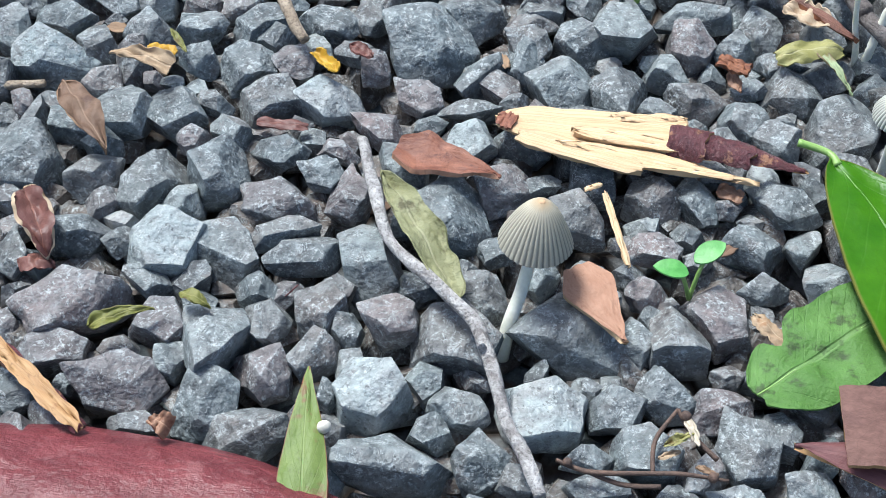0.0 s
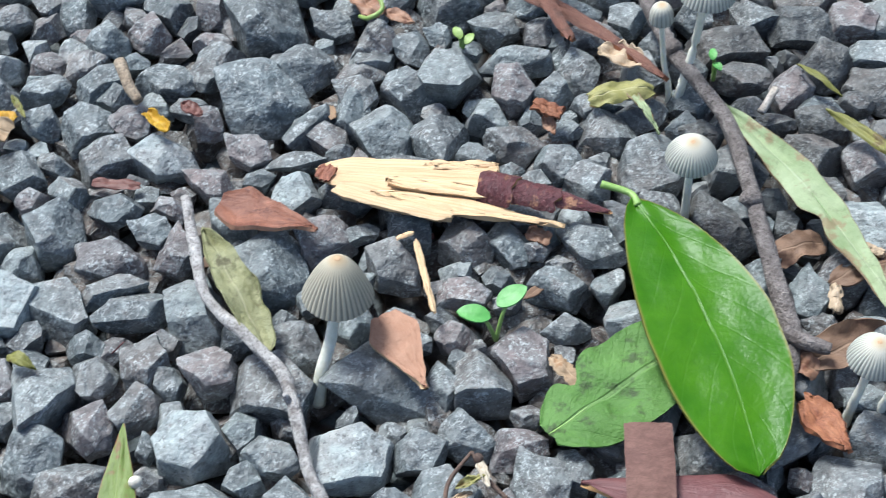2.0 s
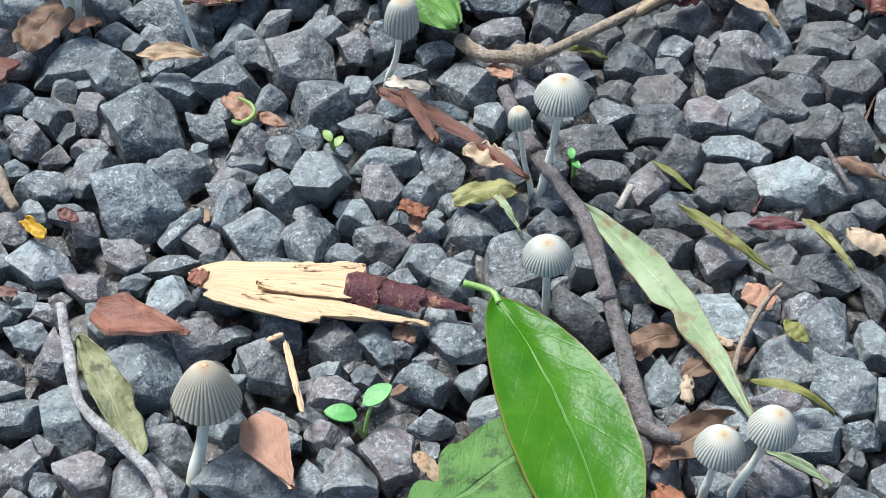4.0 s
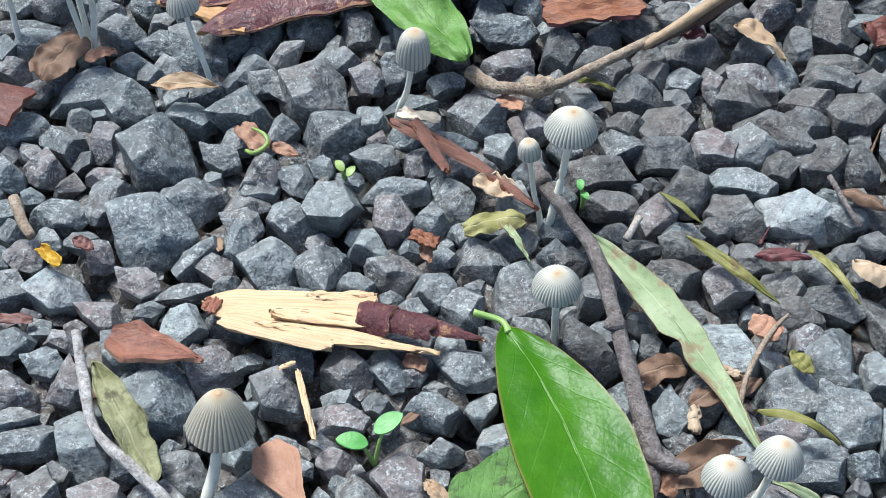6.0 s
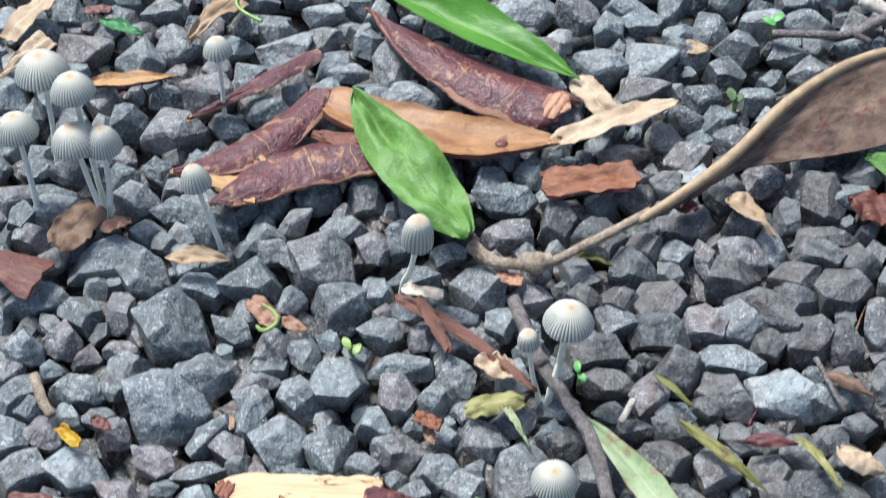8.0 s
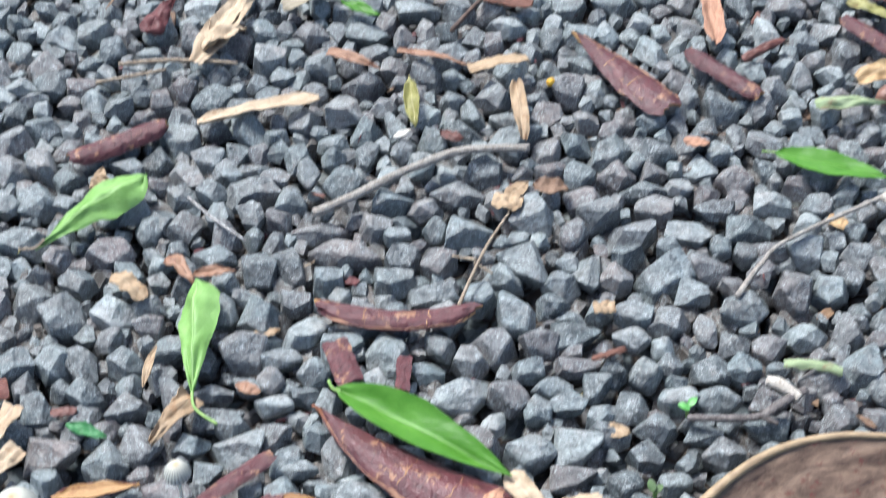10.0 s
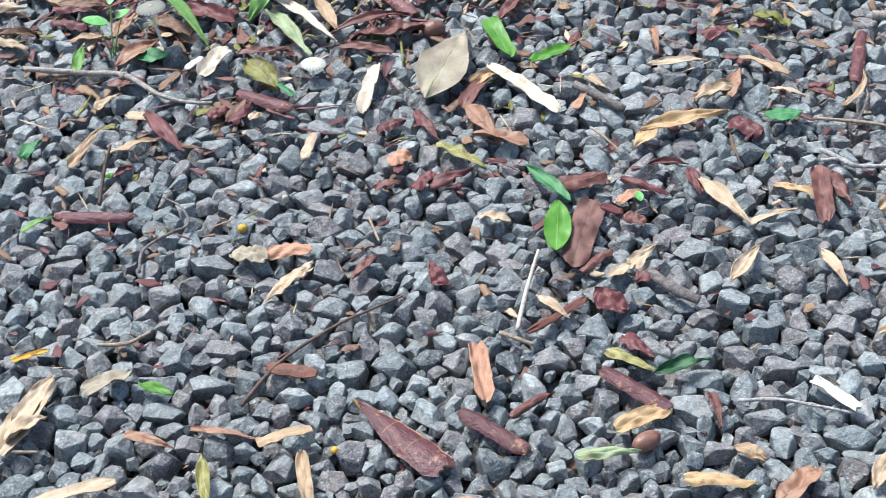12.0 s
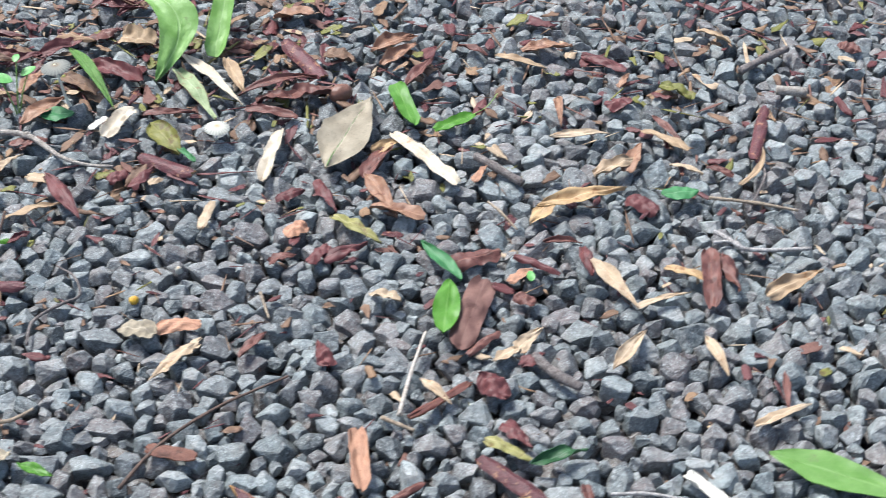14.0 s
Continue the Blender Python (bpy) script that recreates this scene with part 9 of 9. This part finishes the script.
leaf("leaf_scrap", (0.0799, 0.0749, 0.0090), (0.0947, 0.0714, 0.0090), 0.0052, BLEACHED, "pale papery scrap beside a mushroom stem", shape="strip", curl=76, seed=160, ragged=0.09, ripple=0.0025, jag=0.03)
leaf("dry_leaf", (0.0516, 0.8073, 0.0090), (0.0641, 0.8171, 0.0090), 0.0095, RED_LEAF, "red-brown leaf piece lying on grey gravel", shape="flake", curl=76, seed=161, ragged=0.09, ripple=0.0025, jag=0.03, twist=-28)
leaf("dry_leaf", (0.1171, 0.7624, 0.0090), (0.1315, 0.7713, 0.0090), 0.0118, PURPLE_LEAF, "purple-red leaf piece lying on grey gravel", shape="strip", curl=-95, seed=162, ragged=0.09, ripple=0.0025, jag=0.03, twist=9)
leaf("dry_leaf", (0.1324, 0.7526, 0.0090), (0.1508, 0.7751, 0.0090), 0.0143, PURPLE_LEAF, "purple-brown curled leaf lying on grey gravel", shape="horn", curl=-114, seed=163, ragged=0.09, ripple=0.0025, jag=0.03, twist=-44)
leaf("leaf_scrap", (0.1466, 0.7564, 0.0090), (0.1575, 0.7595, 0.0090), 0.0084, PALE_TAN, "small pale tan chip", shape="flake", curl=38, seed=164, ragged=0.09, ripple=0.0025, jag=0.03)
bark("splinter", (0.1832, 0.7000, 0.0090), (0.1926, 0.7294, 0.0090), 0.0066, "short pale splinter of wood", PALE_TAN, "wood", shape="strip", curl=-30, seed=165)
leaf("dry_leaf", (0.2384, 0.7269, 0.0090), (0.2601, 0.7357, 0.0090), 0.0117, PURPLE_LEAF, "dark purple leaf piece", shape="flake", curl=-76, seed=166, ragged=0.09, ripple=0.0025, jag=0.03, twist=-23)
leaf("dry_leaf", (0.2698, 0.7468, 0.0090), (0.2813, 0.7083, 0.0090), 0.0125, PURPLE_LEAF, "dark purple rolled leaf", shape="horn", curl=-133, seed=167, ragged=0.09, ripple=0.0025, jag=0.03, twist=14)
leaf("dry_leaf", (0.2431, 0.6882, 0.0090), (0.2593, 0.6960, 0.0090), 0.0122, PINK_BARK, "pink-brown leaf piece with pale spots", shape="strip", curl=-57, seed=168, ragged=0.09, ripple=0.0025, jag=0.03, twist=-39)
leaf("dry_leaf", (0.2302, 0.6581, 0.0090), (0.2491, 0.6650, 0.0090), 0.0119, RED_LEAF, "red-brown leaf piece lying on grey gravel", shape="flake", curl=57, seed=169, ragged=0.09, ripple=0.0025, jag=0.03, twist=-2)
leaf("dry_leaf", (0.2567, 0.6560, 0.0090), (0.2724, 0.6726, 0.0090), 0.0112, PURPLE_LEAF, "purple-red leaf piece lying on grey gravel", shape="strip", curl=-95, seed=171, ragged=0.09, ripple=0.0025, jag=0.03, twist=-18)
leaf("dry_leaf", (0.2682, 0.6591, 0.0090), (0.3003, 0.6716, 0.0090), 0.0136, PURPLE_LEAF, "purple-red curled leaf lying on grey gravel", shape="horn", curl=-114, seed=172, ragged=0.09, ripple=0.0025, jag=0.03, twist=19)
leaf("dry_leaf", (0.2292, 0.8486, 0.0090), (0.2637, 0.8505, 0.0090), 0.0153, RED_LEAF, "crumpled red-brown leaf lying on grey gravel", shape="strip", curl=95, seed=173, ripple=0.006, ragged=0.09, jag=0.03, twist=-34)
leaf("dry_leaf", (0.2205, 0.8405, 0.0090), (0.2607, 0.8238, 0.0090), 0.0089, RED_LEAF, "long red-brown leaf sliver", shape="strip", curl=76, seed=174, ragged=0.09, ripple=0.0025, jag=0.03, twist=3)
leaf("dry_leaf", (0.1417, 0.8403, 0.0090), (0.1819, 0.8410, 0.0090), 0.0089, RED_LEAF, "long red-brown leaf sliver", shape="horn", curl=76, seed=176, ragged=0.09, ripple=0.0025, jag=0.03, twist=-13)
leaf("dry_leaf", (-0.0287, 0.9591, 0.0090), (0.0069, 0.9267, 0.0090), 0.0121, TAN_LEAF, "tan curled leaf among litter", shape="strip", curl=95, seed=177, ragged=0.09, ripple=0.0025, jag=0.03, twist=24)
leaf("dry_leaf", (0.0124, 0.9343, 0.0090), (0.0413, 0.9343, 0.0090), 0.0083, RED_LEAF, "red-brown leaf sliver lying on grey gravel", shape="strip", curl=76, seed=178, ragged=0.09, ripple=0.0025, jag=0.03, twist=-29)
leaf("dry_leaf", (-0.0045, 0.9119, 0.0090), (0.0253, 0.8982, 0.0090), 0.0127, PURPLE_LEAF, "purple rolled leaf lying on grey gravel", shape="strip", curl=-150, seed=179, ragged=0.09, ripple=0.0025, jag=0.03, twist=8)
leaf("dry_leaf", (0.0460, 0.8798, 0.0090), (0.0655, 0.9111, 0.0090), 0.0145, ORANGE_LEAF, "orange-brown curled leaf lying on grey gravel", shape="flake", curl=76, seed=181, ragged=0.09, ripple=0.0025, jag=0.03, twist=-8)
leaf("dry_leaf", (0.0790, 0.9002, 0.0090), (0.1054, 0.8740, 0.0090), 0.0127, BROWN_LEAF, "brown leaf among litter", shape="strip", curl=76, seed=182, ragged=0.09, ripple=0.0025, jag=0.03, twist=29)
leaf("dry_leaf", (0.0422, 0.8165, 0.0090), (0.0704, 0.8175, 0.0090), 0.0095, RED_LEAF, "red-brown leaf under a stick", shape="strip", curl=-76, seed=183, ragged=0.09, ripple=0.0025, jag=0.03, twist=-24)
leaf("dry_leaf", (0.1129, 0.8167, 0.0090), (0.1342, 0.8495, 0.0090), 0.0141, BLEACHED, "crumpled bleached husk lying on grey gravel", shape="strip", curl=95, seed=184, ripple=0.006, ragged=0.3, jag=0.03, twist=13)
leaf("leaf_scrap", (0.1016, 0.8272, 0.0090), (0.1139, 0.8421, 0.0090), 0.0053, WHITE_BIT, "small white flake of bark", shape="strip", seed=186, ragged=0.09, ripple=0.0025, jag=0.03)
leaf("leaf_scrap", (0.0503, 0.6997, 0.0090), (0.0643, 0.7103, 0.0090), 0.0088, PURPLE_LEAF, "dark red shrivelled flower", shape="flake", curl=114, seed=187, ragged=0.09, ripple=0.0025, jag=0.03)
leaf("leaf_scrap", (0.0432, 0.7022, 0.0090), (0.0525, 0.7045, 0.0090), 0.0056, FRESH_GREEN, "small green bud lying on grey gravel", shape="oval", curl=-114, seed=188, ragged=0.09, ripple=0.0025, jag=0.03)
leaf("dry_leaf", (-0.0154, 0.7321, 0.0090), (-0.0022, 0.7513, 0.0090), 0.0139, BLUE_GREEN, "dull blue-green leaf piece", shape="flake", curl=38, seed=189, ragged=0.09, ripple=0.0025, jag=0.03, twist=18)
leaf("dry_leaf", (-0.0094, 0.6484, 0.0090), (0.0108, 0.6616, 0.0090), 0.0062, FRESH_PALE, "narrow yellow-green leaf lying on grey gravel", shape="horn", curl=76, seed=191, ragged=0.09, ripple=0.0025, jag=0.03, twist=2)
leaf("dry_leaf", (0.4001, 0.6463, 0.0090), (0.4293, 0.6247, 0.0090), 0.0071, PURPLE_LEAF, "purple-brown leaf roll lying on grey gravel", shape="strip", curl=-150, seed=192, ragged=0.09, ripple=0.0025, jag=0.03, twist=39)
leaf("dry_leaf", (0.3920, 0.6211, 0.0090), (0.4108, 0.6304, 0.0090), 0.0110, PINK_BARK, "pink-brown leaf piece lying on grey gravel", shape="flake", curl=-57, seed=193, ragged=0.09, ripple=0.0025, jag=0.03, twist=-14)
leaf("dry_leaf", (0.3940, 0.6060, 0.0090), (0.4066, 0.5966, 0.0090), 0.0101, RED_LEAF, "red-brown leaf piece lying on grey gravel", shape="strip", curl=-76, seed=194, ragged=0.09, ripple=0.0025, jag=0.03, twist=23)
leaf("dry_leaf", (0.4498, 0.6507, 0.0090), (0.4515, 0.6208, 0.0090), 0.0104, PURPLE_LEAF, "purple-red leaf lying on grey gravel", shape="flake", curl=-76, seed=196, ragged=0.09, ripple=0.0025, jag=0.03, twist=7)
leaf("dry_leaf", (0.5019, 0.8111, 0.0090), (0.5219, 0.8207, 0.0090), 0.0144, PURPLE_LEAF, "grey-purple leaf piece lying on grey gravel", shape="strip", curl=-76, seed=197, ragged=0.09, ripple=0.0025, jag=0.03, twist=44)
leaf("dry_leaf", (0.4932, 0.7002, 0.0090), (0.5115, 0.6816, 0.0090), 0.0133, PURPLE_LEAF, "purple-red leaf under stones", shape="strip", curl=-57, seed=198, ragged=0.09, ripple=0.0025, jag=0.03, twist=-9)
leaf("dry_leaf", (0.3845, 0.7309, 0.0090), (0.3979, 0.7504, 0.0090), 0.0093, PINK_BARK, "pinkish leaf tip lying on grey gravel", shape="tip", curl=38, seed=199, ragged=0.09, ripple=0.0025, jag=0.03, twist=28)
leaf("dry_leaf", (0.5795, 0.7050, 0.0090), (0.6092, 0.7476, 0.0090), 0.0060, TAN_LEAF, "thin curved tan leaf", shape="horn", curl=95, bend=0.006, seed=201, ragged=0.09, ripple=0.0025, jag=0.03, twist=12)
leaf("dry_leaf", (0.5605, 0.7290, 0.0090), (0.5771, 0.7157, 0.0090), 0.0060, RED_LEAF, "red-brown sliver lying on grey gravel", shape="strip", curl=76, seed=202, ragged=0.09, ripple=0.0025, jag=0.03, twist=-41)
leaf("dry_leaf", (0.2961, 0.6194, 0.0090), (0.3170, 0.6097, 0.0090), 0.0108, PALE_TAN, "pale pinkish leaf curl", shape="paddle", curl=95, seed=203, ragged=0.09, ripple=0.0025, jag=0.03, twist=-4)
leaf("dry_leaf", (0.4234, 0.6592, 0.0090), (0.4507, 0.6544, 0.0090), 0.0073, RED_LEAF, "dark curled leaf rim", shape="lance", curl=133, seed=204, ragged=0.09, ripple=0.0025, jag=0.03, twist=33)
leaf("dry_leaf", (0.3784, 0.5731, 0.0090), (0.3543, 0.5545, 0.0090), 0.0075, RED_LEAF, "red-brown bark sliver lying on grey gravel", shape="strip", curl=-114, seed=206, ragged=0.09, ripple=0.0025, jag=0.03, twist=17)
leaf("dry_leaf", (0.3712, 0.5460, 0.0090), (0.3908, 0.5561, 0.0090), 0.0104, PALE_TAN, "pale tan leaf piece", shape="flake", curl=38, seed=207, ragged=0.09, ripple=0.0025, jag=0.03, twist=-36)
leaf("dry_leaf", (0.3864, 0.5534, 0.0090), (0.4080, 0.5738, 0.0090), 0.0135, PALE_TAN, "pale tan triangular leaf", shape="tip", curl=28, seed=208, ragged=0.09, ripple=0.0025, jag=0.03, twist=1)
leaf("dry_leaf", (0.3870, 0.5399, 0.0090), (0.4045, 0.5503, 0.0090), 0.0119, PURPLE_LEAF, "purple leaf piece lying on grey gravel", shape="flake", curl=-57, seed=209, ragged=0.09, ripple=0.0025, jag=0.03, twist=38)
leaf("dry_leaf", (0.4089, 0.4369, 0.0090), (0.4078, 0.4084, 0.0090), 0.0074, RED_LEAF, "dark red upright leaf", shape="horn", curl=114, seed=211, ragged=0.09, ripple=0.0025, jag=0.03, twist=22)
leaf("dry_leaf", (0.5564, 0.5152, 0.0090), (0.5487, 0.4809, 0.0090), 0.0051, RED_LEAF, "dark red leaf edge", shape="lance", curl=76, seed=212, ragged=0.09, ripple=0.0025, jag=0.03, twist=-31)
leaf("dry_leaf", (0.3042, 0.7458, 0.0090), (0.3278, 0.7823, 0.0090), 0.0128, RED_LEAF, "red-brown leaf under a papery leaf", shape="strip", curl=57, seed=213, ragged=0.09, ripple=0.0025, jag=0.03, twist=6)
leaf("dry_leaf", (0.3127, 0.7737, 0.0090), (0.3409, 0.7877, 0.0090), 0.0104, GOLD_LEAF, "golden tan leaf curl", shape="horn", curl=76, seed=214, ragged=0.09, ripple=0.0025, jag=0.03, twist=43)
leaf("dry_leaf", (0.3321, 0.8885, 0.0090), (0.3639, 0.9138, 0.0090), 0.0160, ORANGE_LEAF, "orange-brown hollow leaf curl", shape="flake", curl=133, seed=216, ragged=0.09, ripple=0.0025, jag=0.03, twist=27)
leaf("dry_leaf", (0.3963, 0.9089, 0.0090), (0.4194, 0.8924, 0.0090), 0.0113, RED_LEAF, "red-brown leaf lying on grey gravel", shape="lance", curl=95, seed=217, ragged=0.09, ripple=0.0025, jag=0.03, twist=-26)
leaf("dry_leaf", (0.4961, 0.8852, 0.0090), (0.5276, 0.8590, 0.0090), 0.0103, PURPLE_LEAF, "purple-grey leaf strip lying on grey gravel", shape="strip", curl=-95, seed=218, ragged=0.09, ripple=0.0025, jag=0.03, twist=11)
leaf("dry_leaf", (0.5169, 0.8357, 0.0090), (0.5288, 0.8546, 0.0090), 0.0083, ORANGE_LEAF, "small orange leaf tip", shape="tip", curl=38, seed=219, ragged=0.09, ripple=0.0025, jag=0.03, twist=-42)
leaf("dry_leaf", (0.5493, 0.8349, 0.0090), (0.5717, 0.8152, 0.0090), 0.0156, OLIVE, "dark olive leaf mould", shape="strip", curl=57, seed=221, ragged=0.09, ripple=0.0025, jag=0.03, twist=32)
leaf("dry_leaf", (0.7123, 0.8789, 0.0090), (0.7262, 0.8635, 0.0090), 0.0162, RED_LEAF, "dark red leaf curl", shape="flake", curl=-95, seed=222, ragged=0.09, ripple=0.0025, jag=0.03, twist=-21)
leaf("dry_leaf", (0.5993, 0.9094, 0.0090), (0.6222, 0.8880, 0.0090), 0.0077, TAN_LEAF, "tan curved stalk-like leaf", shape="strip", curl=114, seed=223, ragged=0.09, ripple=0.0025, jag=0.03, twist=16)

# ---- thicker litter under the shrubs at the bed's far corner ----
def corner_litter():
    rng = random.Random(23)
    kinds = [(PURPLE_LEAF, "dark purple-brown curled leaf among thick litter"), (BROWN_LEAF, "dull brown warped leaf among thick litter"),
             (DUSKY_BARK, "dusky purple rolled leaf among thick litter"), (TAN_DARK, "brown dry leaf among thick litter"), (PALE_TAN, "pale tan dry leaf among thick litter")]
    for k in range(46):
        x, y = rng.uniform(-0.1, 0.24), rng.uniform(0.88, 1.16)
        if x > 0.14 and y < 0.95:
            x -= 0.2
        ang, size = rng.uniform(-0.6, 0.9), rng.uniform(0.024, 0.046)
        d = Vector((math.cos(ang), math.sin(ang), rng.uniform(-0.12, 0.12))) * size * 0.5
        c = Vector((x, y, rng.uniform(0.009, 0.013)))
        mat, label = kinds[(k * 3) % 5 if k % 4 else 0]
        leaf("dry_leaf", c - d, c + d, size * rng.uniform(0.25, 0.45), mat, label, group="leaves in the far litter", shape=rng.choice(("lance", "horn", "strip", "flake")),
             curl=rng.choice((-140, -110, 80, 110, 140)), ragged=0.15, jag=0.05, ripple=0.004, seed=400 + k, twist=rng.uniform(-40, 40), rows=14)


corner_litter()


# ---- crumbs of leaf and bark between the stones ----
def crumbs():
    rng = random.Random(11)
    mats = [FLAP_BARK, PURPLE_LEAF, PURPLE_LEAF, BROWN_LEAF, BROWN_LEAF, PALE_TAN, PURPLE_BARK, OLIVE, BROWN_LEAF, TAN_DARK, DUSKY_BARK]
    whole = bmesh.new()
    uvl = whole.loops.layers.uv.new("UVMap")
    for k in range(3400):
        thick_litter = k >= 2800        # under the shrubs at the bed's far corner
        while True:
            x, y = (rng.uniform(-0.12, 0.3), rng.uniform(0.86, 1.2)) if thick_litter else (rng.uniform(-0.15, 0.95), rng.uniform(-0.1, 1.25))
            if thick_litter or rng.random() < 0.16 + 0.84 * min(1, max(0, (y - 0.40) / 0.5 + (0.35 if x < 0.32 and y > 0.72 else 0))):
                break
        ang, size = rng.uniform(0, 6.28), rng.uniform(0.006, 0.021) * (0.55 if y < 0.5 else 0.8 if y < 0.75 else 1.15)
        d = Vector((math.cos(ang), math.sin(ang), rng.uniform(-0.25, 0.25))) * size * 0.5
        c = Vector((x, y, rng.uniform(-0.006, 0.003) if y < 0.5 else rng.uniform(0.001, 0.009)))
        wide = rng.uniform(0.25, 0.6)
        if rng.random() < 0.4:          # thin stalks and slivers
            d, wide = d * rng.uniform(1.2, 1.9), rng.uniform(0.06, 0.14)
        bm, at = blade(c - d, c + d, size * wide, (0, 0, 0), curl=rng.uniform(-90, 70), shape=rng.choice(("flake", "strip", "tip", "wedge", "lance")), ragged=0.3, jag=0.15, ripple=0.003, seed=k, rows=6, cols=4, thick=0.0004)
        bu = bm.loops.layers.uv["UVMap"]
        slot = rng.randrange(len(mats))
        made = {v: whole.verts.new(v.co) for v in bm.verts}
        for f in bm.faces:
            g = whole.faces.new([made[v] for v in f.verts])
            g.material_index = slot
            g.smooth = True
            for l0, l1 in zip(f.loops, g.loops):
                l1[uvl].uv = l0[bu].uv
        bm.free()
    me = bpy.data.meshes.new("leaf_litter")
    whole.to_mesh(me)
    whole.free()
    for one in mats:
        me.materials.append(one)
    tagged(new("leaf_litter", me), "small crumbs of dry leaf and bark between the stones", kind="stuff")


crumbs()
loose_gravel()
